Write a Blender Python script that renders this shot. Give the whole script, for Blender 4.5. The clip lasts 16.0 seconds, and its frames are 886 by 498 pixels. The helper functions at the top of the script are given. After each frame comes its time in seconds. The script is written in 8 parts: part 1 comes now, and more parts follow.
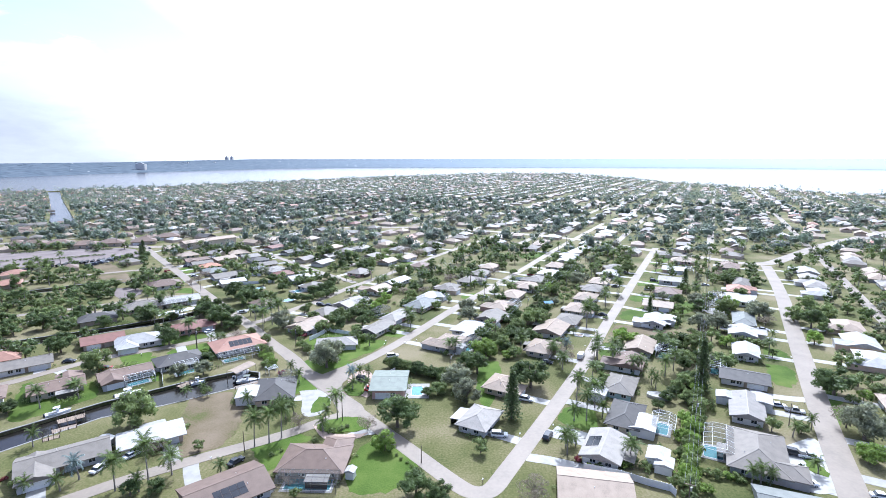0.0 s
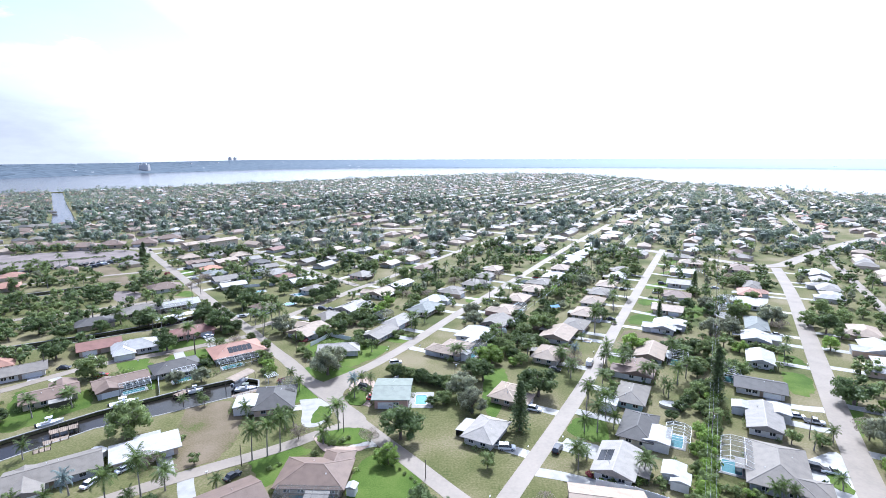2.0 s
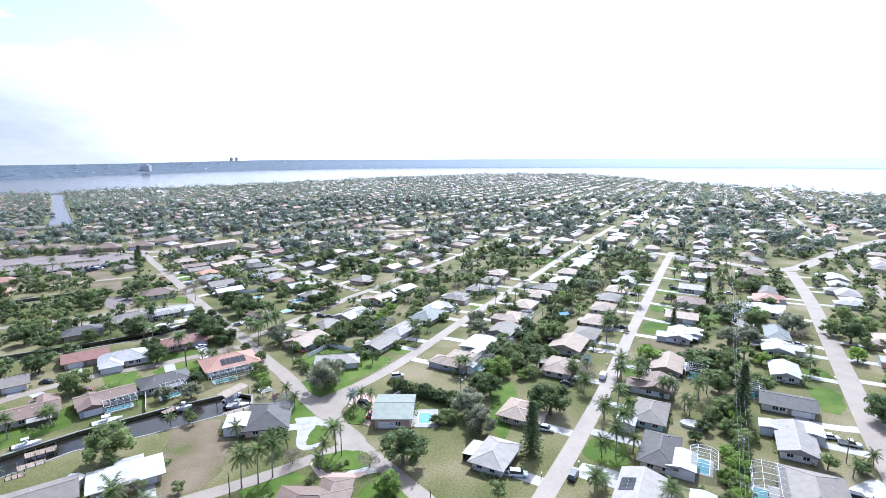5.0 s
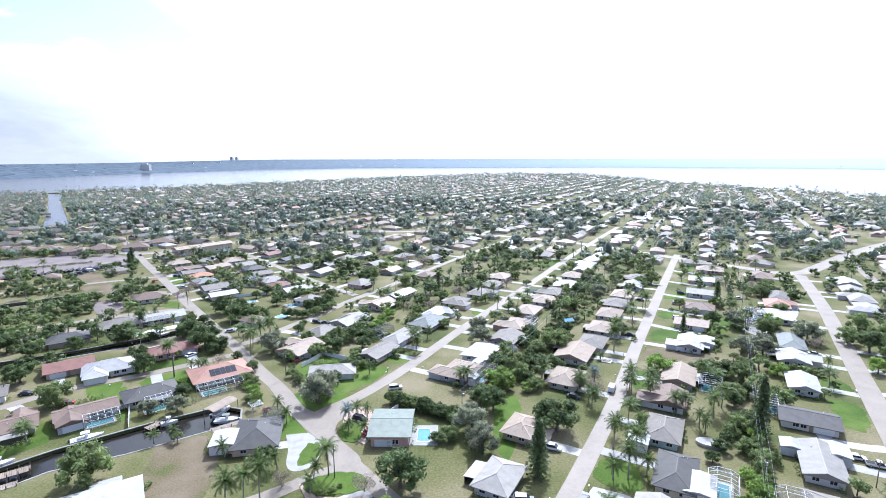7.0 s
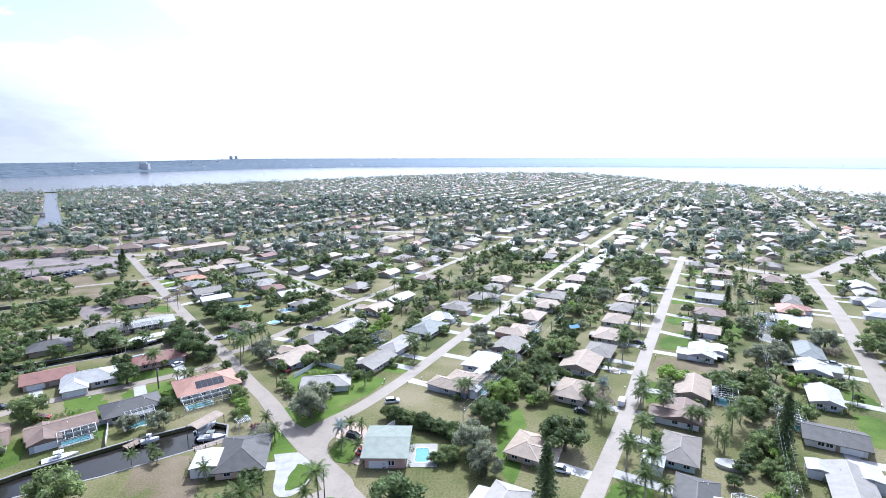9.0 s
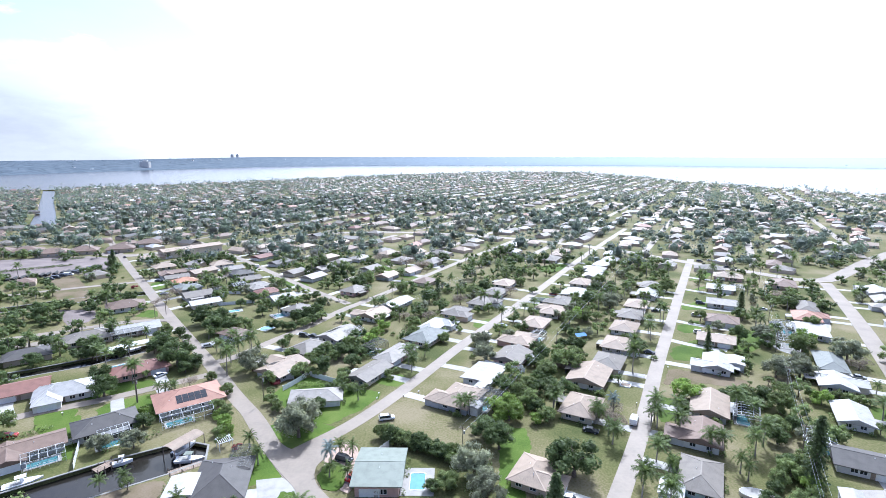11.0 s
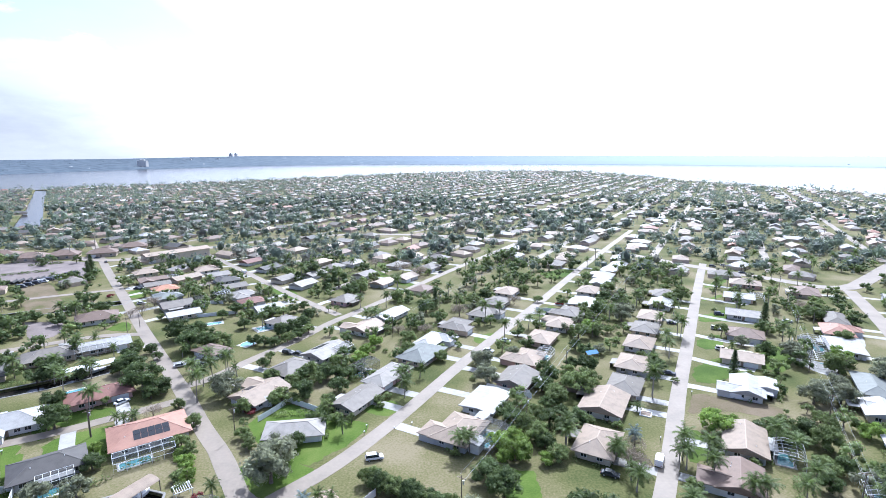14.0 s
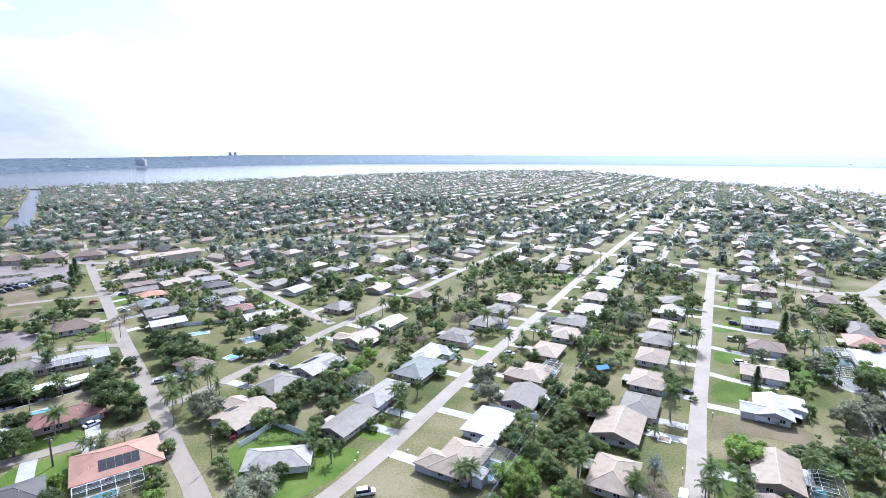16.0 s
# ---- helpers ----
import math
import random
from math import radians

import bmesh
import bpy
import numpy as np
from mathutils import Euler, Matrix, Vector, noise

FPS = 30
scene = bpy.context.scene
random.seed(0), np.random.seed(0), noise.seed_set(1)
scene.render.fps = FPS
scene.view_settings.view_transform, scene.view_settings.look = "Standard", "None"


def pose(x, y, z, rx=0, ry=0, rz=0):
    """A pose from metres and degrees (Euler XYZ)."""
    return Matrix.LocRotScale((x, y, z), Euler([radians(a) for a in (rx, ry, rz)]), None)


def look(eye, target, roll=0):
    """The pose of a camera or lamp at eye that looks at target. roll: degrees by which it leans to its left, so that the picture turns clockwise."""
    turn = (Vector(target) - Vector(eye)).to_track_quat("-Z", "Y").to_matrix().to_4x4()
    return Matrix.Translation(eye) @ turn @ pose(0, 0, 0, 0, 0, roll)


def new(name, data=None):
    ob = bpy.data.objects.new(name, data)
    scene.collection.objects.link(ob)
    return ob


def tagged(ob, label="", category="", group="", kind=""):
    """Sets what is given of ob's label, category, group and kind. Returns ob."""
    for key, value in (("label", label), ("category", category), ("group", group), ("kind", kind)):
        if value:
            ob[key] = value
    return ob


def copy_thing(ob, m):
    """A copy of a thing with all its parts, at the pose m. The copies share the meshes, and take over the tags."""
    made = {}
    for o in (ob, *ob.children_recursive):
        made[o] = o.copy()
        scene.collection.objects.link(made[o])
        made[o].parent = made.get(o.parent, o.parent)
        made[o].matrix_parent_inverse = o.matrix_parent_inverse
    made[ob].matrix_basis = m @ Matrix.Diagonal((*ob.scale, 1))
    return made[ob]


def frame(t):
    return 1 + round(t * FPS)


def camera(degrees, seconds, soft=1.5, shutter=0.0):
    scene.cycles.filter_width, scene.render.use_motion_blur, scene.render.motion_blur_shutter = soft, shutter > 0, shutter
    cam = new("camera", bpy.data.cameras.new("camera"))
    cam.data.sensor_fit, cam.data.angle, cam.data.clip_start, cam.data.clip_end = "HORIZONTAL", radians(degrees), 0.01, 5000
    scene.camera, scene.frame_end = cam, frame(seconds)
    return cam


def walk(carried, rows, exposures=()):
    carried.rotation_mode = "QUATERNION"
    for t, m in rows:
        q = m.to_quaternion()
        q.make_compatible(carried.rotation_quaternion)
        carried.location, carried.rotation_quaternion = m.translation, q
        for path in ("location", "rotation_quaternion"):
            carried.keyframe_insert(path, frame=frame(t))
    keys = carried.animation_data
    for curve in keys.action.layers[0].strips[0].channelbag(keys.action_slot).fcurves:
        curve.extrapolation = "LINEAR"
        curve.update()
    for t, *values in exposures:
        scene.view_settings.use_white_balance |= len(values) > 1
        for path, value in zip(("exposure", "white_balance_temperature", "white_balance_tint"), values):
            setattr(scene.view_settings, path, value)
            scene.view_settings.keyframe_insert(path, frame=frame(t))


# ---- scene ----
cam = camera(82.00, 16.0, soft=0.75)
PATH = [
    (0, pose(0.00, 0.00, 77.03, 79.837, 0.046, 0.000)),
    (1, pose(-0.19, 2.75, 77.19, 79.852, 0.072, 0.192)),
    (2, pose(-0.56, 5.78, 77.29, 79.866, 0.130, 0.324)),
    (3, pose(-1.00, 9.12, 77.37, 79.877, 0.197, 0.411)),
    (4, pose(-1.41, 12.79, 77.47, 79.881, 0.249, 0.467)),
    (5.25, pose(-1.59, 17.99, 77.75, 79.870, 0.222, 0.529)),
    (6.5, pose(-1.64, 23.70, 78.02, 79.841, 0.162, 0.570)),
    (7.5, pose(-1.74, 28.50, 78.10, 79.804, 0.142, 0.571)),
    (9, pose(-1.75, 36.34, 78.12, 79.730, 0.104, 0.586)),
    (10.25, pose(-1.39, 43.65, 78.07, 79.652, 0.018, 0.693)),
    (11.5, pose(-0.94, 51.53, 78.03, 79.576, -0.056, 0.793)),
    (12.5, pose(-0.66, 58.33, 78.06, 79.534, -0.041, 0.788)),
    (13.5, pose(-0.44, 65.34, 78.14, 79.497, -0.019, 0.766)),
    (14.5, pose(-0.31, 72.41, 78.25, 79.460, -0.017, 0.749)),
    (15.25, pose(-0.30, 77.67, 78.36, 79.429, -0.044, 0.752)),
    (16, pose(-0.36, 82.83, 78.50, 79.394, -0.108, 0.780)),
]
walk(cam, PATH, exposures=[(0.0, 1.02, 5350, 12), (16.0, 1.02, 5350, 12)])

# ---- world and sun ----
SUN_AZ, SUN_EL = 14.0, 49.0          # degrees from +y towards +x, degrees up
sky = bpy.data.worlds.new("sky")
sky.use_nodes = True
scene.world = sky
nt = sky.node_tree
nt.nodes.clear()
w_out = nt.nodes.new("ShaderNodeOutputWorld")
w_bg = nt.nodes.new("ShaderNodeBackground")
w_sky = nt.nodes.new("ShaderNodeTexSky")
w_sky.sky_type, w_sky.sun_disc = "NISHITA", False
w_sky.sun_elevation, w_sky.sun_rotation = radians(SUN_EL), radians(SUN_AZ)
w_sky.air_density, w_sky.dust_density, w_sky.ozone_density = 1.0, 1.0, 1.5
w_co = nt.nodes.new("ShaderNodeTexCoord")
w_map = nt.nodes.new("ShaderNodeMapping")
w_map.inputs["Scale"].default_value = (3.0, 3.0, 9.0)
w_map.inputs["Location"].default_value = (0.35, 0.0, 0.2)
w_noise = nt.nodes.new("ShaderNodeTexNoise")
w_noise.inputs["Scale"].default_value, w_noise.inputs["Detail"].default_value = 1.6, 7.0
w_noise.inputs["Roughness"].default_value = 0.6
w_ramp = nt.nodes.new("ShaderNodeValToRGB")
w_ramp.color_ramp.elements[0].position, w_ramp.color_ramp.elements[1].position = 0.57, 0.74
w_mix = nt.nodes.new("ShaderNodeMixRGB")
w_bg.inputs["Strength"].default_value = 0.14
nt.links.new(w_co.outputs["Generated"], w_map.inputs["Vector"])
nt.links.new(w_map.outputs["Vector"], w_noise.inputs["Vector"])
nt.links.new(w_noise.outputs["Fac"], w_ramp.inputs["Fac"])
w_sep = nt.nodes.new("ShaderNodeSeparateXYZ")
w_low = nt.nodes.new("ShaderNodeMapRange")          # white haze low over the horizon
w_low.inputs["From Min"].default_value, w_low.inputs["From Max"].default_value = 0.1, 0.165
w_low.inputs["To Min"].default_value, w_low.inputs["To Max"].default_value = 0.97, 0.0
w_dot = nt.nodes.new("ShaderNodeVectorMath")        # bright veil of thin cloud round the sun
w_dot.operation = "DOT_PRODUCT"
w_dot.inputs[1].default_value = (math.sin(radians(SUN_AZ)) * math.cos(radians(SUN_EL)), math.cos(radians(SUN_AZ)) * math.cos(radians(SUN_EL)), math.sin(radians(SUN_EL)))
w_halo = nt.nodes.new("ShaderNodeMapRange")
w_halo.inputs["To Min"].default_value = 0.1
w_halo.inputs["From Min"].default_value, w_halo.inputs["From Max"].default_value = 0.645, 0.75
w_top = nt.nodes.new("ShaderNodeMath")
w_top.operation = "MAXIMUM"
w_soft = nt.nodes.new("ShaderNodeMapRange")          # soft grey shading in the cloud
w_soft.inputs["To Min"].default_value, w_soft.inputs["To Max"].default_value = 0.87, 1.1
w_glow = nt.nodes.new("ShaderNodeMapRange")          # haze is brighter towards the sun
w_glow.inputs["From Min"].default_value, w_glow.inputs["From Max"].default_value = 0.44, 0.64
w_glow.inputs["To Min"].default_value, w_glow.inputs["To Max"].default_value = 3.1, 8.4
w_both = nt.nodes.new("ShaderNodeMath")
w_both.operation = "MULTIPLY"
w_edge = nt.nodes.new("ShaderNodeMath")              # uneven upper edge of the cloud bank
w_edge.operation = "MULTIPLY_ADD"
w_edge.inputs[1].default_value = -0.2
w_soft.inputs["From Min"].default_value, w_soft.inputs["From Max"].default_value = 0.36, 0.6
w_white = nt.nodes.new("ShaderNodeMixRGB")
w_white.blend_type = "MULTIPLY"
w_white.inputs[0].default_value = 1.0
w_white.inputs[1].default_value = (0.975, 0.985, 1.0, 1)
w_max = nt.nodes.new("ShaderNodeMath")
w_max.operation = "MAXIMUM"
nt.links.new(w_co.outputs["Generated"], w_sep.inputs[0])
w_mid = nt.nodes.new("ShaderNodeMath")
w_mid.operation = "ADD"
w_mid.inputs[1].default_value = 0.1
nt.links.new(w_sep.outputs["Z"], w_mid.inputs[0])
nt.links.new(w_noise.outputs["Fac"], w_edge.inputs[0])
nt.links.new(w_mid.outputs[0], w_edge.inputs[2])
nt.links.new(w_edge.outputs[0], w_low.inputs["Value"])
nt.links.new(w_low.outputs["Result"], w_max.inputs[0])
nt.links.new(w_ramp.outputs["Color"], w_top.inputs[0])
nt.links.new(w_co.outputs["Generated"], w_dot.inputs[0])
nt.links.new(w_dot.outputs["Value"], w_halo.inputs["Value"])
nt.links.new(w_halo.outputs["Result"], w_top.inputs[1])
nt.links.new(w_top.outputs[0], w_max.inputs[1])
nt.links.new(w_noise.outputs["Fac"], w_soft.inputs["Value"])
nt.links.new(w_dot.outputs["Value"], w_glow.inputs["Value"])
nt.links.new(w_soft.outputs["Result"], w_both.inputs[0])
nt.links.new(w_glow.outputs["Result"], w_both.inputs[1])
nt.links.new(w_both.outputs[0], w_white.inputs[2])
nt.links.new(w_white.outputs["Color"], w_mix.inputs[2])
nt.links.new(w_max.outputs[0], w_mix.inputs[0])
w_tint = nt.nodes.new("ShaderNodeMixRGB")
w_tint.blend_type = "MULTIPLY"
w_tint.inputs[0].default_value = 1.0
w_tint.inputs[2].default_value = (0.9, 0.75, 0.8, 1)
nt.links.new(w_sky.outputs["Color"], w_tint.inputs[1])
nt.links.new(w_tint.outputs["Color"], w_mix.inputs[1])
nt.links.new(w_mix.outputs["Color"], w_bg.inputs["Color"])
nt.links.new(w_bg.outputs["Background"], w_out.inputs["Surface"])

sun_data = bpy.data.lights.new("sun", "SUN")
sun_data.energy, sun_data.angle, sun_data.color = 3.7, radians(0.6), (1.0, 0.97, 0.93)
sun = new("sun", sun_data)
sun_way = Vector((math.sin(radians(SUN_AZ)) * math.cos(radians(SUN_EL)), math.cos(radians(SUN_AZ)) * math.cos(radians(SUN_EL)), math.sin(radians(SUN_EL))))
sun.matrix_world = look(sun_way * 300, (0, 0, 0))

# ---- materials ----
def ramp_stops(ramp, stops):
    while len(ramp.elements) < len(stops):
        ramp.elements.new(0.5)
    for el, (pos, col) in zip(ramp.elements, stops):
        el.position, el.color = pos, (*col, 1)


def surface(name, stops, scale=1.0, detail=6.0, rough=0.8, bump=0.15, fine=12.0, vary=0.0, island=0.0, metal=0.0, spec=0.4, through_leaf=0.0, space="Object", dist=0.05, amp=0.35):
    """Noise-coloured material at two scales, with relief and variation between objects or islands."""
    m = bpy.data.materials.new(name)
    m.use_nodes = True
    t = m.node_tree
    b = t.nodes["Principled BSDF"]
    co = t.nodes.new("ShaderNodeTexCoord")
    n1, n2 = t.nodes.new("ShaderNodeTexNoise"), t.nodes.new("ShaderNodeTexNoise")
    n1.inputs["Scale"].default_value, n1.inputs["Detail"].default_value = scale, detail
    n2.inputs["Scale"].default_value, n2.inputs["Detail"].default_value = fine, 7.0
    for n in (n1, n2):
        t.links.new(co.outputs[space], n.inputs["Vector"])
    add = t.nodes.new("ShaderNodeMath")
    add.operation = "MULTIPLY_ADD"
    add.inputs[1].default_value = amp
    t.links.new(n2.outputs["Fac"], add.inputs[0])
    sub = t.nodes.new("ShaderNodeMath")
    sub.operation = "SUBTRACT"
    sub.inputs[1].default_value = amp / 2
    t.links.new(n1.outputs["Fac"], sub.inputs[0])
    t.links.new(sub.outputs[0], add.inputs[2])
    r = t.nodes.new("ShaderNodeValToRGB")
    ramp_stops(r.color_ramp, stops)
    t.links.new(add.outputs[0], r.inputs["Fac"])
    colour = r.outputs["Color"]
    for amount, socket in ((vary, "object"), (island, "island")):
        if amount:
            src = t.nodes.new("ShaderNodeObjectInfo").outputs["Random"] if socket == "object" else t.nodes.new("ShaderNodeNewGeometry").outputs["Random Per Island"]
            mr = t.nodes.new("ShaderNodeMapRange")
            mr.inputs["To Min"].default_value, mr.inputs["To Max"].default_value = 1 - amount, 1 + amount
            t.links.new(src, mr.inputs["Value"])
            hsv = t.nodes.new("ShaderNodeHueSaturation")
            t.links.new(mr.outputs["Result"], hsv.inputs["Value"])
            t.links.new(colour, hsv.inputs["Color"])
            colour = hsv.outputs["Color"]
    t.links.new(colour, b.inputs["Base Color"])
    b.inputs["Roughness"].default_value, b.inputs["Metallic"].default_value = rough, metal
    b.inputs["Specular IOR Level"].default_value = spec
    if bump:
        bp = t.nodes.new("ShaderNodeBump")
        bp.inputs["Strength"].default_value, bp.inputs["Distance"].default_value = bump, dist
        t.links.new(n2.outputs["Fac"], bp.inputs["Height"])
        t.links.new(bp.outputs["Normal"], b.inputs["Normal"])
    if through_leaf:
        tr = t.nodes.new("ShaderNodeBsdfTranslucent")
        mx = t.nodes.new("ShaderNodeMixShader")
        mx.inputs[0].default_value = through_leaf
        t.links.new(colour, tr.inputs["Color"])
        t.links.new(b.outputs[0], mx.inputs[1])
        t.links.new(tr.outputs[0], mx.inputs[2])
        t.links.new(mx.outputs[0], t.nodes["Material Output"].inputs["Surface"])
    return m


def shades(c, low=0.75, high=1.2):
    return [(0.25, tuple(v * low for v in c)), (0.5, c), (0.78, tuple(min(v * high, 0.9) for v in c))]


M = {}
M["grass"] = surface("grass", [(0.28, (0.056, 0.070, 0.020)), (0.43, (0.102, 0.104, 0.037)), (0.55, (0.148, 0.134, 0.063)), (0.69, (0.212, 0.178, 0.109))], 0.035, 8, 0.85, 0.5, 1.7, spec=0.1, amp=0.5)
M["lawn"] = surface("lawn", [(0.28, (0.046, 0.082, 0.012)), (0.52, (0.078, 0.12, 0.02)), (0.78, (0.12, 0.148, 0.036))], 0.1, 8, 0.85, 0.5, 2.4, vary=0.15, spec=0.1, amp=0.6)
M["dry"] = surface("dry", [(0.3, (0.075, 0.09, 0.024)), (0.45, (0.135, 0.108, 0.064)), (0.7, (0.185, 0.145, 0.1))], 0.08, 8, 0.9, 0.5, 2.1, spec=0.1, amp=0.6)
M["asphalt"] = surface("asphalt", shades((0.225, 0.186, 0.145), 0.82, 1.15), 0.12, 8, 0.62, 0.2, 1.1, spec=0.35, amp=0.5)
M["concrete"] = surface("concrete", shades((0.34, 0.325, 0.295), 0.78, 1.15), 0.4, 8, 0.8, 0.1, 6, vary=0.12)
M["sea_wall"] = surface("sea_wall", shades((0.24, 0.23, 0.21), 0.7, 1.2), 0.5, 6, 0.85, 0.2, 4)
M["sand"] = surface("sand", shades((0.175, 0.142, 0.128), 0.7, 1.35), 0.09, 8, 0.9, 0.2, 1.2, amp=0.6)
M["paver"] = surface("paver", shades((0.38, 0.28, 0.22), 0.8, 1.2), 1.2, 6, 0.85, 0.2, 9)
ROOF = dict(white=(0.36, 0.347, 0.325), tan=(0.315, 0.245, 0.182), grey=(0.18, 0.158, 0.132), lightgrey=(0.27, 0.246, 0.215), dark=(0.082, 0.075, 0.069), brown=(0.178, 0.124, 0.094),
            rust=(0.2, 0.1, 0.078), orange=(0.36, 0.18, 0.11), salmon=(0.32, 0.175, 0.125), greengrey=(0.185, 0.192, 0.174), mint=(0.17, 0.19, 0.155))
for key, c in ROOF.items():
    M["roof_" + key] = surface("roof_" + key, shades(c, 0.78, 1.14), 0.5, 8, 0.64 if key not in ("white", "mint") else 0.55, 0.25, 5.0, vary=0.12, spec=0.28, dist=0.03, amp=0.6)
    M["cap_" + key] = surface("cap_" + key, shades(tuple(min(v * 1.14 + 0.012, 0.85) for v in c), 0.9, 1.05), 1.0, 4, 0.7, 0.1, 8)
WALL = dict(white=(0.62, 0.6, 0.56), cream=(0.6, 0.52, 0.4), beige=(0.48, 0.39, 0.3), aqua=(0.42, 0.56, 0.55), pink=(0.55, 0.36, 0.31), grey=(0.42, 0.42, 0.42), peach=(0.58, 0.44, 0.32), blue=(0.25, 0.32, 0.42))
for key, c in WALL.items():
    M["wall_" + key] = surface("wall_" + key, shades(c, 0.88, 1.06), 0.6, 6, 0.85, 0.15, 12, vary=0.08)
M["trim"] = surface("trim", shades((0.72, 0.72, 0.7), 0.9, 1.05), 2, 4, 0.5, 0.03, 12)
M["fascia"] = surface("fascia", shades((0.6, 0.58, 0.54), 0.85, 1.05), 2, 4, 0.6, 0.03, 12)
M["glass"] = surface("glass", shades((0.03, 0.035, 0.04)), 1, 2, 0.08, 0, spec=0.6)
M["bronze"] = surface("bronze", shades((0.07, 0.06, 0.05)), 2, 4, 0.5, 0.03, 12)
M["solar"] = surface("solar", shades((0.015, 0.017, 0.025), 0.7, 1.3), 3, 3, 0.2, 0)
M["bark"] = surface("bark", shades((0.15, 0.12, 0.095), 0.6, 1.3), 3, 6, 0.9, 0.6, 14, vary=0.2)
M["palm_bark"] = surface("palm_bark", shades((0.26, 0.23, 0.2), 0.7, 1.2), 4, 6, 0.9, 0.5, 14, vary=0.2)
# what a leaf scatters in all: half thrown back, half let through
LEAF = dict(oak=(0.205, 0.252, 0.094), dark=(0.118, 0.158, 0.06), bright=(0.24, 0.33, 0.075), grey=(0.25, 0.262, 0.165), palm=(0.125, 0.168, 0.055), silver=(0.2, 0.25, 0.24), pine=(0.13, 0.17, 0.07), bare=(0.3, 0.25, 0.195), bloom=(0.24, 0.06, 0.065))
for key, c in LEAF.items():
    M["leaf_" + key] = surface("leaf_" + key, shades(c, 0.65, 1.45), 0.35, 5, 0.5, 0, 2.0, vary=0.2, island=0.3, spec=0.2, through_leaf=0.5)
# far leaves are greyer and bluer than near ones: distance haze mixed in
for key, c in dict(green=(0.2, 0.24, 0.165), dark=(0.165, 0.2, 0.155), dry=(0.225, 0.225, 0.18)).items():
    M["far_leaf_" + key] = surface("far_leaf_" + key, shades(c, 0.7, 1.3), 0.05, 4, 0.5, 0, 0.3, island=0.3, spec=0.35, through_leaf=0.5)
M["car_white"] = surface("car_white", shades((0.75, 0.75, 0.75), 0.97, 1.02), 1, 2, 0.25, 0, spec=0.5)
M["car_dark"] = surface("car_dark", shades((0.04, 0.042, 0.05), 0.9, 1.1), 1, 2, 0.25, 0, spec=0.5)
M["car_silver"] = surface("car_silver", shades((0.45, 0.46, 0.48), 0.95, 1.05), 1, 2, 0.3, 0, metal=0.6)
M["car_red"] = surface("car_red", shades((0.3, 0.03, 0.025), 0.9, 1.1), 1, 2, 0.25, 0)
M["rubber"] = surface("rubber", shades((0.025, 0.025, 0.025)), 3, 3, 0.8, 0.05)
M["pool"] = surface("pool", shades((0.12, 0.29, 0.31), 0.85, 1.1), 0.8, 3, 0.06, 0.05, 3)
M["wood"] = surface("wood", shades((0.25, 0.19, 0.14), 0.7, 1.2), 2, 6, 0.8, 0.3, 10, vary=0.15)
M["tarp"] = surface("tarp", shades((0.06, 0.2, 0.42)), 1.5, 4, 0.45, 0.1, 6)
# blue-grey distance haze is mixed into the far bank's base colour
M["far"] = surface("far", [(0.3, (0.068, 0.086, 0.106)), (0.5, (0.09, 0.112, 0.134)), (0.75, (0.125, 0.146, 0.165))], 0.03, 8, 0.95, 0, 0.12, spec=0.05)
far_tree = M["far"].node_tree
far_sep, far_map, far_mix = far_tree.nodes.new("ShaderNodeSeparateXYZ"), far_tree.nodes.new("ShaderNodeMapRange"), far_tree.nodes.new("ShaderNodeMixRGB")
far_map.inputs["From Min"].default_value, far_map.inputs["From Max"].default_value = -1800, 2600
far_mix.inputs[2].default_value = (0.36, 0.42, 0.46, 1)      # haze and sun glare painted in: the bank pales towards +x
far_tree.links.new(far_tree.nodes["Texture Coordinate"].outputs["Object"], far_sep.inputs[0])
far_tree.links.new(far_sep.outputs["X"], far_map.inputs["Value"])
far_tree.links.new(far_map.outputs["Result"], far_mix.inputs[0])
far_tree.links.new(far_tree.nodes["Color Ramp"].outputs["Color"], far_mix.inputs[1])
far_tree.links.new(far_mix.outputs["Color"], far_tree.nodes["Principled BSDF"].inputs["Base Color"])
M["screen"] = surface("screen", shades((0.11, 0.115, 0.11), 0.9, 1.1), 2, 3, 0.8, 0, spec=0.1)
mesh_tree = M["screen"].node_tree
see, veil = mesh_tree.nodes.new("ShaderNodeBsdfTransparent"), mesh_tree.nodes.new("ShaderNodeMixShader")
veil.inputs[0].default_value = 0.24           # share of the weave that is thread
mesh_tree.links.new(see.outputs[0], veil.inputs[1])
mesh_tree.links.new(mesh_tree.nodes["Principled BSDF"].outputs[0], veil.inputs[2])
mesh_tree.links.new(veil.outputs[0], mesh_tree.nodes["Material Output"].inputs["Surface"])
M["bed"] = surface("bed", shades((0.06, 0.06, 0.045)), 0.1, 4, 0.9, 0)
M["water"] = surface("water", shades((0.018, 0.016, 0.013), 0.8, 1.2), 0.02, 4, 0.16, 0.4, 0.5, spec=0.28, dist=0.2)


# ---- building helpers ----
def part(name, bm, mat, parent=None, label="", smooth=False):
    me = bpy.data.meshes.new(name)
    bm.to_mesh(me)
    bm.free()
    return hang(name, me, mat, parent, label, smooth)


def hang(name, me, mat=None, parent=None, label="", smooth=False, m=None):
    if mat and not me.materials:
        me.materials.append(mat)
    if smooth:
        me.shade_smooth()
    ob = new(name, me)
    if parent:
        ob.parent = parent
    if m is not None:
        ob.matrix_basis = m
    if label:
        tagged(ob, label)
    return ob


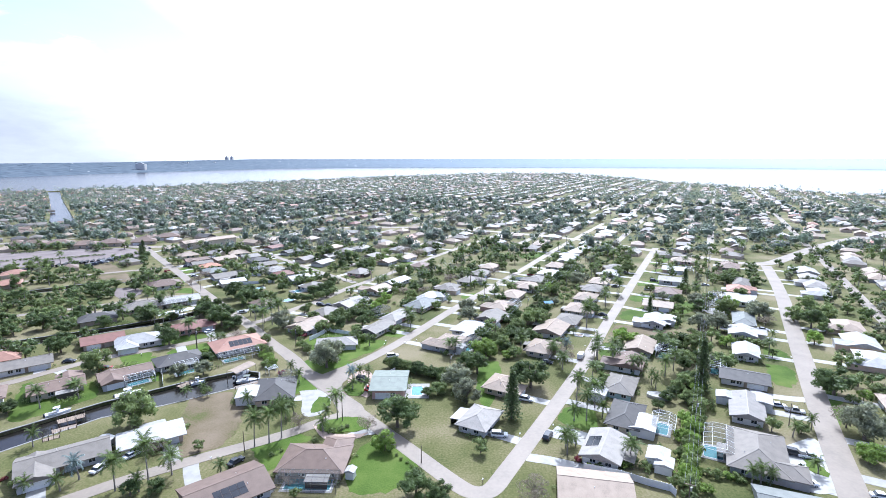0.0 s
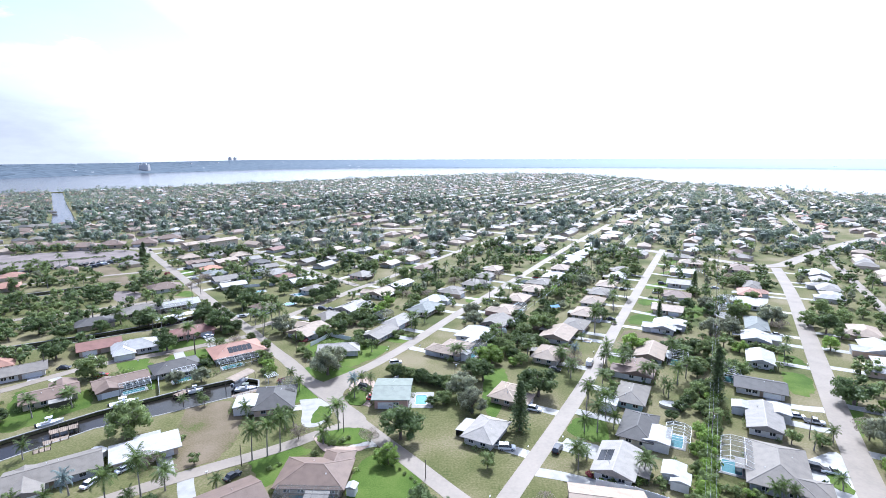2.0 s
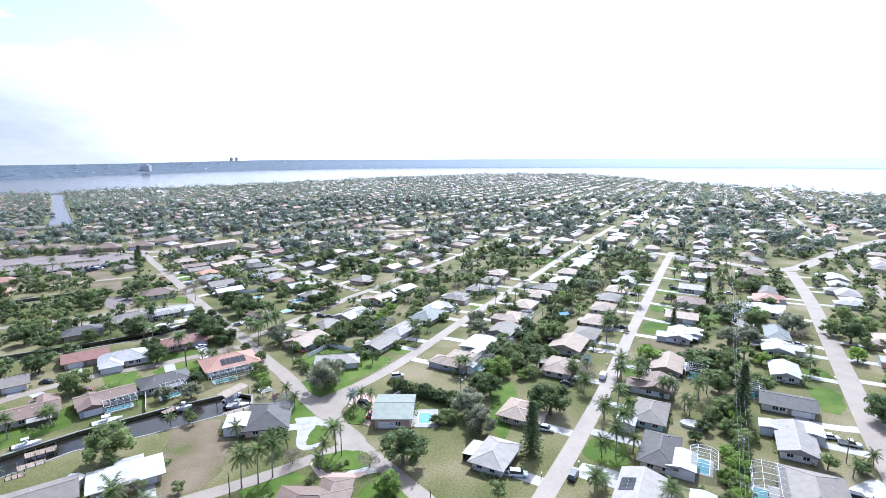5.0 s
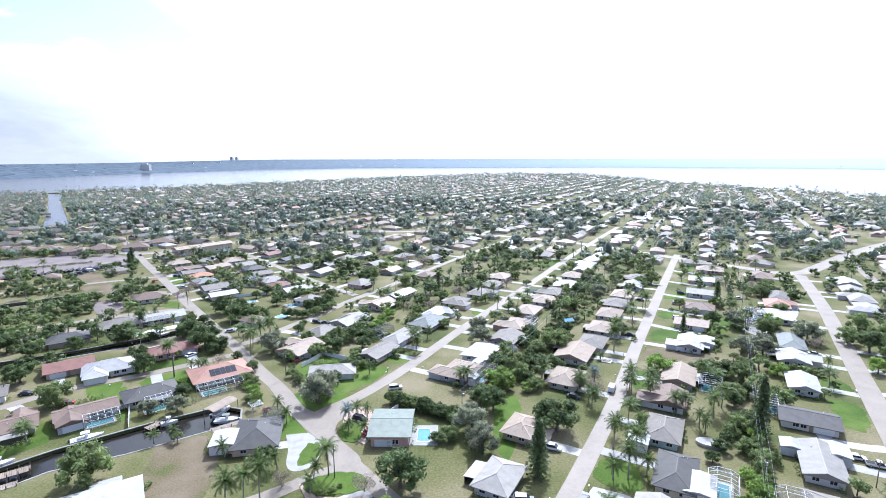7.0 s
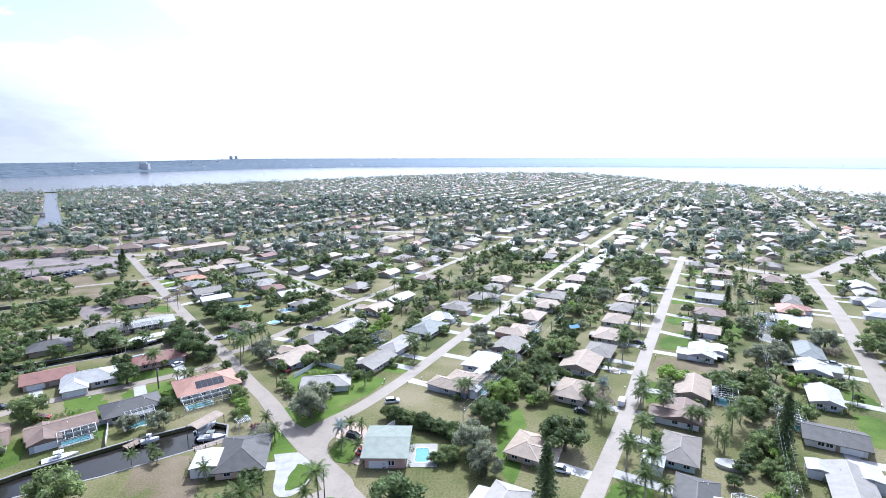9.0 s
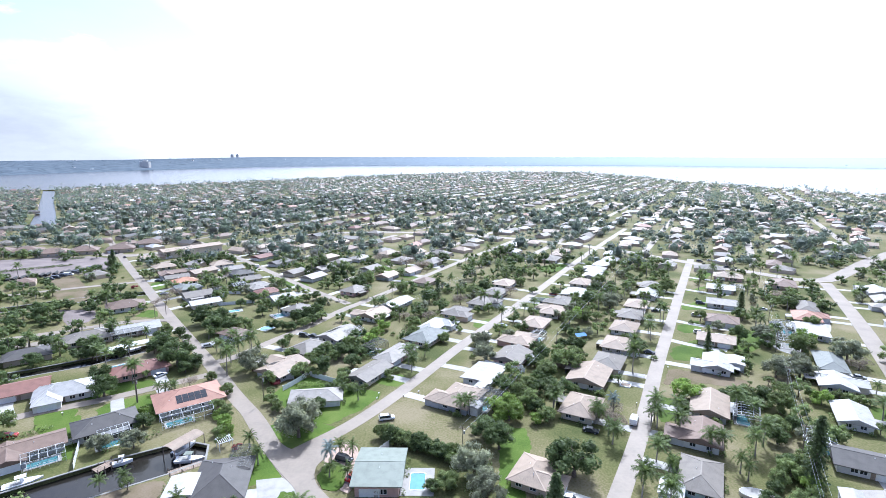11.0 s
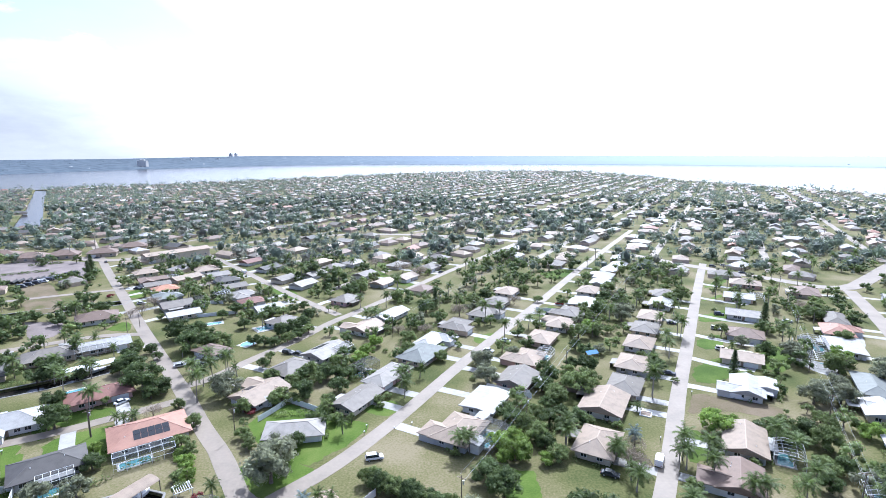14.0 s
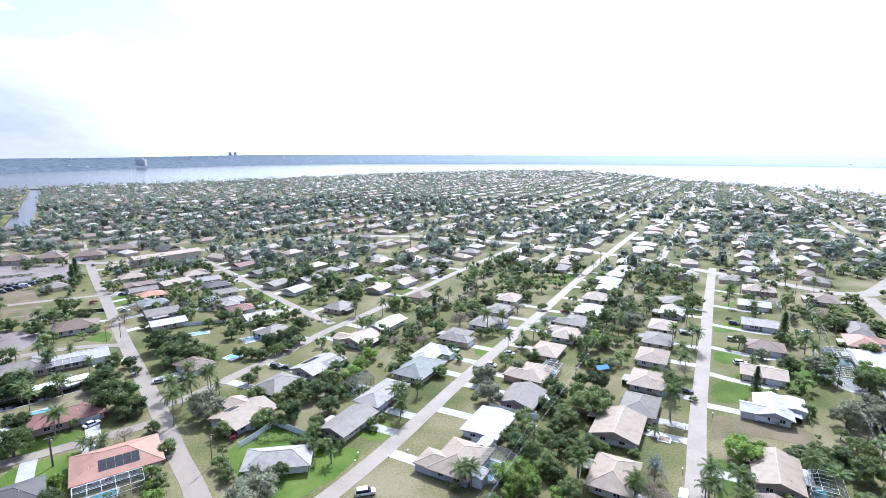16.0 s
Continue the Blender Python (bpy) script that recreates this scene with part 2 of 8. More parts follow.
def box(bm, x0, x1, y0, y1, z0, z1, m=None):
    vs = [bm.verts.new((m @ Vector(p)) if m else p) for p in ((x0, y0, z0), (x1, y0, z0), (x1, y1, z0), (x0, y1, z0), (x0, y0, z1), (x1, y0, z1), (x1, y1, z1), (x0, y1, z1))]
    for f in ((3, 2, 1, 0), (4, 5, 6, 7), (0, 1, 5, 4), (1, 2, 6, 5), (2, 3, 7, 6), (3, 0, 4, 7)):
        bm.faces.new([vs[i] for i in f])


def beam(bm, p, q, w, h):
    p, q = Vector(p), Vector(q)
    d = q - p
    m = Matrix.Translation(p) @ d.to_track_quat("X", "Z").to_matrix().to_4x4()
    box(bm, 0, d.length, -w / 2, w / 2, -h / 2, h / 2, m)


def tube(bm, pts, radii, n=7):
    rings = []
    for k, (p, r) in enumerate(zip(pts, radii)):
        p = Vector(p)
        d = Vector(pts[min(k + 1, len(pts) - 1)]) - Vector(pts[max(k - 1, 0)])
        q = d.to_track_quat("Z", "Y")
        rings.append([bm.verts.new(p + q @ Vector((r * math.cos(a), r * math.sin(a), 0))) for a in (2 * math.pi * i / n for i in range(n))])
    for a, b in zip(rings, rings[1:]):
        for i in range(n):
            bm.faces.new((a[i], a[(i + 1) % n], b[(i + 1) % n], b[i]))
    bm.faces.new(rings[-1])
    bm.faces.new(rings[0][::-1])


def empty(name, m):
    ob = new(name)
    ob.empty_display_size = 0.5
    ob.matrix_basis = m
    return ob


def slab(name, outline, mat, z0, z1, holes=(), parent=None):
    """A flat-topped slab over an outline, with holes, its rim going down to z0."""
    from mathutils.geometry import tessellate_polygon
    loops = [[Vector((x, y, z1)) for x, y in lp] for lp in (outline, *holes)]
    tris = tessellate_polygon(loops)
    flat = [v for lp in loops for v in lp]
    bm = bmesh.new()
    top = [bm.verts.new(v) for v in flat]
    low = [bm.verts.new((v.x, v.y, z0)) for v in flat]
    for t in tris:
        f = bm.faces.new([top[i] for i in t])
    start = 0
    for lp in loops:
        n = len(lp)
        for i in range(n):
            a, b = start + i, start + (i + 1) % n
            bm.faces.new((top[a], top[b], low[b], low[a]))
        start += n
    bmesh.ops.recalc_face_normals(bm, faces=bm.faces)
    for f in bm.faces:
        if abs(f.normal.z) > 0.9 and f.normal.z < 0:
            f.normal_flip()
    return part(name, bm, mat, parent)


def smoothed(pts, rounds=2):
    for _ in range(rounds):
        out = [pts[0]]
        for a, b in zip(pts, pts[1:]):
            out += [(a[0] * 0.75 + b[0] * 0.25, a[1] * 0.75 + b[1] * 0.25), (a[0] * 0.25 + b[0] * 0.75, a[1] * 0.25 + b[1] * 0.75)]
        pts = out + [pts[-1]]
    return pts


def ribbon(name, pts, width, mat, z, thick=0.2):
    """A strip of pavement along a line, with a rim."""
    bm = bmesh.new()
    rows = []
    for k, p in enumerate(pts):
        a, b = Vector(pts[max(k - 1, 0)]), Vector(pts[min(k + 1, len(pts) - 1)])
        d = (b - a).normalized()
        s = Vector((-d.y, d.x)) * width / 2
        p = Vector(p)
        l, r = p + s, p - s
        rows.append([bm.verts.new(v) for v in ((l.x, l.y, z - thick), (l.x, l.y, z), (r.x, r.y, z), (r.x, r.y, z - thick))])
    for a, b in zip(rows, rows[1:]):
        for i in range(3):
            bm.faces.new((a[i], b[i], b[i + 1], a[i + 1]))
    bmesh.ops.recalc_face_normals(bm, faces=bm.faces)
    ob = part(name, bm, mat)
    return ob


# ---- ground, water and distance ----
EDIR, NDIR = Vector((0.469, 0.883)), Vector((0.883, -0.469))   # along and across the long streets
LDIR, LPER = Vector((0.788, 0.616)), Vector((-0.616, 0.788))   # the canal quarter


def slant(origin, along, across, s, q):
    p = Vector(origin) + along * s + across * q
    return (p.x, p.y)


LAND = [(-1700, -500), (1500, -500), (1500, 760), (1150, 860), (900, 1000), (830, 1180), (760, 1420), (680, 1900), (640, 2350), (480, 2560), (200, 2480), (-60, 2240), (-230, 2080), (-390, 1880), (-640, 1520), (-830, 1300), (-1010, 1120), (-1700, 760)]
CANALS = [
    [(-175, 78), (-126, 134), (-109, 152), (-90, 167), (-74, 177), (-67, 175), (-64.5, 168), (-71, 162), (-88, 150), (-103, 142), (-117, 125), (-160, 70)],
    [(-250, 150), (-172, 203), (-150, 219), (-136, 228), (-122, 243), (-126, 250), (-140, 236), (-156, 224), (-178, 211), (-256, 158)],
    [(-330, 215), (-250, 275), (-205, 308), (-172, 327), (-174, 335), (-209, 318), (-254, 284), (-335, 223)],
    [(-472, 606), (-446, 614), (-470, 646), (-549, 747), (-678, 911), (-898, 1199), (-921, 1193), (-604, 783)],
    [(-420, 295), (-340, 352), (-300, 380), (-303, 386), (-344, 359), (-424, 303)],
]
tagged(slab("ground", [(-4900, -800), (4900, -800), (4900, 4900), (-4900, 4900)], M["bed"], -5.0, -4.0), "dark sandy river bed under the water", "river bed", kind="structure")
tagged(slab("water", [(-4900, -790), (4900, -790), (4900, 4890), (-4900, 4890)], M["water"], -1.3, -1.1), "broad calm river and canals mirroring the pale sky", "water", kind="structure")
tagged(slab("ground_land", LAND, M["grass"], -4.1, 0.0, CANALS), "flat suburban land with patchy green and dry grass", "ground", kind="structure")


def far_land():
    """Land across the river, rising very gently to the horizon."""
    near = [(-4600, 1250), (-2600, 1700), (-1800, 2080), (-1700, 2650), (-1350, 3700), (-700, 4150), (300, 4250), (1500, 4150), (2600, 3600), (3600, 2700), (4600, 1800)]
    bm = bmesh.new()
    rows = []
    for x, y in near:
        d = Vector((x, y)).normalized()
        low = 0.78 if x < -1500 else 1.0
        rows.append([bm.verts.new((x + d.x * k, y + d.y * k, z * low)) for k, z in ((-20, -3), (0, 4), (150, 26), (330, 46), (500, 66), (510, 60), (600, -3))])
    for a, b in zip(rows, rows[1:]):
        for i in range(6):
            bm.faces.new((a[i], a[i + 1], b[i + 1], b[i]))
    bmesh.ops.recalc_face_normals(bm, faces=bm.faces)
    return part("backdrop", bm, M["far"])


for tx, ty, tw, th in ((-1736, 4157, 20, 84), (-1701, 4171, 19, 84), (-1690, 2890, 50, 44)):
    bm = bmesh.new()
    box(bm, -tw / 2, tw / 2, -12, 12, -2, th)
    box(bm, -tw / 4, tw / 4, -6, 6, th - 0.1, th + 6)
    tagged(part("far_tower", bm, M["wall_white"]), "pale distant tower block across the river", "tower", kind="structure").location = (tx, ty, 0)
FAR_BANK = [(-4600, 1250), (-2600, 1700), (-1800, 2080), (-1700, 2650), (-1350, 3700), (-700, 4150), (300, 4250), (1500, 4150), (2600, 3600), (3600, 2700)]
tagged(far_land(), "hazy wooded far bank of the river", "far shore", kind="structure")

# ---- roads ----
ROADS = {
    "street_east": ([(-62, 192), (-48, 172), (-34, 155), (-22, 140), (-10, 126), (-1, 115), (4, 109.2), (6.5, 107.2), (9.5, 106.8), (12, 108.6), (15, 114), (31.3, 142), (55, 185), (75, 226.5), (97, 268), (126, 324), (170, 408), (184, 434)], 6.0),
    "street_northwest": ([(-48, 172), (-59, 189), (-72, 204), (-81, 216), (-92, 230), (-102, 242), (-120, 264), (-143, 292), (-181, 340), (-229, 399), (-254, 431), (-330, 528)], 6.4),
    "street_middle": ([(-44, 169), (-39, 175), (-32, 183), (-26, 192), (-17, 208), (-8, 226), (3, 249), (27, 294), (53, 343), (86, 408), (114, 461), (190, 600)], 6.0),
    "street_fourth": ([(-92, 230), (-85, 236), (-78, 252), (-64, 278), (-57, 298), (-47, 315), (-33, 342), (-21, 367), (2, 413), (60, 520)], 5.6),
    "street_fifth": ([(-55, 310), (-74, 329), (-112, 372), (-153, 420), (-230, 505)], 5.4),
    "street_canal": ([(-215, 105), (-152, 164), (-144, 176), (-132, 190), (-115, 199), (-102, 209), (-88, 220)], 5.4),
    "street_south": ([(-160, 40), (-85, 106), (-70, 117), (-45, 132), (-37, 139), (-27, 146)], 5.4),
    "street_second": ([(-300, 190), (-172, 266), (-156, 279), (-134, 282)], 5.4),
    "street_third": ([(-330, 270), (-235, 335), (-193, 357)], 5.4),
    "street_cross": ([(-420, 455), (-357, 468), (-300, 452), (-252, 436), (-235, 453), (-210, 486), (-178, 523), (-128, 563), (-50, 572), (40, 545), (120, 488), (141, 469), (156, 447), (178, 418), (205, 388), (230, 358), (275, 395), (321, 434), (386, 480), (520, 560)], 12.0),
    "street_far": ([(60, 40), (96, 108), (118, 149), (161, 225), (199, 292), (233, 360)], 8.4),
}
LINES = []
for n, (key, (pts, width)) in enumerate(ROADS.items()):
    pts = smoothed(pts)
    width *= 0.8
    LINES.append((pts, width))
    tagged(ribbon(key, pts, width, M["asphalt"], 0.05 + 0.006 * n), "pale sun-bleached asphalt street without kerbs", "street", kind="structure")


def near_road(x, y):
    """The distance to the nearest street, the nearest point on its line, and its width."""
    best = (1e9, None, 0)
    for pts, width in LINES:
        for a, b in zip(pts, pts[1:]):
            dx, dy = b[0] - a[0], b[1] - a[1]
            t = max(0, min(1, ((x - a[0]) * dx + (y - a[1]) * dy) / (dx * dx + dy * dy + 1e-9)))
            px, py = a[0] + t * dx, a[1] + t * dy
            d = math.hypot(x - px, y - py)
            if d < best[0]:
                best = (d, (px, py), width)
    return best


# ---- houses ----
def inside(x, y, poly):
    hit_odd = False
    for (x0, y0), (x1, y1) in zip(poly, poly[1:] + poly[:1]):
        if (y0 > y) != (y1 > y) and x < (x1 - x0) * (y - y0) / (y1 - y0) + x0:
            hit_odd = not hit_odd
    return hit_odd


def in_water(x, y, margin=0.0):
    if not inside(x, y, LAND):
        return True
    for c in CANALS:
        for dx, dy in ((0, 0), (margin, 0), (-margin, 0), (0, margin), (0, -margin)):
            if inside(x + dx, y + dy, c):
                return True
    return False


def roof_mesh(kind, l, d, z, pitch, over, fascia=0.2):
    """Hip, gable or low flat roof over a plan l by d, with its eaves, and the lines of its ridges."""
    a, b = l / 2 + over, d / 2 + over
    rise = b * math.tan(radians(pitch))
    if kind == "flat":
        rise = 0.55
    r = max(a - b, 0.4) if kind == "hip" else a
    bm = bmesh.new()
    low = [bm.verts.new((x, y, z - fascia)) for x, y in ((-a, -b), (a, -b), (a, b), (-a, b))]
    top = [bm.verts.new((x, y, z)) for x, y in ((-a, -b), (a, -b), (a, b), (-a, b))]
    rd = [bm.verts.new((-r, 0, z + rise)), bm.verts.new((r, 0, z + rise))]
    bm.faces.new(low[::-1])
    for i in range(4):
        bm.faces.new((low[i], low[(i + 1) % 4], top[(i + 1) % 4], top[i]))
    bm.faces.new((top[0], top[1], rd[1], rd[0]))
    bm.faces.new((top[2], top[3], rd[0], rd[1]))
    bm.faces.new((top[1], top[2], rd[1]))
    bm.faces.new((top[3], top[0], rd[0]))
    lines = [((-r, 0, z + rise), (r, 0, z + rise))]
    if kind == "hip":
        lines += [((sx * a, sy * b, z), (sx * r, 0, z + rise)) for sx in (-1, 1) for sy in (-1, 1)]
    return bm, lines, rise


def window_meshes():
    bm = bmesh.new()
    for x0, x1, z0, z1 in ((-0.8, 0.8, 0.62, 0.72), (-0.8, 0.8, -0.72, -0.62), (-0.8, -0.7, -0.62, 0.62), (0.7, 0.8, -0.62, 0.62), (-0.04, 0.04, -0.62, 0.62)):
        box(bm, x0, x1, -0.06, 0.02, z0, z1)
    f = bpy.data.meshes.new("window_frame")
    bm.to_mesh(f)
    bm.free()
    f.materials.append(M["trim"])
    bm = bmesh.new()
    box(bm, -0.7, 0.7, -0.02, 0.02, -0.62, 0.62)
    g = bpy.data.meshes.new("pane")
    bm.to_mesh(g)
    bm.free()
    g.materials.append(M["glass"])
    bm = bmesh.new()
    box(bm, -0.48, 0.48, -0.05, 0.02, 0, 2.05)
    dm = bpy.data.meshes.new("front_door")
    bm.to_mesh(dm)
    bm.free()
    dm.materials.append(M["wood"])
    bm = bmesh.new()
    for k in range(4):
        box(bm, -2.4, 2.4, -0.05 - 0.01 * (k % 2), 0.02, 0.53 * k, 0.53 * k + 0.51)
    gm = bpy.data.meshes.new("garage_door")
    bm.to_mesh(gm)
    bm.free()
    gm.materials.append(M["trim"])
    return f, g, dm, gm


W_FRAME, W_PANE, DOOR_ME, GARAGE_ME = window_meshes()
HOUSE_BOXES = []
HOUSES = []
COLOUR_WORD = dict(white="white", tan="tan", grey="grey", lightgrey="pale grey", dark="dark grey", brown="brown", rust="rust-red", orange="terracotta", salmon="salmon tile", greengrey="grey-green", mint="mint-green")


def house(x, y, ang, l, d, roof="hip", colour="tan", wall="white", wing=0, solar=0, detail=2, face=None, drive=1, height=2.2, pitch=21):
    """A one-storey house, its long side l along ang degrees. wing: a cross wing towards the street at that end (-1, 1)."""
    rng = random.Random(int(x * 13 + y * 7))
    dist, rp, rw = near_road(x, y)
    ex = Vector((math.cos(radians(ang)), math.sin(radians(ang))))
    ey = Vector((-ex.y, ex.x))
    if face is None:
        to = Vector((rp[0] - x, rp[1] - y))
        face = 1 if to.dot(ey) >= 0 else -1
    if face < 0:
        ang += 180
        ex, ey = -ex, -ey
    m = pose(x, y, 0, 0, 0, ang)
    base = empty("house", m)
    words = {"hip": "hipped", "gable": "gabled", "flat": "low flat"}[roof]
    tagged(base, f"one-storey {'stucco' if detail > 1 else 'suburban'} house, {words} {COLOUR_WORD[colour]} roof, {wall} walls", "house", "houses of the suburb")
    HOUSES.append((x, y, max(l, d)))
    HOUSE_BOXES.append((x, y, radians(ang), l, d, wing))
    bm = bmesh.new()
    box(bm, -l / 2, l / 2, -d / 2, d / 2, -0.2, height)
    part("wall", bm, M["wall_" + wall], base)
    pitch = min(pitch, 17) if roof == "gable" else pitch
    bm, lines, rise = roof_mesh(roof, l, d, height + 0.2, pitch, 1.0)
    rf = part("roof", bm, M["roof_" + colour], base)
    if roof == "gable":
        for sx in (-1, 1):
            bm = bmesh.new()
            xa = sx * (l / 2 - 0.1)
            vs = [bm.verts.new(p) for p in ((xa, -d / 2, height), (xa, d / 2, height), (xa, 0, height + rise * 0.9))]
            vt = [bm.verts.new((v.co.x + sx * 0.1, v.co.y, v.co.z)) for v in vs]
            bm.faces.new(vt if sx > 0 else vt[::-1])
            for i in range(3):
                bm.faces.new((vs[i], vs[(i + 1) % 3], vt[(i + 1) % 3], vt[i]))
            part("gable_end", bm, M["wall_" + wall], base)
    if detail > 0 and roof != "flat":
        bm = bmesh.new()
        for p, q in lines:
            beam(bm, p, q, 0.28, 0.08)
        part("ridge_cap", bm, M["cap_" + colour], rf)
    gx = (wing or rng.choice((-1, 1))) * (l / 2 - 3.4)
    front = d / 2
    if wing:
        wl, wd = 7.0, 4.2
        front = d / 2 + wd
        bm = bmesh.new()
        box(bm, gx - wl / 2, gx + wl / 2, d / 2 - 0.5, front, -0.2, height - 0.003)
        part("wing_wall", bm, M["wall_" + wall], base)
        bm, lines2, _ = roof_mesh(roof if roof != "flat" else "flat", wd + d * 0.9, wl, height + 0.19, pitch, 0.5)
        turn = Matrix.Translation((gx, front - (wd + d * 0.9) / 2, 0)) @ Matrix.Rotation(radians(90), 4, "Z")
        bmesh.ops.transform(bm, matrix=turn, verts=bm.verts)
        wr = part("wing_roof", bm, M["roof_" + colour], base)
        if detail > 0 and roof != "flat":
            bm = bmesh.new()
            for p, q in lines2:
                beam(bm, turn @ Vector(p), turn @ Vector(q), 0.28, 0.08)
            part("ridge_cap", bm, M["cap_" + colour], wr)
    hang("garage_door", GARAGE_ME, None, base, m=Matrix.Translation((gx, front, 0)) @ Matrix.Rotation(math.pi, 4, "Z"))
    hang("front_door", DOOR_ME, None, base, m=Matrix.Translation((gx * 0.1, d / 2, 0)) @ Matrix.Rotation(math.pi, 4, "Z"))
    spots = [(-gx * k, d / 2, 180) for k in (0.45, 1.0)] + [(l / 2 * k, -d / 2, 0) for k in (-0.7, -0.25, 0.3, 0.7)] + [(l / 2, d * 0.2, 90), (l / 2, -d * 0.25, 90), (-l / 2, d * 0.2, -90), (-l / 2, -d * 0.25, -90)]
    if detail == 1:
        spots = spots[1:2] + spots[3:5] + spots[6:7]
    elif detail == 0:
        spots = []
    for wx, wy, wa in spots:
        wf = hang("window", W_FRAME, None, base, m=pose(wx, wy, 1.45, 0, 0, wa))
        hang("pane", W_PANE, None, wf)
    if detail > 1:
        for _ in range(2):
            bm = bmesh.new()
            px, py = rng.uniform(-l * 0.35, l * 0.35), rng.choice((-1, 1)) * d * rng.uniform(0.12, 0.3)
            zz = height + 0.2 + (d / 2 + 0.75 - abs(py)) * math.tan(radians(pitch)) if roof != "flat" else height + 0.4
            tube(bm, [(px, py, zz - 0.3), (px, py, zz + 0.35)], [0.09, 0.09], 6)
            part("vent_pipe", bm, M["trim"], rf)
    if detail > 1 and rng.random() < 0.5:
        pw, pd = rng.uniform(4.5, 7.5), rng.uniform(2.8, 4.2)
        px = rng.uniform(-1, 1) * (l - pw) * 0.4
        bm = bmesh.new()
        beam(bm, (px, -d / 2 + 0.1, height + 0.08), (px, -d / 2 - pd, height - 0.28), pw, 0.1)
        porch = part("porch_roof", bm, M[rng.choice(("roof_white", "roof_lightgrey", "roof_white", "roof_grey"))], base, "low metal porch roof at the back")
        bm = bmesh.new()
        box(bm, px - pw / 2 + 0.2, px + pw / 2 - 0.2, -d / 2 - pd + 0.2, -d / 2 - pd + 0.26, -0.1, height - 0.3)
        part("porch_screen", bm, M["bronze"], porch)
    if solar:
        s = 1 if solar > 0 else -1
        slope = radians(pitch) if roof != "flat" else 0.08
        for i in range(abs(solar)):
            for j in range(2):
                mm = Matrix.Translation((-l * 0.22 + i * 1.75, s * (d / 2 + 0.75) * 0.55, height + 0.3 + (d / 2 + 0.75) * 0.45 * math.tan(slope))) @ Matrix.Rotation(-s * slope, 4, "X")
                bm = bmesh.new()
                box(bm, 0, 1.66, -1.7 + j * 1.75, -0.04 + j * 1.75, 0, 0.05, mm)
                part("solar_panel", bm, M["solar"], rf, "black solar panel on the roof slope")
    if drive and dist < 45:
        g = Vector((x, y)) + ex * gx + ey * (front - 0.3)
        dd, gp, gw = near_road(g.x, g.y)
        gp = Vector(gp)
        if dd < 40:
            out = g + ey * min(dd, 6.0)
            end = gp + (out - gp).normalized() * (gw / 2 - 0.25)
            line = [tuple(g), tuple(g.lerp(out, 0.6)), tuple(out.lerp(end, 0.6)), tuple(end)]
            tagged(ribbon("driveway", smoothed(line, 1), 3.7, M["concrete"], 0.032 + 0.0007 * (len(HOUSES) % 20)), "pale concrete driveway from street to garage", "driveway", kind="structure")
    return base


# ---- trees ----
def leaf_mesh(name, mat, centres, normals, sizes, rng, core=None):
    """Many small leaf tufts, each a folded pair of triangles."""
    n = len(centres)
    c, nn, s = np.asarray(centres, float), np.asarray(normals, float), np.asarray(sizes, float)[:, None]
    nn = nn + rng.normal(0, 0.42, (n, 3))
    nn /= np.linalg.norm(nn, axis=1, keepdims=True) + 1e-9
    a = np.cross(nn, rng.normal(0, 1, (n, 3)))
    a /= np.linalg.norm(a, axis=1, keepdims=True) + 1e-9
    b = np.cross(nn, a)
    v = np.stack([c - a * s, c - b * s * 0.55 + nn * s * 0.18, c + a * s, c + b * s * 0.55 + nn * s * 0.18], 1).reshape(-1, 3)
    me = bpy.data.meshes.new(name)
    i = np.arange(n) * 4
    v, f = v.tolist(), np.stack([i, i + 1, i + 2, i + 3], 1).tolist()
    if core:                                     # the dense, dark heart of the crown
        cv, cf = core
        f += (np.asarray(cf) + len(v)).tolist()
        v += np.asarray(cv).tolist()
    me.from_pydata(v, [], f)
    me.materials.append(mat)
    return me


def lump(fine):
    """A lumpy round of triangles, as numbers."""
    bm = bmesh.new()
    bmesh.ops.create_icosphere(bm, subdivisions=fine, radius=1.0)
    out = np.array([v.co[:] for v in bm.verts]), np.array([[v.index for v in f.verts] for f in bm.faces])
    bm.free()
    return out


LUMP = lump(1)


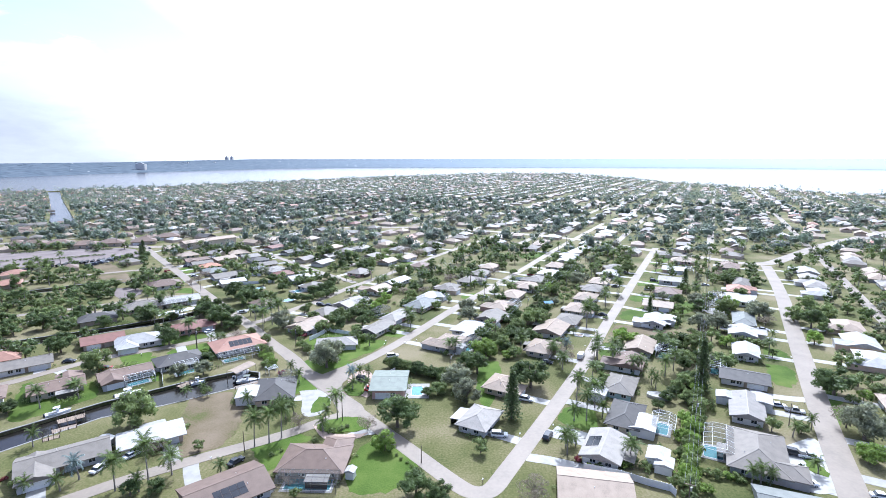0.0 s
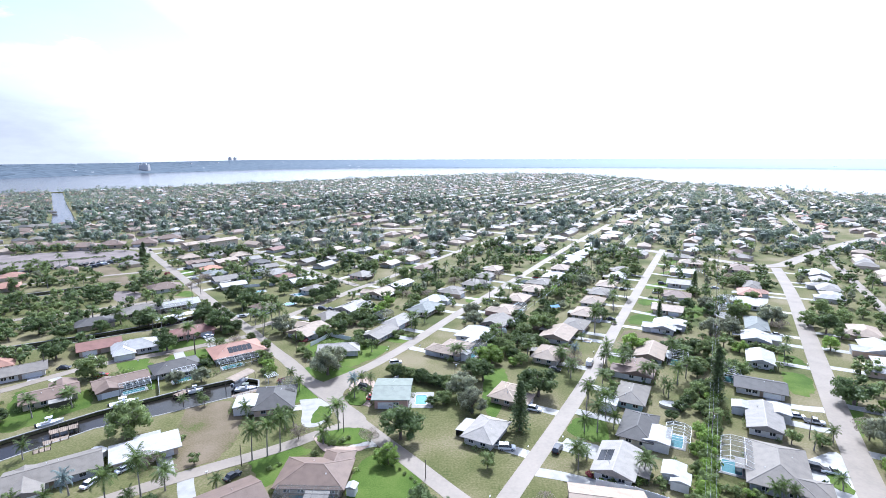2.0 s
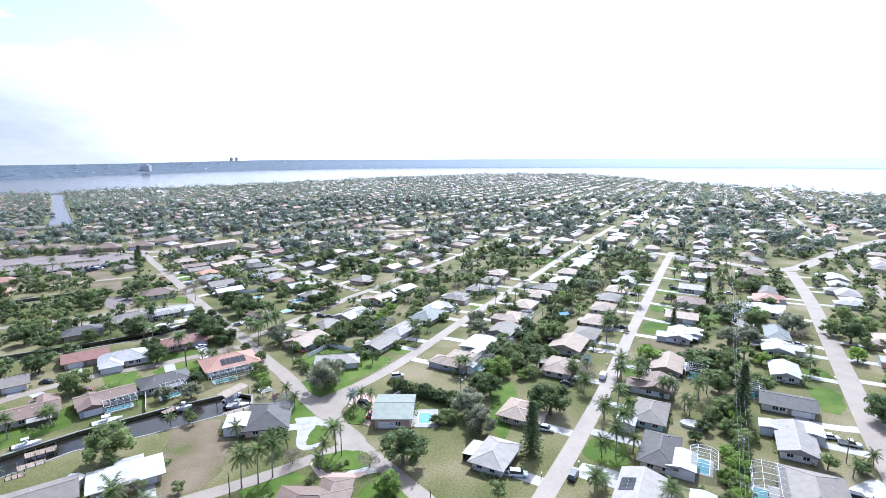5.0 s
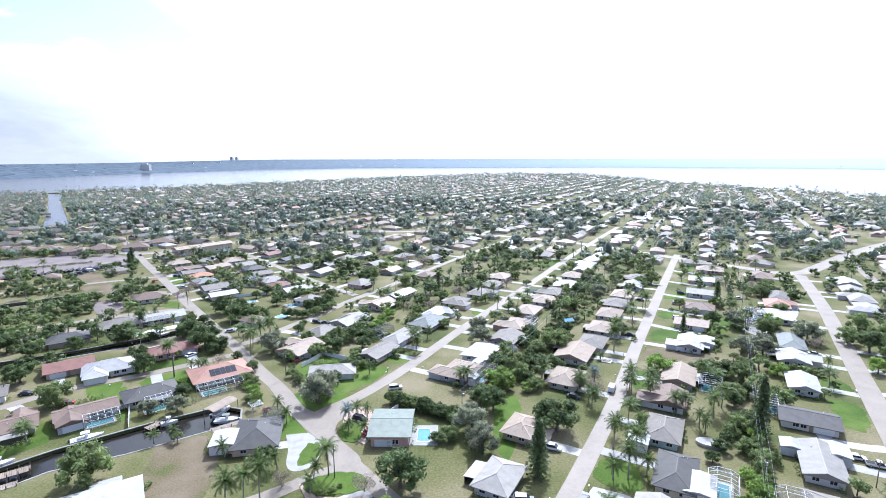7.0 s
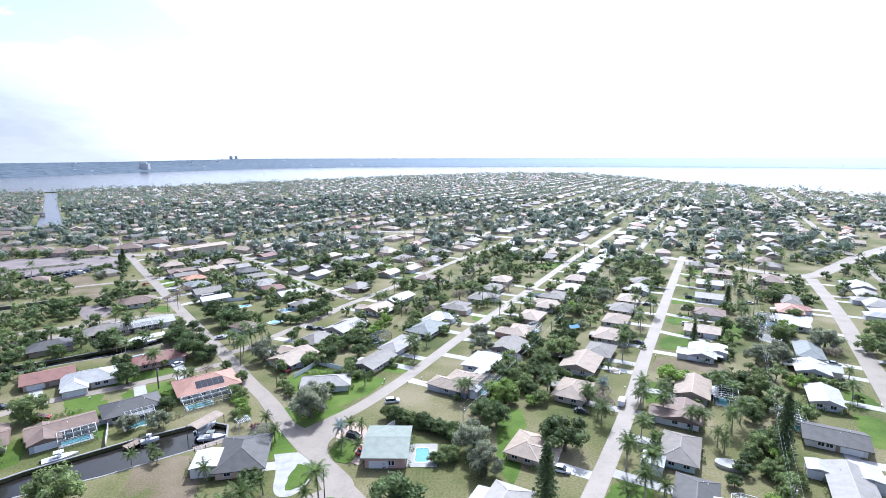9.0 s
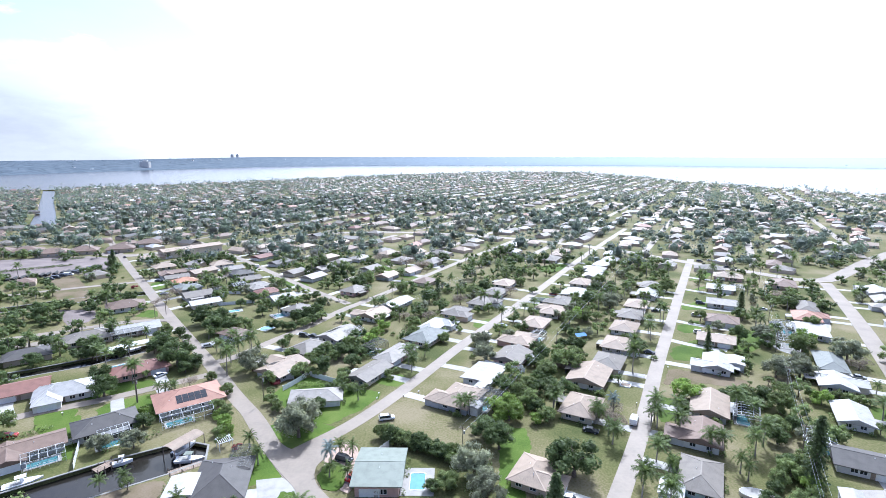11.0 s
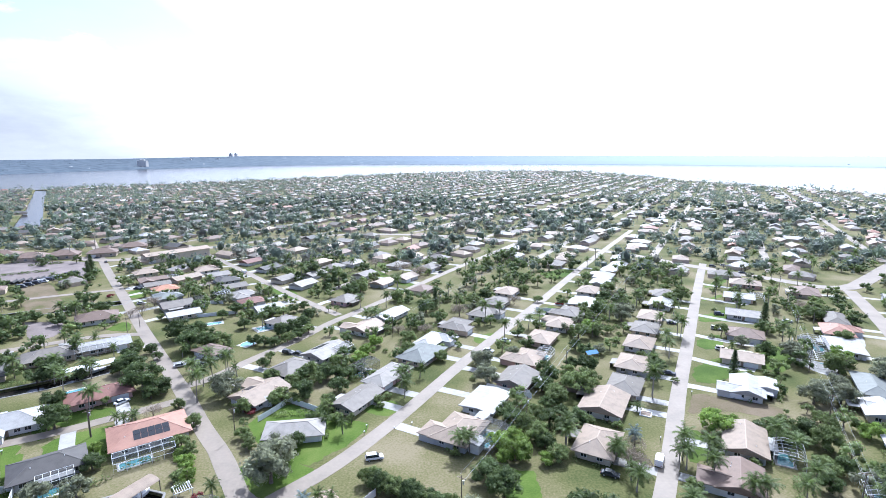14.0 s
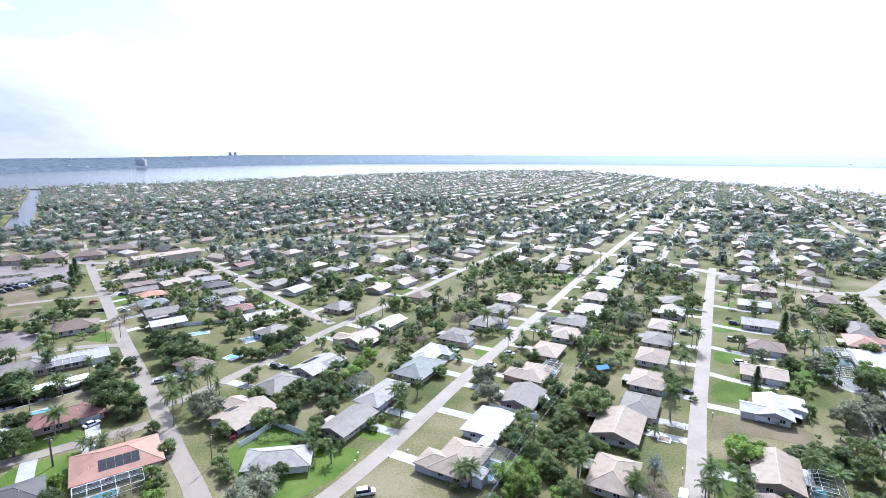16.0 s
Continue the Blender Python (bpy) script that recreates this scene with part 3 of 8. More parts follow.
def crown(name, mat, rng, boughs, spread, flat, leaves, size, z, full=False):
    """An uneven crown of rounded boughs with gaps between them, each a cap of leaf tufts round a small dense heart. It spans from z to z + 2 flat."""
    d = rng.normal(0, 1, (boughs, 3))
    d[:, 2] = np.abs(d[:, 2]) * 1.25 - 0.85
    d /= np.linalg.norm(d, axis=1, keepdims=True)
    off = Vector(rng.uniform(-50, 50, 3))
    reach = np.array([[0.68 + 0.3 * noise.noise(Vector(v) * 1.4 + off)] for v in d]) + rng.uniform(-0.1, 0.08, (boughs, 1))
    reach[: max(1, boughs // 6)] *= 0.4
    mid = d * reach
    br = rng.uniform(0.3, 0.42, boughs) * (10 / boughs) ** 0.3
    box_scale, base = np.array([spread, spread, flat]), np.array([0, 0, z + flat * 0.95])
    cs, ns, cv, cf, at = [], [], [], [], 0
    for k in range(boughs):
        u = rng.normal(0, 1, (leaves * 2, 3))
        u[:, 2] += 0.35
        u /= np.linalg.norm(u, axis=1, keepdims=True)
        p = mid[k] + u * br[k] * rng.uniform(0.72, 1.18, (len(u), 1))
        free = np.ones(len(p), bool)
        for j in range(boughs):
            if j != k:
                free &= np.linalg.norm(p - mid[j], axis=1) > br[j] * 0.85
        p, u = p[free][:leaves], u[free][:leaves]
        cs.append(p * box_scale + base)
        ns.append(u)
        lv, lf = LUMP
        cv.append((mid[k] + lv * br[k] * rng.uniform(0.58, 0.84, (len(lv), 1))) * box_scale + base)
        cf.append(lf + at)
        at += len(lv)
    cs, ns = np.concatenate(cs), np.concatenate(ns)
    core = (np.concatenate(cv), np.concatenate(cf)) if full else None
    return leaf_mesh(name, mat, cs, ns, size * rng.uniform(0.6, 1.4, len(cs)), rng, core)


def tree_trunk(rng, height, r, spread, limbs=5):
    bm = bmesh.new()
    lean = rng.uniform(-0.3, 0.3, 2)
    fork = height * 0.45
    tube(bm, [(0, 0, -0.2), (lean[0] * 0.3, lean[1] * 0.3, fork * 0.5), (lean[0], lean[1], fork)], [r * 1.35, r, r * 0.85], 7)
    for k in range(limbs):
        a = k * 2 * math.pi / limbs + rng.uniform(-0.4, 0.4)
        q = spread * rng.uniform(0.45, 0.75)
        tube(bm, [(lean[0], lean[1], fork * 0.92), (math.cos(a) * q * 0.45, math.sin(a) * q * 0.45, fork + (height - fork) * 0.35), (math.cos(a) * q, math.sin(a) * q, fork + (height - fork) * 0.75)], [r * 0.6, r * 0.36, r * 0.14], 5)
    me = bpy.data.meshes.new("trunk")
    bm.to_mesh(me)
    bm.free()
    me.materials.append(M["bark"])
    return me


def palm_meshes(rng, height, length, fronds, mat, fan=False):
    bm = bmesh.new()
    bend = rng.uniform(-0.5, 0.5, 2)
    pts = [(bend[0] * (k / 6) ** 2, bend[1] * (k / 6) ** 2, height * k / 6 - (0.2 if k == 0 else 0)) for k in range(7)]
    tube(bm, pts, [0.26, 0.2, 0.17, 0.16, 0.15, 0.15, 0.2], 7)
    t = bpy.data.meshes.new("trunk")
    bm.to_mesh(t)
    bm.free()
    t.materials.append(M["palm_bark"])
    vs, fs = [], []
    top = np.array(pts[-1])
    for k in range(fronds):
        az, el = k * 2.39996, math.radians(70 - 95 * (k / fronds)) + rng.uniform(-0.15, 0.15)
        out = np.array([math.cos(az), math.sin(az), 0])
        side = np.array([-math.sin(az), math.cos(az), 0])
        ln = length * rng.uniform(0.8, 1.1)
        spine = []
        p, e = top.copy(), el
        for s in range(8):
            spine.append(p.copy())
            p = p + (out * math.cos(e) + np.array([0, 0, math.sin(e)])) * ln / 7
            e -= 0.09 + 0.03 * s
        for s in range(1, 8):
            a, b = spine[s - 1], spine[s]
            for half in (0.0, 0.5):                      # narrow leaflets either side of the rib
                w = ln * (0.27 - 0.028 * abs(s + half - 3.5))
                root, end = a + (b - a) * half, a + (b - a) * (half + 0.48)
                for sg in (-1, 1):
                    tip = root + side * sg * w + np.array([0, 0, -w * rng.uniform(0.15, 0.6)]) + (b - a) * 0.9
                    i = len(vs)
                    vs += [root.tolist(), end.tolist(), tip.tolist()]
                    fs.append((i, i + 1, i + 2))
    c = bpy.data.meshes.new("crown")
    c.from_pydata(vs, [], fs)
    c.materials.append(mat)
    return t, c


def pine_meshes(rng):
    bm = bmesh.new()
    tube(bm, [(0, 0, -0.2), (0, 0, 5), (0, 0, 12)], [0.22, 0.15, 0.04], 6)
    t = bpy.data.meshes.new("trunk")
    bm.to_mesh(t)
    bm.free()
    t.materials.append(M["bark"])
    cs, ns = [], []
    for lv in range(22):
        z = 1.0 + lv * 0.52
        r = 2.5 * (1 - lv / 23) ** 0.7 + 0.15
        for k in range(8):
            a = k * math.pi / 4 + lv * 0.5 + rng.uniform(-0.15, 0.15)
            for j in range(1, 8):
                f = j / 7 * rng.uniform(0.85, 1.1)
                cs.append((math.cos(a) * r * f, math.sin(a) * r * f, z - 0.1 * f + rng.uniform(-0.15, 0.15)))
                ns.append((math.cos(a) * 0.3, math.sin(a) * 0.3, 1))
    return t, leaf_mesh("crown", M["leaf_pine"], cs, ns, np.full(len(cs), 0.42), rng)


def make_kinds():
    """Two or three shapes of each kind of tree: trunk mesh, crown mesh, radius and height as built."""
    kinds = {}
    rng = np.random.default_rng(5)
    for key, mat, lobes, leaves, size in (("oak", "oak", 33, 48, 0.33), ("dark", "dark", 34, 46, 0.33), ("bright", "bright", 32, 48, 0.32), ("grey", "grey", 38, 44, 0.29)):
        kinds[key] = []
        for _ in range(3):
            kinds[key].append((tree_trunk(rng, 6.5, 0.32, 4.4), crown("crown", M["leaf_" + mat], rng, lobes, 5.2, 4.0, leaves, size, 0.3, True), 5.4, 7.8))
    kinds["bare"] = [(tree_trunk(rng, 6.5, 0.22, 4.6, 9), crown("crown", M["leaf_bare"], rng, 26, 5.2, 3.2, 70, 0.2, 1.6), 5.6, 7.8) for _ in range(2)]
    for key, mat in (("bush", "oak"), ("bush_bright", "bright"), ("bush_bloom", "bloom")):
        kinds[key] = [(tree_trunk(rng, 1.4, 0.1, 1.0, 4), crown("crown", M["leaf_" + mat], rng, 8, 1.75, 1.15, 30, 0.23, 0.1, True), 1.8, 2.3) for _ in range(2)]
    kinds["small"] = [(tree_trunk(rng, 3.6, 0.14, 1.8, 5), crown("crown", M["leaf_oak"], rng, 10, 2.4, 1.75, 40, 0.28, 1.0, True), 2.6, 4.5) for _ in range(2)]
    kinds["palm"] = [(*palm_meshes(rng, h, 3.7, 24, M["leaf_palm"]), 3.0, h + 1) for h in (6.5, 7.5, 8.5)]
    kinds["palm_short"] = [(*palm_meshes(rng, 3.2, 2.6, 20, M["leaf_palm"]), 2.6, 4.0) for _ in range(2)]
    kinds["palm_silver"] = [(*palm_meshes(rng, 3.0, 2.5, 24, M["leaf_silver"]), 2.5, 4.0)]
    kinds["pine"] = [(*pine_meshes(rng), 2.2, 12.5)]
    for key, mat in (("mid", "oak"), ("mid_dark", "dark"), ("mid_grey", "grey")):
        kinds[key] = [(tree_trunk(rng, 6.0, 0.3, 4.0, 4), crown("crown", M["leaf_" + mat], rng, 10, 4.9, 4.2, 17, 0.46, 0.2, True), 5.4, 7.8) for _ in range(4)]
    return kinds


KINDS = make_kinds()
TREE_WORDS = dict(oak=("broad green shade tree in a yard", "tree"), dark=("dense dark green tree in a yard", "tree"), bright=("bright green leafy tree in a yard", "tree"), grey=("grey-green spreading oak in a yard", "tree"),
                  bare=("half-bare greyish tree with thin twigs", "tree"), bush=("rounded green garden shrub on grass", "shrub"), bush_bright=("bright green leafy garden shrub", "shrub"), bush_bloom=("red-flowering garden shrub in bloom", "shrub"),
                  small=("small young tree on the lawn", "tree"), palm=("tall slender palm with feathery fronds", "palm"), palm_short=("low palm with arching fronds", "palm"), palm_silver=("silvery blue-grey fan palm on a lawn", "palm"),
                  pine=("tall narrow island pine in a yard", "conifer"), mid=("green shade tree between houses", "tree"), mid_dark=("dark green tree between houses", "tree"), mid_grey=("grey-green tree between houses", "tree"))
TREES = []
GROUPS = {"palm": "palms of the suburb", "shrub": "garden shrubs", "tree": "yard trees", "conifer": "conifers"}
tree_rng = random.Random(11)


def tree(kind, x, y, r=0.0, h=0.0):
    """A tree of that kind with crown radius r and height h."""
    t, c, r0, h0 = tree_rng.choice(KINDS[kind])
    sx = (r or r0 * tree_rng.uniform(0.85, 1.1)) / r0
    sz = (h / h0) if h else sx * tree_rng.uniform(0.85, 1.05)
    base = empty({"palm": "palm_tree", "shrub": "shrub", "conifer": "conifer", "tree": "tree"}[TREE_WORDS[kind][1]], pose(x, y, 0, 0, 0, tree_rng.uniform(0, 360)) @ Matrix.Diagonal((sx, sx, sz, 1)))
    tagged(base, TREE_WORDS[kind][0], TREE_WORDS[kind][1], GROUPS[TREE_WORDS[kind][1]])
    hang("trunk", t, None, base)
    hang("crown", c, None, base)
    TREES.append((x, y, sx * r0))
    return base


# ---- houses of the near blocks ----
house(10.7, 137.8, 62, 12.0, 7.8, "hip", "lightgrey", wall='white')
house(19.7, 161.2, 62, 10.8, 7.8, "hip", "tan", wall='beige', wing=1)
house(59.6, 160.1, 62, 13.8, 7.8, "hip", "grey", wall='aqua')
house(54.1, 139.8, 62, 15.1, 7.8, "hip", "dark", wall='cream')
house(42.5, 122.9, 62, 13.0, 8.5, "gable", "lightgrey", wall='white', solar=3)
house(34.9, 106.0, -11, 15.0, 11.0, "gable", "tan", wall='pink')
house(77.0, 98.0, -22, 15.0, 11.0, "gable", "greengrey", wall='pink')
house(81.1, 120.6, 62, 20.0, 12.0, "hip", "grey", wall='grey', wing=1)
house(92.7, 144.7, 62, 16.1, 7.8, "gable", "lightgrey", wall='white')
house(104.5, 166.5, -28, 13.5, 9.5, "gable", "dark", wall='white')
house(119.2, 190.4, 62, 12.7, 7.8, "gable", "white", wall='white')
house(130.7, 212.8, 62, 11.0, 9.2, "gable", "white", wall='cream', wing=-1)
house(141.5, 230.4, 62, 18.8, 7.8, "hip", "greengrey", wall='grey')
house(98.9, 228.9, 62, 14.0, 8.5, "gable", "white", wall='white', wing=-1)
house(111.5, 254.7, -28, 12.8, 9.8, "gable", "tan", wall='cream')
house(127.2, 280.3, -28, 13.0, 10.5, "hip", "brown", wall='grey')
house(142.2, 308.6, -28, 13.2, 10.2, "gable", "lightgrey", wall='white')
house(157.5, 339.5, -28, 13.0, 10.0, "gable", "white", wall='peach')
house(177.7, 369.4, -28, 15.0, 11.5, "hip", "tan", wall='pink')
house(200.1, 349.8, 62, 17.0, 12.0, "hip", "brown", wall='beige')
house(170.2, 285.3, 62, 15.0, 10.0, "hip", "salmon", wall='white', wing=-1)
house(181.2, 301.5, 62, 18.8, 7.8, "hip", "grey", wall='pink')
house(159.3, 266.3, 62, 17.0, 11.0, "flat", "white", wall='white')
house(79.9, 196.5, 62, 15.0, 9.1, "gable", "tan", wall='grey')
house(58.8, 229.9, 62, 13.4, 9.0, "hip", "grey", wall='peach')
house(67.8, 248.4, 62, 13.4, 9.0, "hip", "tan", wall='grey', wing=1)
house(78.0, 269.2, 62, 13.4, 9.4, "hip", "tan", wall='white')
house(87.2, 287.5, 62, 13.4, 9.4, "hip", "grey", wall='peach')
house(96.3, 305.1, 62, 13.4, 9.2, "hip", "tan", wall='white')
house(109.8, 326.2, 62, 13.4, 9.4, "gable", "white", wall='white')
house(118.9, 344.4, 62, 13.4, 9.4, "hip", "grey", wall='beige')
house(48.2, 217.5, 62, 15.0, 11.3, "gable", "tan", wall='white')
house(39.8, 194.9, 62, 13.4, 9.0, "hip", "tan", wall='cream')
house(11.3, 218.6, 62, 14.0, 9.6, "flat", "white", wall='white')
house(2.7, 200.6, 62, 14.1, 10.1, "hip", "tan", wall='grey', wing=-1)
house(23.2, 234.8, 62, 13.0, 10.0, "gable", "grey", wall='pink')
house(29.8, 253.1, 62, 13.4, 9.0, "hip", "tan", wall='pink', wing=-1)
house(38.8, 274.8, 62, 13.4, 9.4, "hip", "tan", wall='peach')
house(50.4, 293.6, 62, 13.4, 9.0, "hip", "tan", wall='white', wing=1)
house(58.9, 310.3, 62, 13.4, 9.0, "hip", "grey", wall='cream', wing=-1)
house(69.4, 328.1, 62, 15.9, 11.3, "flat", "white", wall='peach')
house(79.0, 351.9, 62, 13.4, 9.4, "hip", "tan", wall='white')
house(90.2, 368.8, 62, 13.4, 9.4, "gable", "white", wall='grey')
house(16.1, 308.7, 62, 13.4, 9.4, "hip", "grey", wall='white', wing=-1)
house(24.9, 327.9, 62, 13.4, 9.4, "hip", "grey", wall='cream')
house(32.6, 348.7, 62, 13.4, 9.4, "hip", "tan", wall='white')
house(2.6, 290.8, 62, 13.4, 9.0, "hip", "grey", wall='peach', wing=1)
house(-11.0, 256.8, 62, 17.0, 11.0, "hip", "greengrey", wall='beige')
house(-8.0, 270.5, 62, 16.6, 7.8, "hip", "white", wall='white', wing=-1)
house(-21.9, 236.6, 62, 17.0, 7.8, "hip", "lightgrey", wall='pink')
house(-29.4, 218.9, 62, 14.5, 7.8, "gable", "grey", wall='cream')
house(-43.8, 200.2, 10, 15.0, 8.0, "hip", "lightgrey", wall='white', drive=0)
house(-61.7, 222.5, 62, 14.0, 11.0, "gable", "tan", wall='grey', wing=1, solar=2)
house(-57.8, 242.3, 62, 13.0, 10.0, "hip", "grey", wall='grey')
house(-49.0, 258.2, 62, 14.5, 9.9, "gable", "lightgrey", wall='white', solar=4)
house(-37.8, 287.0, 62, 12.9, 10.5, "gable", "tan", wall='white', wing=-1)
house(-28.8, 305.6, 62, 18.1, 7.8, "gable", "white", wall='white')
house(-94.3, 258.6, -28, 10.8, 7.8, "hip", "brown", wall='white')
house(-77.4, 294.8, 62, 12.0, 9.5, "hip", "grey", wall='white')
house(-91.9, 314.8, 42, 12.0, 10.0, "gable", "white", wall='grey')
house(-55.8, 332.1, 62, 13.0, 10.0, "hip", "grey", wall='pink')
house(-104.5, 326.9, 42, 11.0, 8.5, "hip", "rust", wall='white')
house(-141.2, 320.3, 42, 13.5, 11.0, "gable", "grey", wall='white')
house(-164.1, 351.0, 42, 11.5, 9.0, "hip", "orange", wall='white')
house(-84.5, 199.0, 36, 18.0, 13.0, "hip", "salmon", wall='grey', solar=-5, face=1)
house(-113.5, 220.9, 40, 17.0, 9.0, "hip", "rust", wall='pink')
house(-140.8, 264.4, 40, 16.0, 10.0, "gable", "white", wall='beige')
house(-168.0, 299.3, 36, 16.0, 12.0, "hip", "brown", wall='white')
house(-154.5, 253.0, 38, 16.0, 11.0, "hip", "grey", wall='beige')
house(-127.4, 203.3, 34, 15.5, 11.0, "hip", "white", wall='white', wing=1)
house(-112.8, 170.2, 40, 15.0, 7.5, "gable", "brown", wall='grey', wing=1, face=-1, drive=0)
house(-100.2, 182.6, 40, 14.5, 9.5, "hip", "dark", wall='grey')
house(-55.1, 157.2, -78, 15.0, 11.0, "hip", "dark", wall='peach', drive=1)
house(-80.2, 128.9, 33, 14.5, 8.5, "flat", "white", wall='beige')
house(-96.6, 118.6, 36, 18.0, 9.0, "gable", "grey", wall='grey', wing=1, face=-1)
house(-32.3, 117.5, -2, 15.1, 10.7, "hip", "brown", wall='beige', wing=1, face=1)
house(-49.9, 105.4, 40, 16.0, 12.0, "gable", "brown", wall='grey', solar=-4)
house(-17.9, 161.0, 0, 10.2, 14.0, "gable", "mint", wall='pink', pitch=9, drive=0, height=3.2)
house(-129.2, 159.7, 38, 14.0, 9.0, "gable", "brown", wall='cream', wing=1)
house(-154.9, 178.3, 38, 15.0, 9.0, "gable", "grey", wall='white')
house(69.1, 179.5, 62, 12.0, 9.0, "gable", "brown", wall='white', wing=-1)


# ---- lawns, pools, fences, cars, boats ----
LAWNS, OPEN_LOTS = [], []


def lawn(pts, mat="lawn", z=0.012, label="vivid watered green lawn", name="lawn"):
    LAWNS.append(z)
    OPEN_LOTS.append(list(pts))
    line = smoothed(list(pts) + [pts[0]], 2 if mat in ("asphalt", "concrete") else 1)[:-1]
    if mat in ("lawn", "dry", "sand"):            # a ragged edge
        out = []
        for p, q in zip(line, line[1:] + line[:1]):
            n = max(1, int(math.hypot(q[0] - p[0], q[1] - p[1]) / 1.1))
            for k in range(n):
                x, y = p[0] + (q[0] - p[0]) * k / n, p[1] + (q[1] - p[1]) * k / n
                w = noise.noise_vector(Vector((x * 0.5, y * 0.5, 3.0))) * 0.9 + noise.noise_vector(Vector((x * 1.7, y * 1.7, 9.0))) * 0.45
                out.append((x + w.x, y + w.y))
        line = out
    ob = slab(name, line, M[mat], -0.1, z + 0.0006 * len(LAWNS))
    return tagged(ob, label, name.replace("_", " "), kind="structure")


def cage(x, y, ang, l, d, h=2.9, mat="trim", nx=5, ny=3):
    """A screened pool enclosure: posts, eave beams and a raised roof grid."""
    base = empty("pool_cage", pose(x, y, 0, 0, 0, ang))
    tagged(base, "white aluminium screen enclosure over a patio" if mat == "trim" else "dark bronze screen enclosure over a patio", "pool cage", "pool cages")
    a, b, t = l / 2, d / 2, 0.065
    for i in range(nx + 1):
        px = -a + l * i / nx
        for sy in (-1, 1):
            bm = bmesh.new()
            box(bm, px - t / 2, px + t / 2, sy * b - t / 2, sy * b + t / 2, -0.1, h)
            part("post", bm, M[mat], base)
        bm = bmesh.new()
        pts = [(px, -b, h), (px, -b * 0.45, h + 0.8), (px, b * 0.45, h + 0.8), (px, b, h)]
        for p, q in zip(pts, pts[1:]):
            beam(bm, p, q, t, t)
        part("rafter", bm, M[mat], base)
    for y2, z2 in ((-b, h), (-b * 0.45, h + 0.8), (b * 0.45, h + 0.8), (b, h), (-b, h * 0.5), (b, h * 0.5)):
        bm = bmesh.new()
        box(bm, -a, a, y2 - t / 2 + 0.004, y2 + t / 2 + 0.004, z2 - t / 2, z2 + t / 2)
        part("purlin", bm, M[mat], base)
    for sx in (-1, 1):
        bm = bmesh.new()
        box(bm, sx * a - t / 2 + 0.004, sx * a + t / 2 + 0.004, -b, b, h - t, h - 0.01)
        part("end_beam", bm, M[mat], base)
    bm = bmesh.new()
    ridge = [(-b, 0.0), (-b, h), (-b * 0.45, h + 0.8), (b * 0.45, h + 0.8), (b, h), (b, 0.0)]
    rows = [[bm.verts.new((px, yy, zz)) for yy, zz in ridge] for px in (-a, a)]
    for k in range(5):
        bm.faces.new((rows[0][k], rows[0][k + 1], rows[1][k + 1], rows[1][k]))
    for r in rows:
        bm.faces.new(r)
    part("insect_screen", bm, M["screen"], base, "grey insect screening")


def swimming_pool(x, y, ang, l, d, deck=2.2, oval=False):
    base = empty("swimming_pool", pose(x, y, 0, 0, 0, ang))
    tagged(base, "turquoise swimming pool set in a pale deck", "pool", "swimming pools")
    a, b = l / 2, d / 2
    if oval:
        inner = [(a * math.cos(k * math.pi / 10), b * math.sin(k * math.pi / 10)) for k in range(20)]
    else:
        inner = [(-a + 0.3, -b), (a - 0.3, -b), (a, -b + 0.3), (a, b - 0.3), (a - 0.3, b), (-a + 0.3, b), (-a, b - 0.3), (-a, -b + 0.3)]
    if deck:
        slab("deck", [(-a - deck, -b - deck), (a + deck, -b - deck), (a + deck, b + deck), (-a - deck, b + deck)], M["concrete"], -0.1, 0.09, [inner], base)
    slab("coping", [(p[0] * 1.06, p[1] * 1.08) for p in inner], M["trim"], -0.1, 0.13, [inner], base)
    slab("pool_water", inner, M["pool"], -0.1, 0.05, (), base)


def fence(pts, h=1.7, mat="trim", label="white vinyl privacy fence"):
    base = empty("fence", pose(pts[0][0], pts[0][1], 0))
    tagged(base, label, "fence", "garden fences")
    o = Vector((pts[0][0], pts[0][1], 0))
    for p, q in zip(pts, pts[1:]):
        p, q = Vector((*p, 0)) - o, Vector((*q, 0)) - o
        n = max(1, round((q - p).length / 2.4))
        for k in range(n):
            a, b = p.lerp(q, k / n), p.lerp(q, (k + 1) / n)
            bm = bmesh.new()
            beam(bm, a + Vector((0, 0, h / 2)), b + Vector((0, 0, h / 2)), 0.05, h)
            part("panel", bm, M[mat], base)
            bm = bmesh.new()
            box(bm, a.x - 0.07, a.x + 0.07, a.y - 0.07, a.y + 0.07, -0.1, h + 0.12)
            part("post", bm, M[mat], base)


def wheel_meshes():
    bm = bmesh.new()
    bmesh.ops.create_cone(bm, cap_ends=True, segments=14, radius1=0.34, radius2=0.34, depth=0.22)
    t = bpy.data.meshes.new("tyre")
    bm.to_mesh(t)
    bm.free()
    t.materials.append(M["rubber"])
    bm = bmesh.new()
    bmesh.ops.create_cone(bm, cap_ends=True, segments=10, radius1=0.21, radius2=0.21, depth=0.24)
    r = bpy.data.meshes.new("rim")
    bm.to_mesh(r)
    bm.free()
    r.materials.append(M["car_silver"])
    return t, r


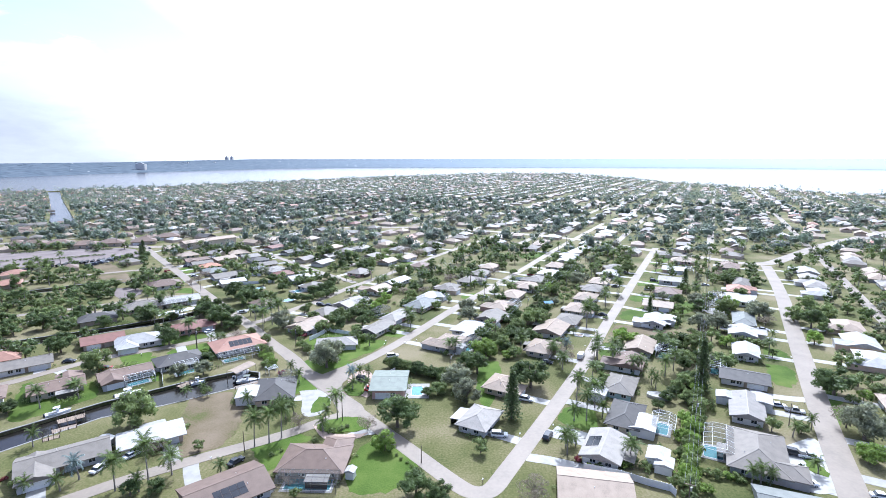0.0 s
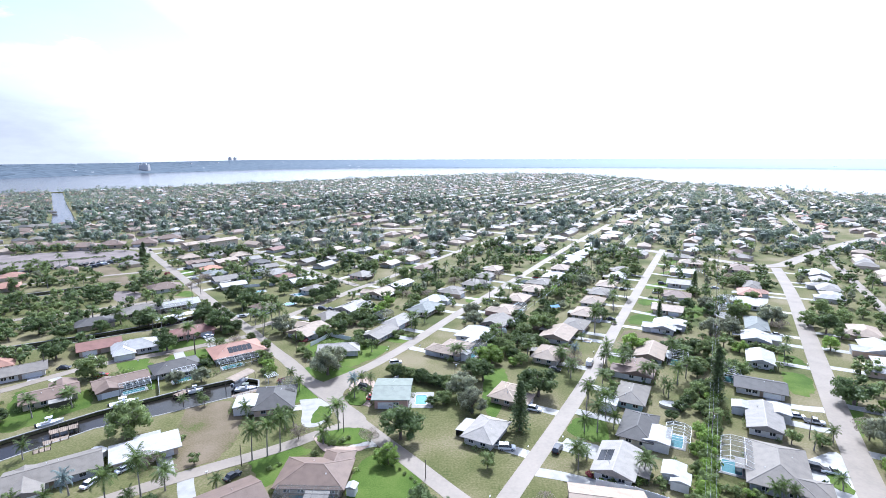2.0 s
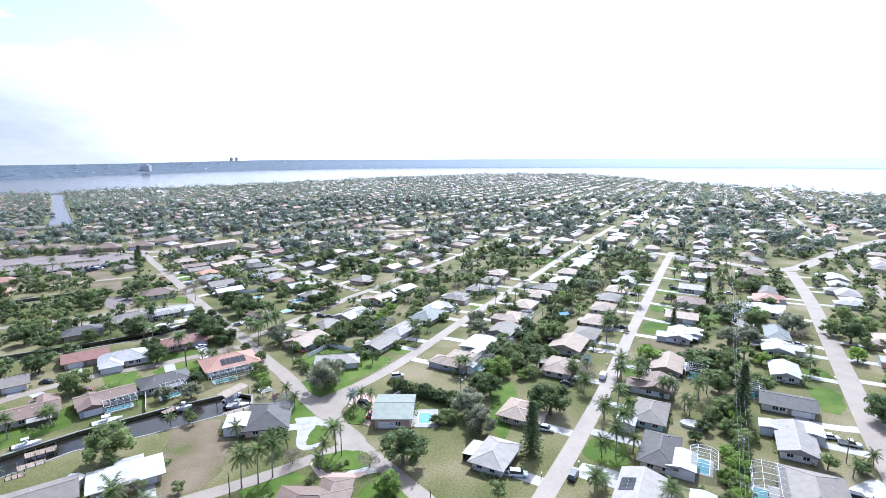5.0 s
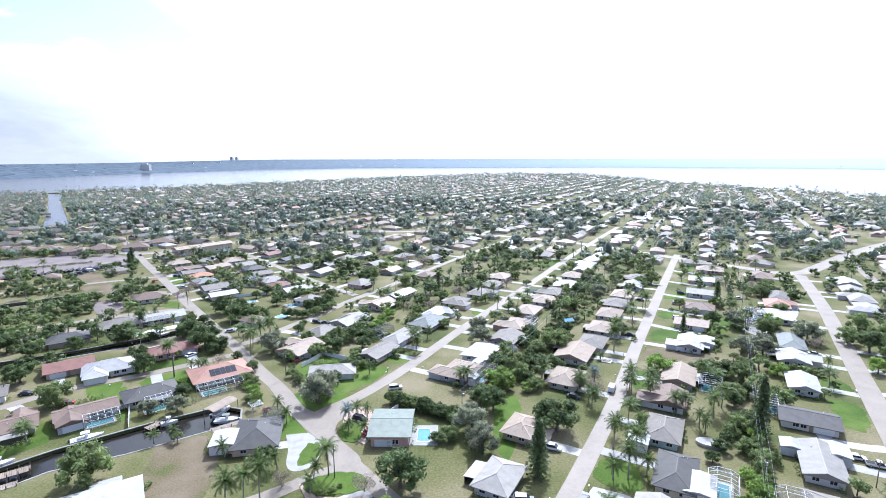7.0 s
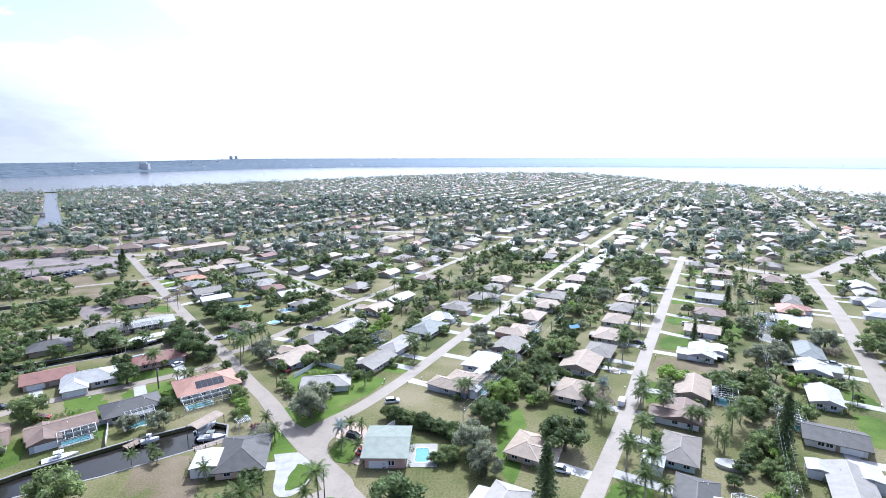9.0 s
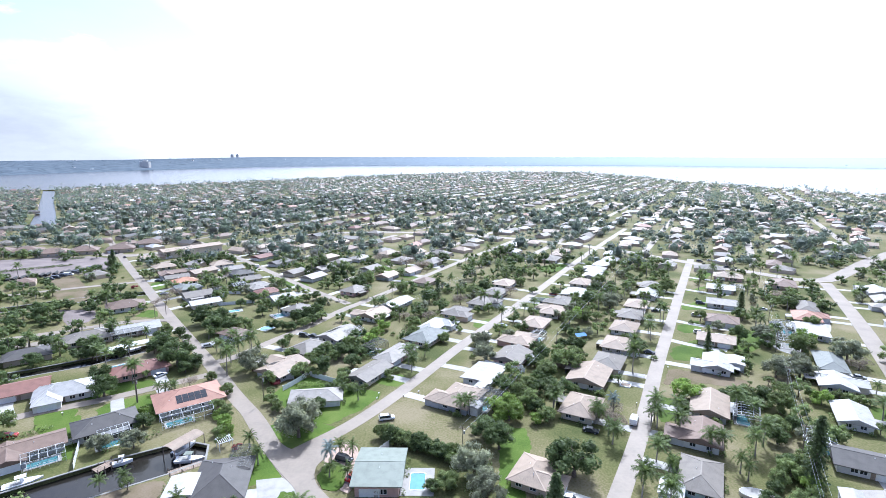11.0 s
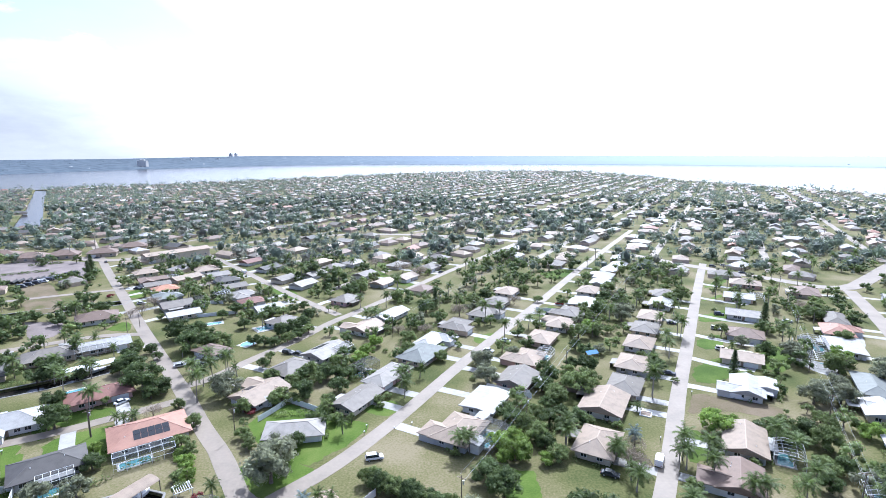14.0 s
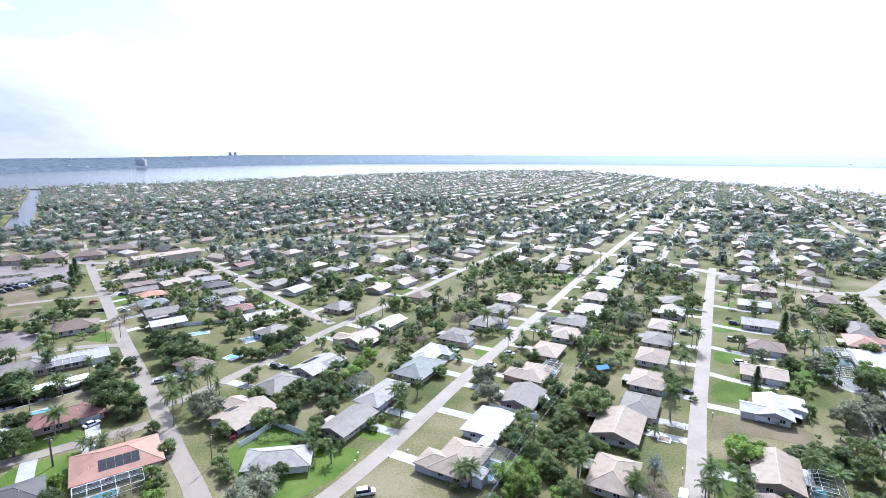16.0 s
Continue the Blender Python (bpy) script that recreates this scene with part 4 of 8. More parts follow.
TYRE, RIM = wheel_meshes()
CAR_SHAPE = {
    "car": (4.5, 1.8, [(-2.25, 0.35), (-2.25, 0.8), (-1.9, 0.92), (2.0, 0.88), (2.25, 0.7), (2.25, 0.35)], [(-1.6, 0.9), (-1.1, 1.4), (0.4, 1.42), (1.2, 0.9)]),
    "suv": (4.7, 1.9, [(-2.35, 0.4), (-2.35, 1.0), (-2.2, 1.08), (2.1, 1.0), (2.35, 0.85), (2.35, 0.4)], [(-2.25, 1.05), (-2.0, 1.7), (0.5, 1.72), (1.3, 1.02)]),
    "pickup": (5.4, 1.95, [(-2.7, 0.45), (-2.7, 1.0), (-0.6, 1.0), (2.4, 1.02), (2.7, 0.9), (2.7, 0.45)], [(-0.6, 1.0), (-0.5, 1.75), (0.6, 1.76), (1.3, 1.02)]),
    "van": (5.4, 2.0, [(-2.7, 0.4), (-2.7, 1.15), (2.0, 1.12), (2.6, 1.0), (2.7, 0.8), (2.7, 0.4)], [(-2.68, 1.12), (-2.6, 2.1), (1.1, 2.12), (1.95, 1.12)]),
}
CARS_MADE = {}


def profile(bm, pts, w, inset=0.0):
    """A side profile drawn out across the width, with a drawn-in top."""
    top = max(p[1] for p in pts)
    low = min(p[1] for p in pts)
    sides = []
    for s in (-1, 1):
        sides.append([bm.verts.new((px, s * (w / 2 - inset * (pz - low) / (top - low + 1e-6)), pz)) for px, pz in pts])
    n = len(pts)
    bm.faces.new(sides[0])
    bm.faces.new(sides[1][::-1])
    for i in range(n):
        bm.faces.new((sides[0][i], sides[1][i], sides[1][(i + 1) % n], sides[0][(i + 1) % n]))
    bmesh.ops.recalc_face_normals(bm, faces=bm.faces)


def car(x, y, ang, kind="car", colour="white"):
    m = pose(x, y, 0.0, 0, 0, ang)
    if (kind, colour) in CARS_MADE:
        return copy_thing(CARS_MADE[kind, colour], m)
    l, w, body, cab = CAR_SHAPE[kind]
    base = empty("parked_" + kind, m)
    tagged(base, f"{colour} {kind} parked on the ground", kind, "parked vehicles")
    bm = bmesh.new()
    profile(bm, body, w, 0.05)
    bmesh.ops.bevel(bm, geom=bm.edges[:], offset=0.06, segments=1, affect="EDGES")
    part("body", bm, M["car_" + colour], base)
    bm = bmesh.new()
    profile(bm, cab, w - 0.08, 0.2)
    part("cabin_glass", bm, M["glass"], base)
    bm = bmesh.new()
    zt = max(p[1] for p in cab)
    box(bm, cab[1][0] - 0.02, cab[2][0] + 0.02, -w / 2 + 0.2, w / 2 - 0.2, zt - 0.03, zt + 0.05)
    if kind == "van":
        box(bm, cab[0][0], 0.5, -w / 2 + 0.02, w / 2 - 0.02, 1.1, zt + 0.03)
    part("roof_panel", bm, M["car_" + colour], base)
    if kind == "pickup":
        bm = bmesh.new()
        box(bm, -2.6, -0.65, -0.8, 0.8, 0.98, 1.03)
        part("truck_bed", bm, M["rubber"], base)
    for wx in (-l * 0.3, l * 0.31):
        for s in (-1, 1):
            ty = hang("wheel", TYRE, None, base, m=pose(wx, s * (w / 2 - 0.1), 0.34, 90, 0, 0))
            hang("rim", RIM, None, ty)
    for s in (-1, 1):
        for ex, nm, mt in ((l / 2 - 0.04, "headlight", "trim"), (-l / 2 - 0.01, "tail_light", "car_red")):
            bm = bmesh.new()
            box(bm, ex, ex + 0.05, s * w * 0.36 - 0.16, s * w * 0.36 + 0.16, 0.62, 0.78)
            part(nm, bm, M[mt], base)
    CARS_MADE[kind, colour] = base
    return base


def boat(x, y, ang, l=7.0, z=-1.0, colour="white"):
    base = empty("motor_boat", pose(x, y, z, 0, 0, ang))
    tagged(base, "white open motor boat moored at a canal dock", "boat", "moored boats")
    w = l * 0.33
    bm = bmesh.new()
    rows = []
    for k in range(7):
        f = k / 6
        hw = w / 2 * (1 if f < 0.5 else math.cos((f - 0.5) * math.pi * 0.96))
        px = -l / 2 + l * f
        rows.append([bm.verts.new(p) for p in ((px, -hw, 1.0 + 0.25 * f), (px * 0.96, -hw * 0.7, 0.1 + 0.2 * f * f), (px * 0.95, 0, -0.15 + 0.5 * f * f), (px * 0.96, hw * 0.7, 0.1 + 0.2 * f * f), (px, hw, 1.0 + 0.25 * f))])
    for a, b in zip(rows, rows[1:]):
        for i in range(4):
            bm.faces.new((a[i], a[i + 1], b[i + 1], b[i]))
        bm.faces.new((a[4], a[0], b[0], b[4]))
    bm.faces.new(rows[0])
    bmesh.ops.recalc_face_normals(bm, faces=bm.faces)
    part("hull", bm, M["car_white"], base)
    bm = bmesh.new()
    box(bm, -l * 0.4, l * 0.12, -w * 0.36, w * 0.36, 1.06, 1.12)
    part("cockpit", bm, M["concrete"], base)
    bm = bmesh.new()
    box(bm, -l * 0.06, l * 0.04, -w * 0.18, w * 0.18, 1.1, 1.9)
    part("console", bm, M["car_white"], base)
    bm = bmesh.new()
    box(bm, -l * 0.18, l * 0.1, -w * 0.34, w * 0.34, 2.5, 2.58)
    part("canopy", bm, M["car_white"] if colour == "white" else M["roof_mint"], base)
    for sx, sy in ((-1, -1), (-1, 1), (1, -1), (1, 1)):
        bm = bmesh.new()
        tube(bm, [(-l * 0.04 + sx * l * 0.12, sy * w * 0.3, 1.0), (-l * 0.04 + sx * l * 0.12, sy * w * 0.3, 2.52)], [0.03, 0.03], 5)
        part("canopy_post", bm, M["car_silver"], base)
    bm = bmesh.new()
    box(bm, -l / 2 - 0.5, -l / 2 - 0.05, -0.25, 0.25, 0.2, 1.35)
    part("outboard_engine", bm, M["car_dark"], base)


def dock(x, y, ang, l, w):
    base = empty("dock", pose(x, y, 0, 0, 0, ang))
    tagged(base, "weathered timber dock on piles over the canal", "dock", "canal docks")
    n = max(3, int(l / 0.45))
    for k in range(n):
        bm = bmesh.new()
        box(bm, -l / 2 + l * k / n, -l / 2 + l * (k + 0.9) / n, -w / 2, w / 2, 0.02, 0.08)
        part("plank", bm, M["wood"], base)
    for sx in (-1, -0.33, 0.33, 1):
        for sy in (-1, 1):
            bm = bmesh.new()
            tube(bm, [(sx * (l / 2 - 0.15), sy * (w / 2 + 0.12), -4.0), (sx * (l / 2 - 0.15), sy * (w / 2 + 0.12), 0.9)], [0.13, 0.12], 7)
            part("dock_post", bm, M["bark"], base)


def boat_lift_roof(x, y, ang, l, w, mat="trim"):
    base = empty("boat_shelter", pose(x, y, 0, 0, 0, ang))
    tagged(base, "pale vaulted canopy over a boat lift", "boat shelter", "boat shelters")
    bm = bmesh.new()
    rows = []
    for k in range(9):
        a = math.pi * (0.12 + 0.76 * k / 8)
        rows.append([bm.verts.new((sx * l / 2, w / 2 * math.cos(a) * 1.07, z + 2.2 + w * 0.22 * math.sin(a))) for sx in (-1, 1) for z in (0, 0.05)])
    for a, b in zip(rows, rows[1:]):
        bm.faces.new((a[1], a[3], b[3], b[1]))
        bm.faces.new((a[0], b[0], b[2], a[2]))
    bmesh.ops.recalc_face_normals(bm, faces=bm.faces)
    part("canopy", bm, M[mat], base)
    for sx in (-1, 0, 1):
        for sy in (-1, 1):
            bm = bmesh.new()
            tube(bm, [(sx * (l / 2 - 0.2), sy * w * 0.49, -4.0), (sx * (l / 2 - 0.2), sy * w * 0.49, 2.75)], [0.12, 0.1], 7)
            part("dock_post", bm, M["bark"], base)


def utility_pole(x, y, h=9.5, ang=0, arm=True):
    base = empty("utility_pole", pose(x, y, 0, 0, 0, ang))
    tagged(base, "brown wooden utility pole standing in grass", "utility pole", "utility poles")
    bm = bmesh.new()
    tube(bm, [(0, 0, -0.3), (0, 0, h)], [0.14, 0.09], 8)
    part("pole", bm, M["bark"], base)
    if arm:
        bm = bmesh.new()
        box(bm, -1.1, 1.1, -0.06, 0.06, h - 0.7, h - 0.58)
        part("crossarm", bm, M["wood"], base)
        bm = bmesh.new()
        tube(bm, [(0.3, 0.25, h - 2.2), (0.3, 0.25, h - 1.3)], [0.2, 0.2], 8)
        part("transformer", bm, M["car_silver"], base)


def cable(p, q, sag=0.5, r=0.016):
    p, q = Vector(p), Vector(q)
    bm = bmesh.new()
    pts = []
    for k in range(9):
        f = k / 8
        v = p.lerp(q, f)
        pts.append((v.x, v.y, v.z - sag * 4 * f * (1 - f)))
    tube(bm, pts, [r] * 9, 4)
    tagged(part("power_cable", bm, M["car_silver"]), "thin bright overhead power cable between poles", "cable", "overhead cables")


def hedge(line, high=1.8, wide=1.6):
    """A dense clipped row of shrubs, uneven along its top."""
    rng = np.random.default_rng(len(line) + int(abs(line[0][0])))
    cs, ns = [], []
    for a, b in zip(line, line[1:]):
        n = int(math.hypot(b[0] - a[0], b[1] - a[1]) * 14)
        f = rng.random((n, 1))
        off = rng.normal(0, 1, (n, 3))
        off /= np.linalg.norm(off, axis=1, keepdims=True)
        swell = 0.75 + 0.25 * np.sin(f * n * 0.11)
        cs.append(np.concatenate([np.array(a) * (1 - f) + np.array(b) * f + off[:, :2] * wide / 2, high * 0.5 + off[:, 2:] * high * 0.5 * swell], 1))
        ns.append(off)
    cs, ns = np.concatenate(cs), np.concatenate(ns)
    me = leaf_mesh("hedge", M["leaf_dark"], cs, ns, 0.45 * rng.uniform(0.7, 1.3, len(cs)), rng)
    return tagged(new("hedge", me), "dark green hedge row along a storage yard", "hedge", "hedges")


def letter_box(x, y, ang=0):
    gap, at, width = near_road(x, y)
    if gap < width / 2 + 0.7:                    # beside the carriageway
        off = (Vector((x, y)) - Vector(at)).normalized() * (width / 2 + 0.7)
        x, y = at[0] + off.x, at[1] + off.y
    base = empty("letter_box", pose(x, y, 0, 0, 0, ang))
    tagged(base, "white letter box on a short timber post by the street", "letter box", "letter boxes")
    bm = bmesh.new()
    box(bm, -0.05, 0.05, -0.05, 0.05, -0.1, 0.95)
    part("post", bm, M["wood"], base)
    bm = bmesh.new()
    box(bm, -0.3, 0.3, -0.13, 0.13, 0.95, 1.2)
    bmesh.ops.bevel(bm, geom=bm.edges[:], offset=0.03, segments=1, affect="EDGES")
    part("box", bm, M["trim"], base)


def shed(x, y, ang, l, d, mat="roof_white", wall="wall_white", h=2.3):
    base = empty("shed", pose(x, y, 0, 0, 0, ang))
    tagged(base, "low white-roofed garden shed or carport", "shed", "sheds and carports")
    bm = bmesh.new()
    box(bm, -l / 2, l / 2, -d / 2, d / 2, -0.1, h)
    part("wall", bm, M[wall], base)
    bm, _, _ = roof_mesh("flat", l, d, h + 0.15, 3, 0.3, 0.14)
    part("roof", bm, M[mat], base)
    bm = bmesh.new()
    box(bm, -0.5, 0.5, d / 2 - 0.01, d / 2 + 0.05, 0, 2.0)
    part("door", bm, M["wood"], base)


def sea_wall(line):
    """A concrete cap along a canal bank."""
    for a, b in zip(line, line[1:] + line[:1]):
        bm = bmesh.new()
        beam(bm, (a[0], a[1], -0.02), (b[0], b[1], -0.02), 0.55, 0.22)
        tagged(part("sea_wall", bm, M["sea_wall"]), "pale concrete sea wall cap along the canal", "sea wall", kind="structure")


for c in CANALS[:3]:
    sea_wall(c)
lawn([(-61.0, 188.7), (-56.5, 186.4), (-49.9, 178.5), (-44.0, 172.9), (-39.6, 172.2), (-34.8, 175.7), (-33.2, 169.5), (-35.1, 166.1), (-34.5, 161.5), (-32.6, 157.7), (-29.2, 154.0), (-24.3, 148.3), (-24.5, 143.0), (-28.2, 140.6), (-32.3, 145.5), (-37.0, 155.9), (-41.7, 161.0), (-49.6, 170.2)], "asphalt", z=0.112, label="pale asphalt junction", name="road_junction")
lawn([(-48.2, 159.8), (-44.9, 160.5), (-41.6, 161.0), (-37.0, 155.9), (-35.4, 150.4), (-37.1, 143.8), (-40.9, 142.1), (-43.7, 144.7), (-45.2, 152.7)], "concrete", z=0.06, label="white concrete drive sweeping round a lawn", name="drive")
lawn([(-40.8, 155.2), (-38.3, 155.9), (-36.6, 154.4), (-35.7, 151.2), (-36.8, 146.5), (-39.6, 144.5), (-41.0, 145.8), (-41.5, 149.2)], "lawn", z=0.07)
lawn([(-56.2, 154.5), (-54.0, 160.7), (-52.8, 176.9), (-47.6, 168.7), (-41.3, 160.7), (-46.8, 158.6)], "lawn")
lawn([(34.0, 141.2), (38.6, 149.7), (46.6, 149.7), (47.1, 143.6), (45.2, 136.1), (41.4, 134.2), (35.8, 137.9)], "lawn")
lawn([(-54.3, 183.9), (-48.0, 176.9), (-42.4, 172.6), (-37.0, 172.0), (-32.2, 182.6), (-38.5, 187.5), (-46.4, 188.2), (-52.1, 188.1)], "lawn")
lawn([(-59.6, 206.3), (-54.9, 220.9), (-40.0, 212.6), (-30.6, 209.3), (-21.7, 206.7), (-31.9, 190.4), (-38.3, 185.4), (-52.4, 194.4)], "lawn")
lawn([(-33.0, 220.5), (-24.2, 217.5), (-18.2, 222.9), (-15.7, 215.2), (-19.7, 211.1), (-25.1, 213.6)], "lawn")
lawn([(-51.4, 125.2), (-46.8, 132.3), (-38.1, 132.3), (-35.7, 129.3), (-41.6, 127.9), (-41.4, 117.5), (-44.9, 115.2)], "lawn")
lawn([(-23.1, 123.9), (-18.1, 132.3), (-9.5, 122.6), (-5.5, 116.4), (-11.1, 107.6), (-21.3, 105.5), (-24.8, 114.0)], "lawn")
lawn([(-145.1, 164.9), (-144.0, 168.5), (-135.7, 158.4), (-123.5, 160.6), (-123.8, 169.5), (-112.2, 156.4), (-117.3, 150.6), (-120.0, 145.8), (-126.8, 138.3), (-132.7, 143.3)], "lawn")
lawn([(-128.1, 191.3), (-118.3, 196.1), (-112.6, 187.2), (-115.2, 178.2), (-122.1, 182.8)], "lawn")
lawn([(-117.4, 187.1), (-112.8, 191.6), (-98.9, 168.3), (-102.1, 166.5)], "lawn")
lawn([(-86.8, 189.8), (-105.2, 187.6), (-112.6, 196.0), (-103.9, 203.3), (-96.8, 206.0), (-88.5, 196.2)], "lawn")
lawn([(-109.9, 203.2), (-118.0, 205.7), (-112.6, 196.0), (-117.5, 198.3), (-126.5, 208.3), (-112.3, 214.2), (-105.3, 215.7), (-102.1, 211.4)], "lawn")
lawn([(13.3, 185.0), (23.0, 185.0), (17.9, 156.7), (13.2, 145.3), (10.8, 156.7)], "lawn")
lawn([(150.2, 364.7), (181.2, 398.0), (170.0, 374.7), (151.1, 364.7)], "lawn")
lawn([(136.4, 337.7), (156.6, 353.4), (149.3, 342.7), (137.3, 337.7)], "lawn")
lawn([(122.9, 311.0), (143.1, 323.8), (153.1, 307.4), (144.6, 299.8), (130.4, 303.4), (117.1, 301.1)], "lawn")
lawn([(105.1, 276.7), (119.1, 287.3), (116.2, 273.9), (105.2, 265.6), (101.9, 271.0)], "lawn")
lawn([(90.7, 248.6), (106.6, 260.5), (126.9, 263.2), (146.9, 280.0), (133.9, 258.3), (122.4, 244.7), (117.6, 248.9), (99.1, 240.3), (90.3, 234.5), (84.9, 237.1)], "lawn")
lawn([(67.7, 205.1), (72.6, 204.6), (73.3, 195.7), (68.4, 189.4), (59.9, 189.3)], "lawn")
lawn([(132.2, 200.1), (138.6, 195.7), (133.1, 184.2), (124.8, 186.4)], "lawn")
lawn([(122.4, 182.5), (130.6, 178.8), (119.8, 161.0), (112.7, 165.3)], "lawn")
lawn([(140.8, 179.9), (132.8, 161.0), (121.8, 142.0), (113.5, 135.5), (125.0, 156.9)], "lawn")
lawn([(-114.4, 369.1), (-102.4, 363.1), (-86.0, 351.7), (-87.2, 336.0), (-101.5, 351.6)], "lawn")
lawn([(-56.5, 420.3), (-37.5, 389.5), (-20.7, 373.5), (-24.9, 363.6), (-48.1, 389.4)], "lawn")
lawn([(-55.3, 438.2), (-37.3, 420.4), (-39.3, 404.2), (-58.8, 434.4)], "lawn")
lawn([(42.8, 310.4), (52.8, 308.1), (55.7, 327.6), (47.8, 323.0)], "lawn")
lawn([(11.1, 281.9), (22.0, 286.5), (13.7, 270.2), (9.6, 275.9)], "lawn")
lawn([(59.6, 404.8), (93.1, 421.1), (74.5, 390.1), (62.6, 383.2)], "lawn")
lawn([(-185.7, 351.0), (-181.8, 362.5), (-169.9, 345.7), (-174.0, 335.4)], "lawn")
lawn([(-155.9, 287.0), (-142.9, 283.8), (-150.6, 297.4), (-156.9, 297.4)], "lawn")
lawn([(-82.4, 154.5), (-68.3, 160.7), (-60.4, 143.4), (-58.6, 127.9), (-67.1, 121.7), (-70.6, 119.9), (-73.2, 130.7), (-78.2, 140.0)], "dry", label='bare dry lot with brown grass')
lawn([(-281.1, 388.0), (-248.9, 374.6), (-199.9, 321.2), (-200.6, 308.5), (-207.8, 304.5)], "dry", label='dry ochre vacant lot')
lawn([(73.5, 214.6), (80.8, 229.0), (89.6, 224.0), (106.4, 219.4), (98.7, 210.6), (88.3, 216.2)], "dry", label='worn dry grass by the street')
lawn([(46.1, 218.8), (54.3, 218.9), (52.6, 210.2), (45.6, 207.4)], "dry", label='worn dry front yard')
lawn([(-390.0, 399.8), (-364.5, 412.2), (-320.3, 428.2), (-271.7, 439.7), (-243.3, 405.3), (-236.8, 382.1), (-277.6, 369.2), (-314.1, 353.3), (-335.8, 342.3)], "sand", z=0.02, name='pavement_yard', label='bare pale sandy storage yard')
lawn([(-201.3, 297.0), (-183.5, 297.2), (-175.4, 290.2), (-172.1, 274.3), (-178.7, 271.3)], "sand", label='bare pale sandy lot', name='bare_lot')
lawn([(-34.1, 171.0), (-29.3, 178.4), (-24.8, 172.9), (-23.5, 158.3), (-25.2, 154.0), (-31.3, 162.8), (-33.1, 165.9)], "paver", z=0.03, label='reddish paved forecourt', name='forecourt')
lawn([(-34.0, 161.6), (-32.2, 168.7), (-28.4, 167.4), (-26.0, 161.6), (-26.7, 156.6), (-30.3, 155.8)], "lawn", z=0.1, label='round planted traffic island', name='planting_bed')
lawn([(-37.0, 137.8), (-31.3, 142.5), (-24.5, 142.5), (-20.5, 137.9), (-23.2, 133.8), (-33.6, 133.8), (-36.4, 135.3)], "lawn", z=0.1, label='planted island in a forecourt', name='planting_bed')
lawn([(33.1, 137.0), (42.3, 133.0), (40.9, 129.5), (29.7, 132.4)], "concrete", z=0.06, label='white concrete drive', name='drive')
lawn([(93.0, 126.7), (106.4, 132.5), (94.2, 112.0), (95.0, 107.7), (85.6, 105.7), (84.6, 111.9)], "concrete", z=0.04, label='wide pale concrete parking apron', name='drive')
lawn([(93.0, 120.2), (96.5, 120.9), (94.9, 112.0), (90.6, 114.7)], "lawn", z=0.09, label='small lawn island in a drive', name='planting_bed')
lawn([(131.8, 258.3), (137.9, 258.3), (145.1, 244.9), (134.3, 240.7)], "concrete", z=0.03, label='pale concrete side yard', name='patio')
lawn([(167.5, 280.2), (184.0, 289.8), (171.3, 268.9), (158.4, 261.0)], "concrete", z=0.03, label='white concrete yard', name='patio')
lawn([(-38.2, 137.8), (-35.5, 132.9), (-32.7, 129.6), (-24.1, 129.7), (-20.8, 134.1), (-23.0, 132.6), (-32.5, 132.6), (-36.4, 136.6)], "paver", z=0.07, label='pinkish paved curving drive', name='drive')
swimming_pool(-8.7, 159.9, 0, 3.6, 6.4, 2.2, False)
swimming_pool(-32.3, 110.1, -2, 11, 4.2, 0.8, False)
cage(-32.1, 109.6, -2, 14.5, 6, 2.6, "bronze")
swimming_pool(71.7, 123.5, 62, 6, 4.5, 1, False)
cage(74.1, 125.6, 62, 14, 7.5, 3, "trim")
swimming_pool(62.9, 135.5, 62, 6.5, 3.6, 0.9, False)
cage(63.2, 135.3, 62, 9, 6.5, 2.8, "trim")
swimming_pool(10.2, 199.1, 62, 8, 3.8, 1, False)
cage(10.4, 197.8, 62, 13, 8, 2.8, "bronze")
cage(36.2, 256.5, 62, 10, 6, 2.8, "trim")
swimming_pool(36.5, 257.4, 62, 6, 3.2, 0.8, False)
swimming_pool(150.8, 268.7, 62, 7, 3.5, 1, False)
cage(149.7, 269.5, 62, 14, 9, 2.8, "trim")
swimming_pool(139.3, 251.3, 62, 6, 3.5, 0.8, False)
cage(139.9, 252.7, 62, 11, 7, 2.8, "trim")
swimming_pool(-31.6, 242.4, 62, 6.5, 3.6, 1, False)
cage(-31.9, 244.3, 62, 11, 7, 2.8, "bronze")
cage(-133.1, 330.8, 40, 7, 6, 2.7, "bronze")
cage(-175.2, 380.0, 40, 6, 5, 2.8, "trim")
cage(-154.1, 360.9, 40, 7, 5, 2.6, "bronze")
cage(-126.2, 340.9, 40, 7, 6, 2.8, "trim")
swimming_pool(-134.2, 332.8, 40, 4.5, 3, 0.6, False)
swimming_pool(-83.6, 290.9, 40, 9, 5, 1.6, False)
swimming_pool(-111.2, 296.3, 30, 7.5, 3.6, 0.8, True)
swimming_pool(-164.3, 388.7, 30, 8, 4.5, 0.6, True)
swimming_pool(-84.8, 270.4, 62, 6.5, 5.5, 0.2, True)
cage(-79.6, 188.4, 37, 14, 6.0, 2.7, "trim")
swimming_pool(-81.2, 187.0, 37, 7, 3.0, 0.6, False)
cage(-105.6, 166.4, 40, 9, 5.6, 2.6, "trim")
swimming_pool(-106.0, 166.3, 40, 6.5, 2.8, 0.7, False)
cage(-94.6, 177.6, 40, 7.5, 5, 2.6, "trim")
swimming_pool(-93.2, 175.6, 40, 8.0, 3.0, 0.7, False)
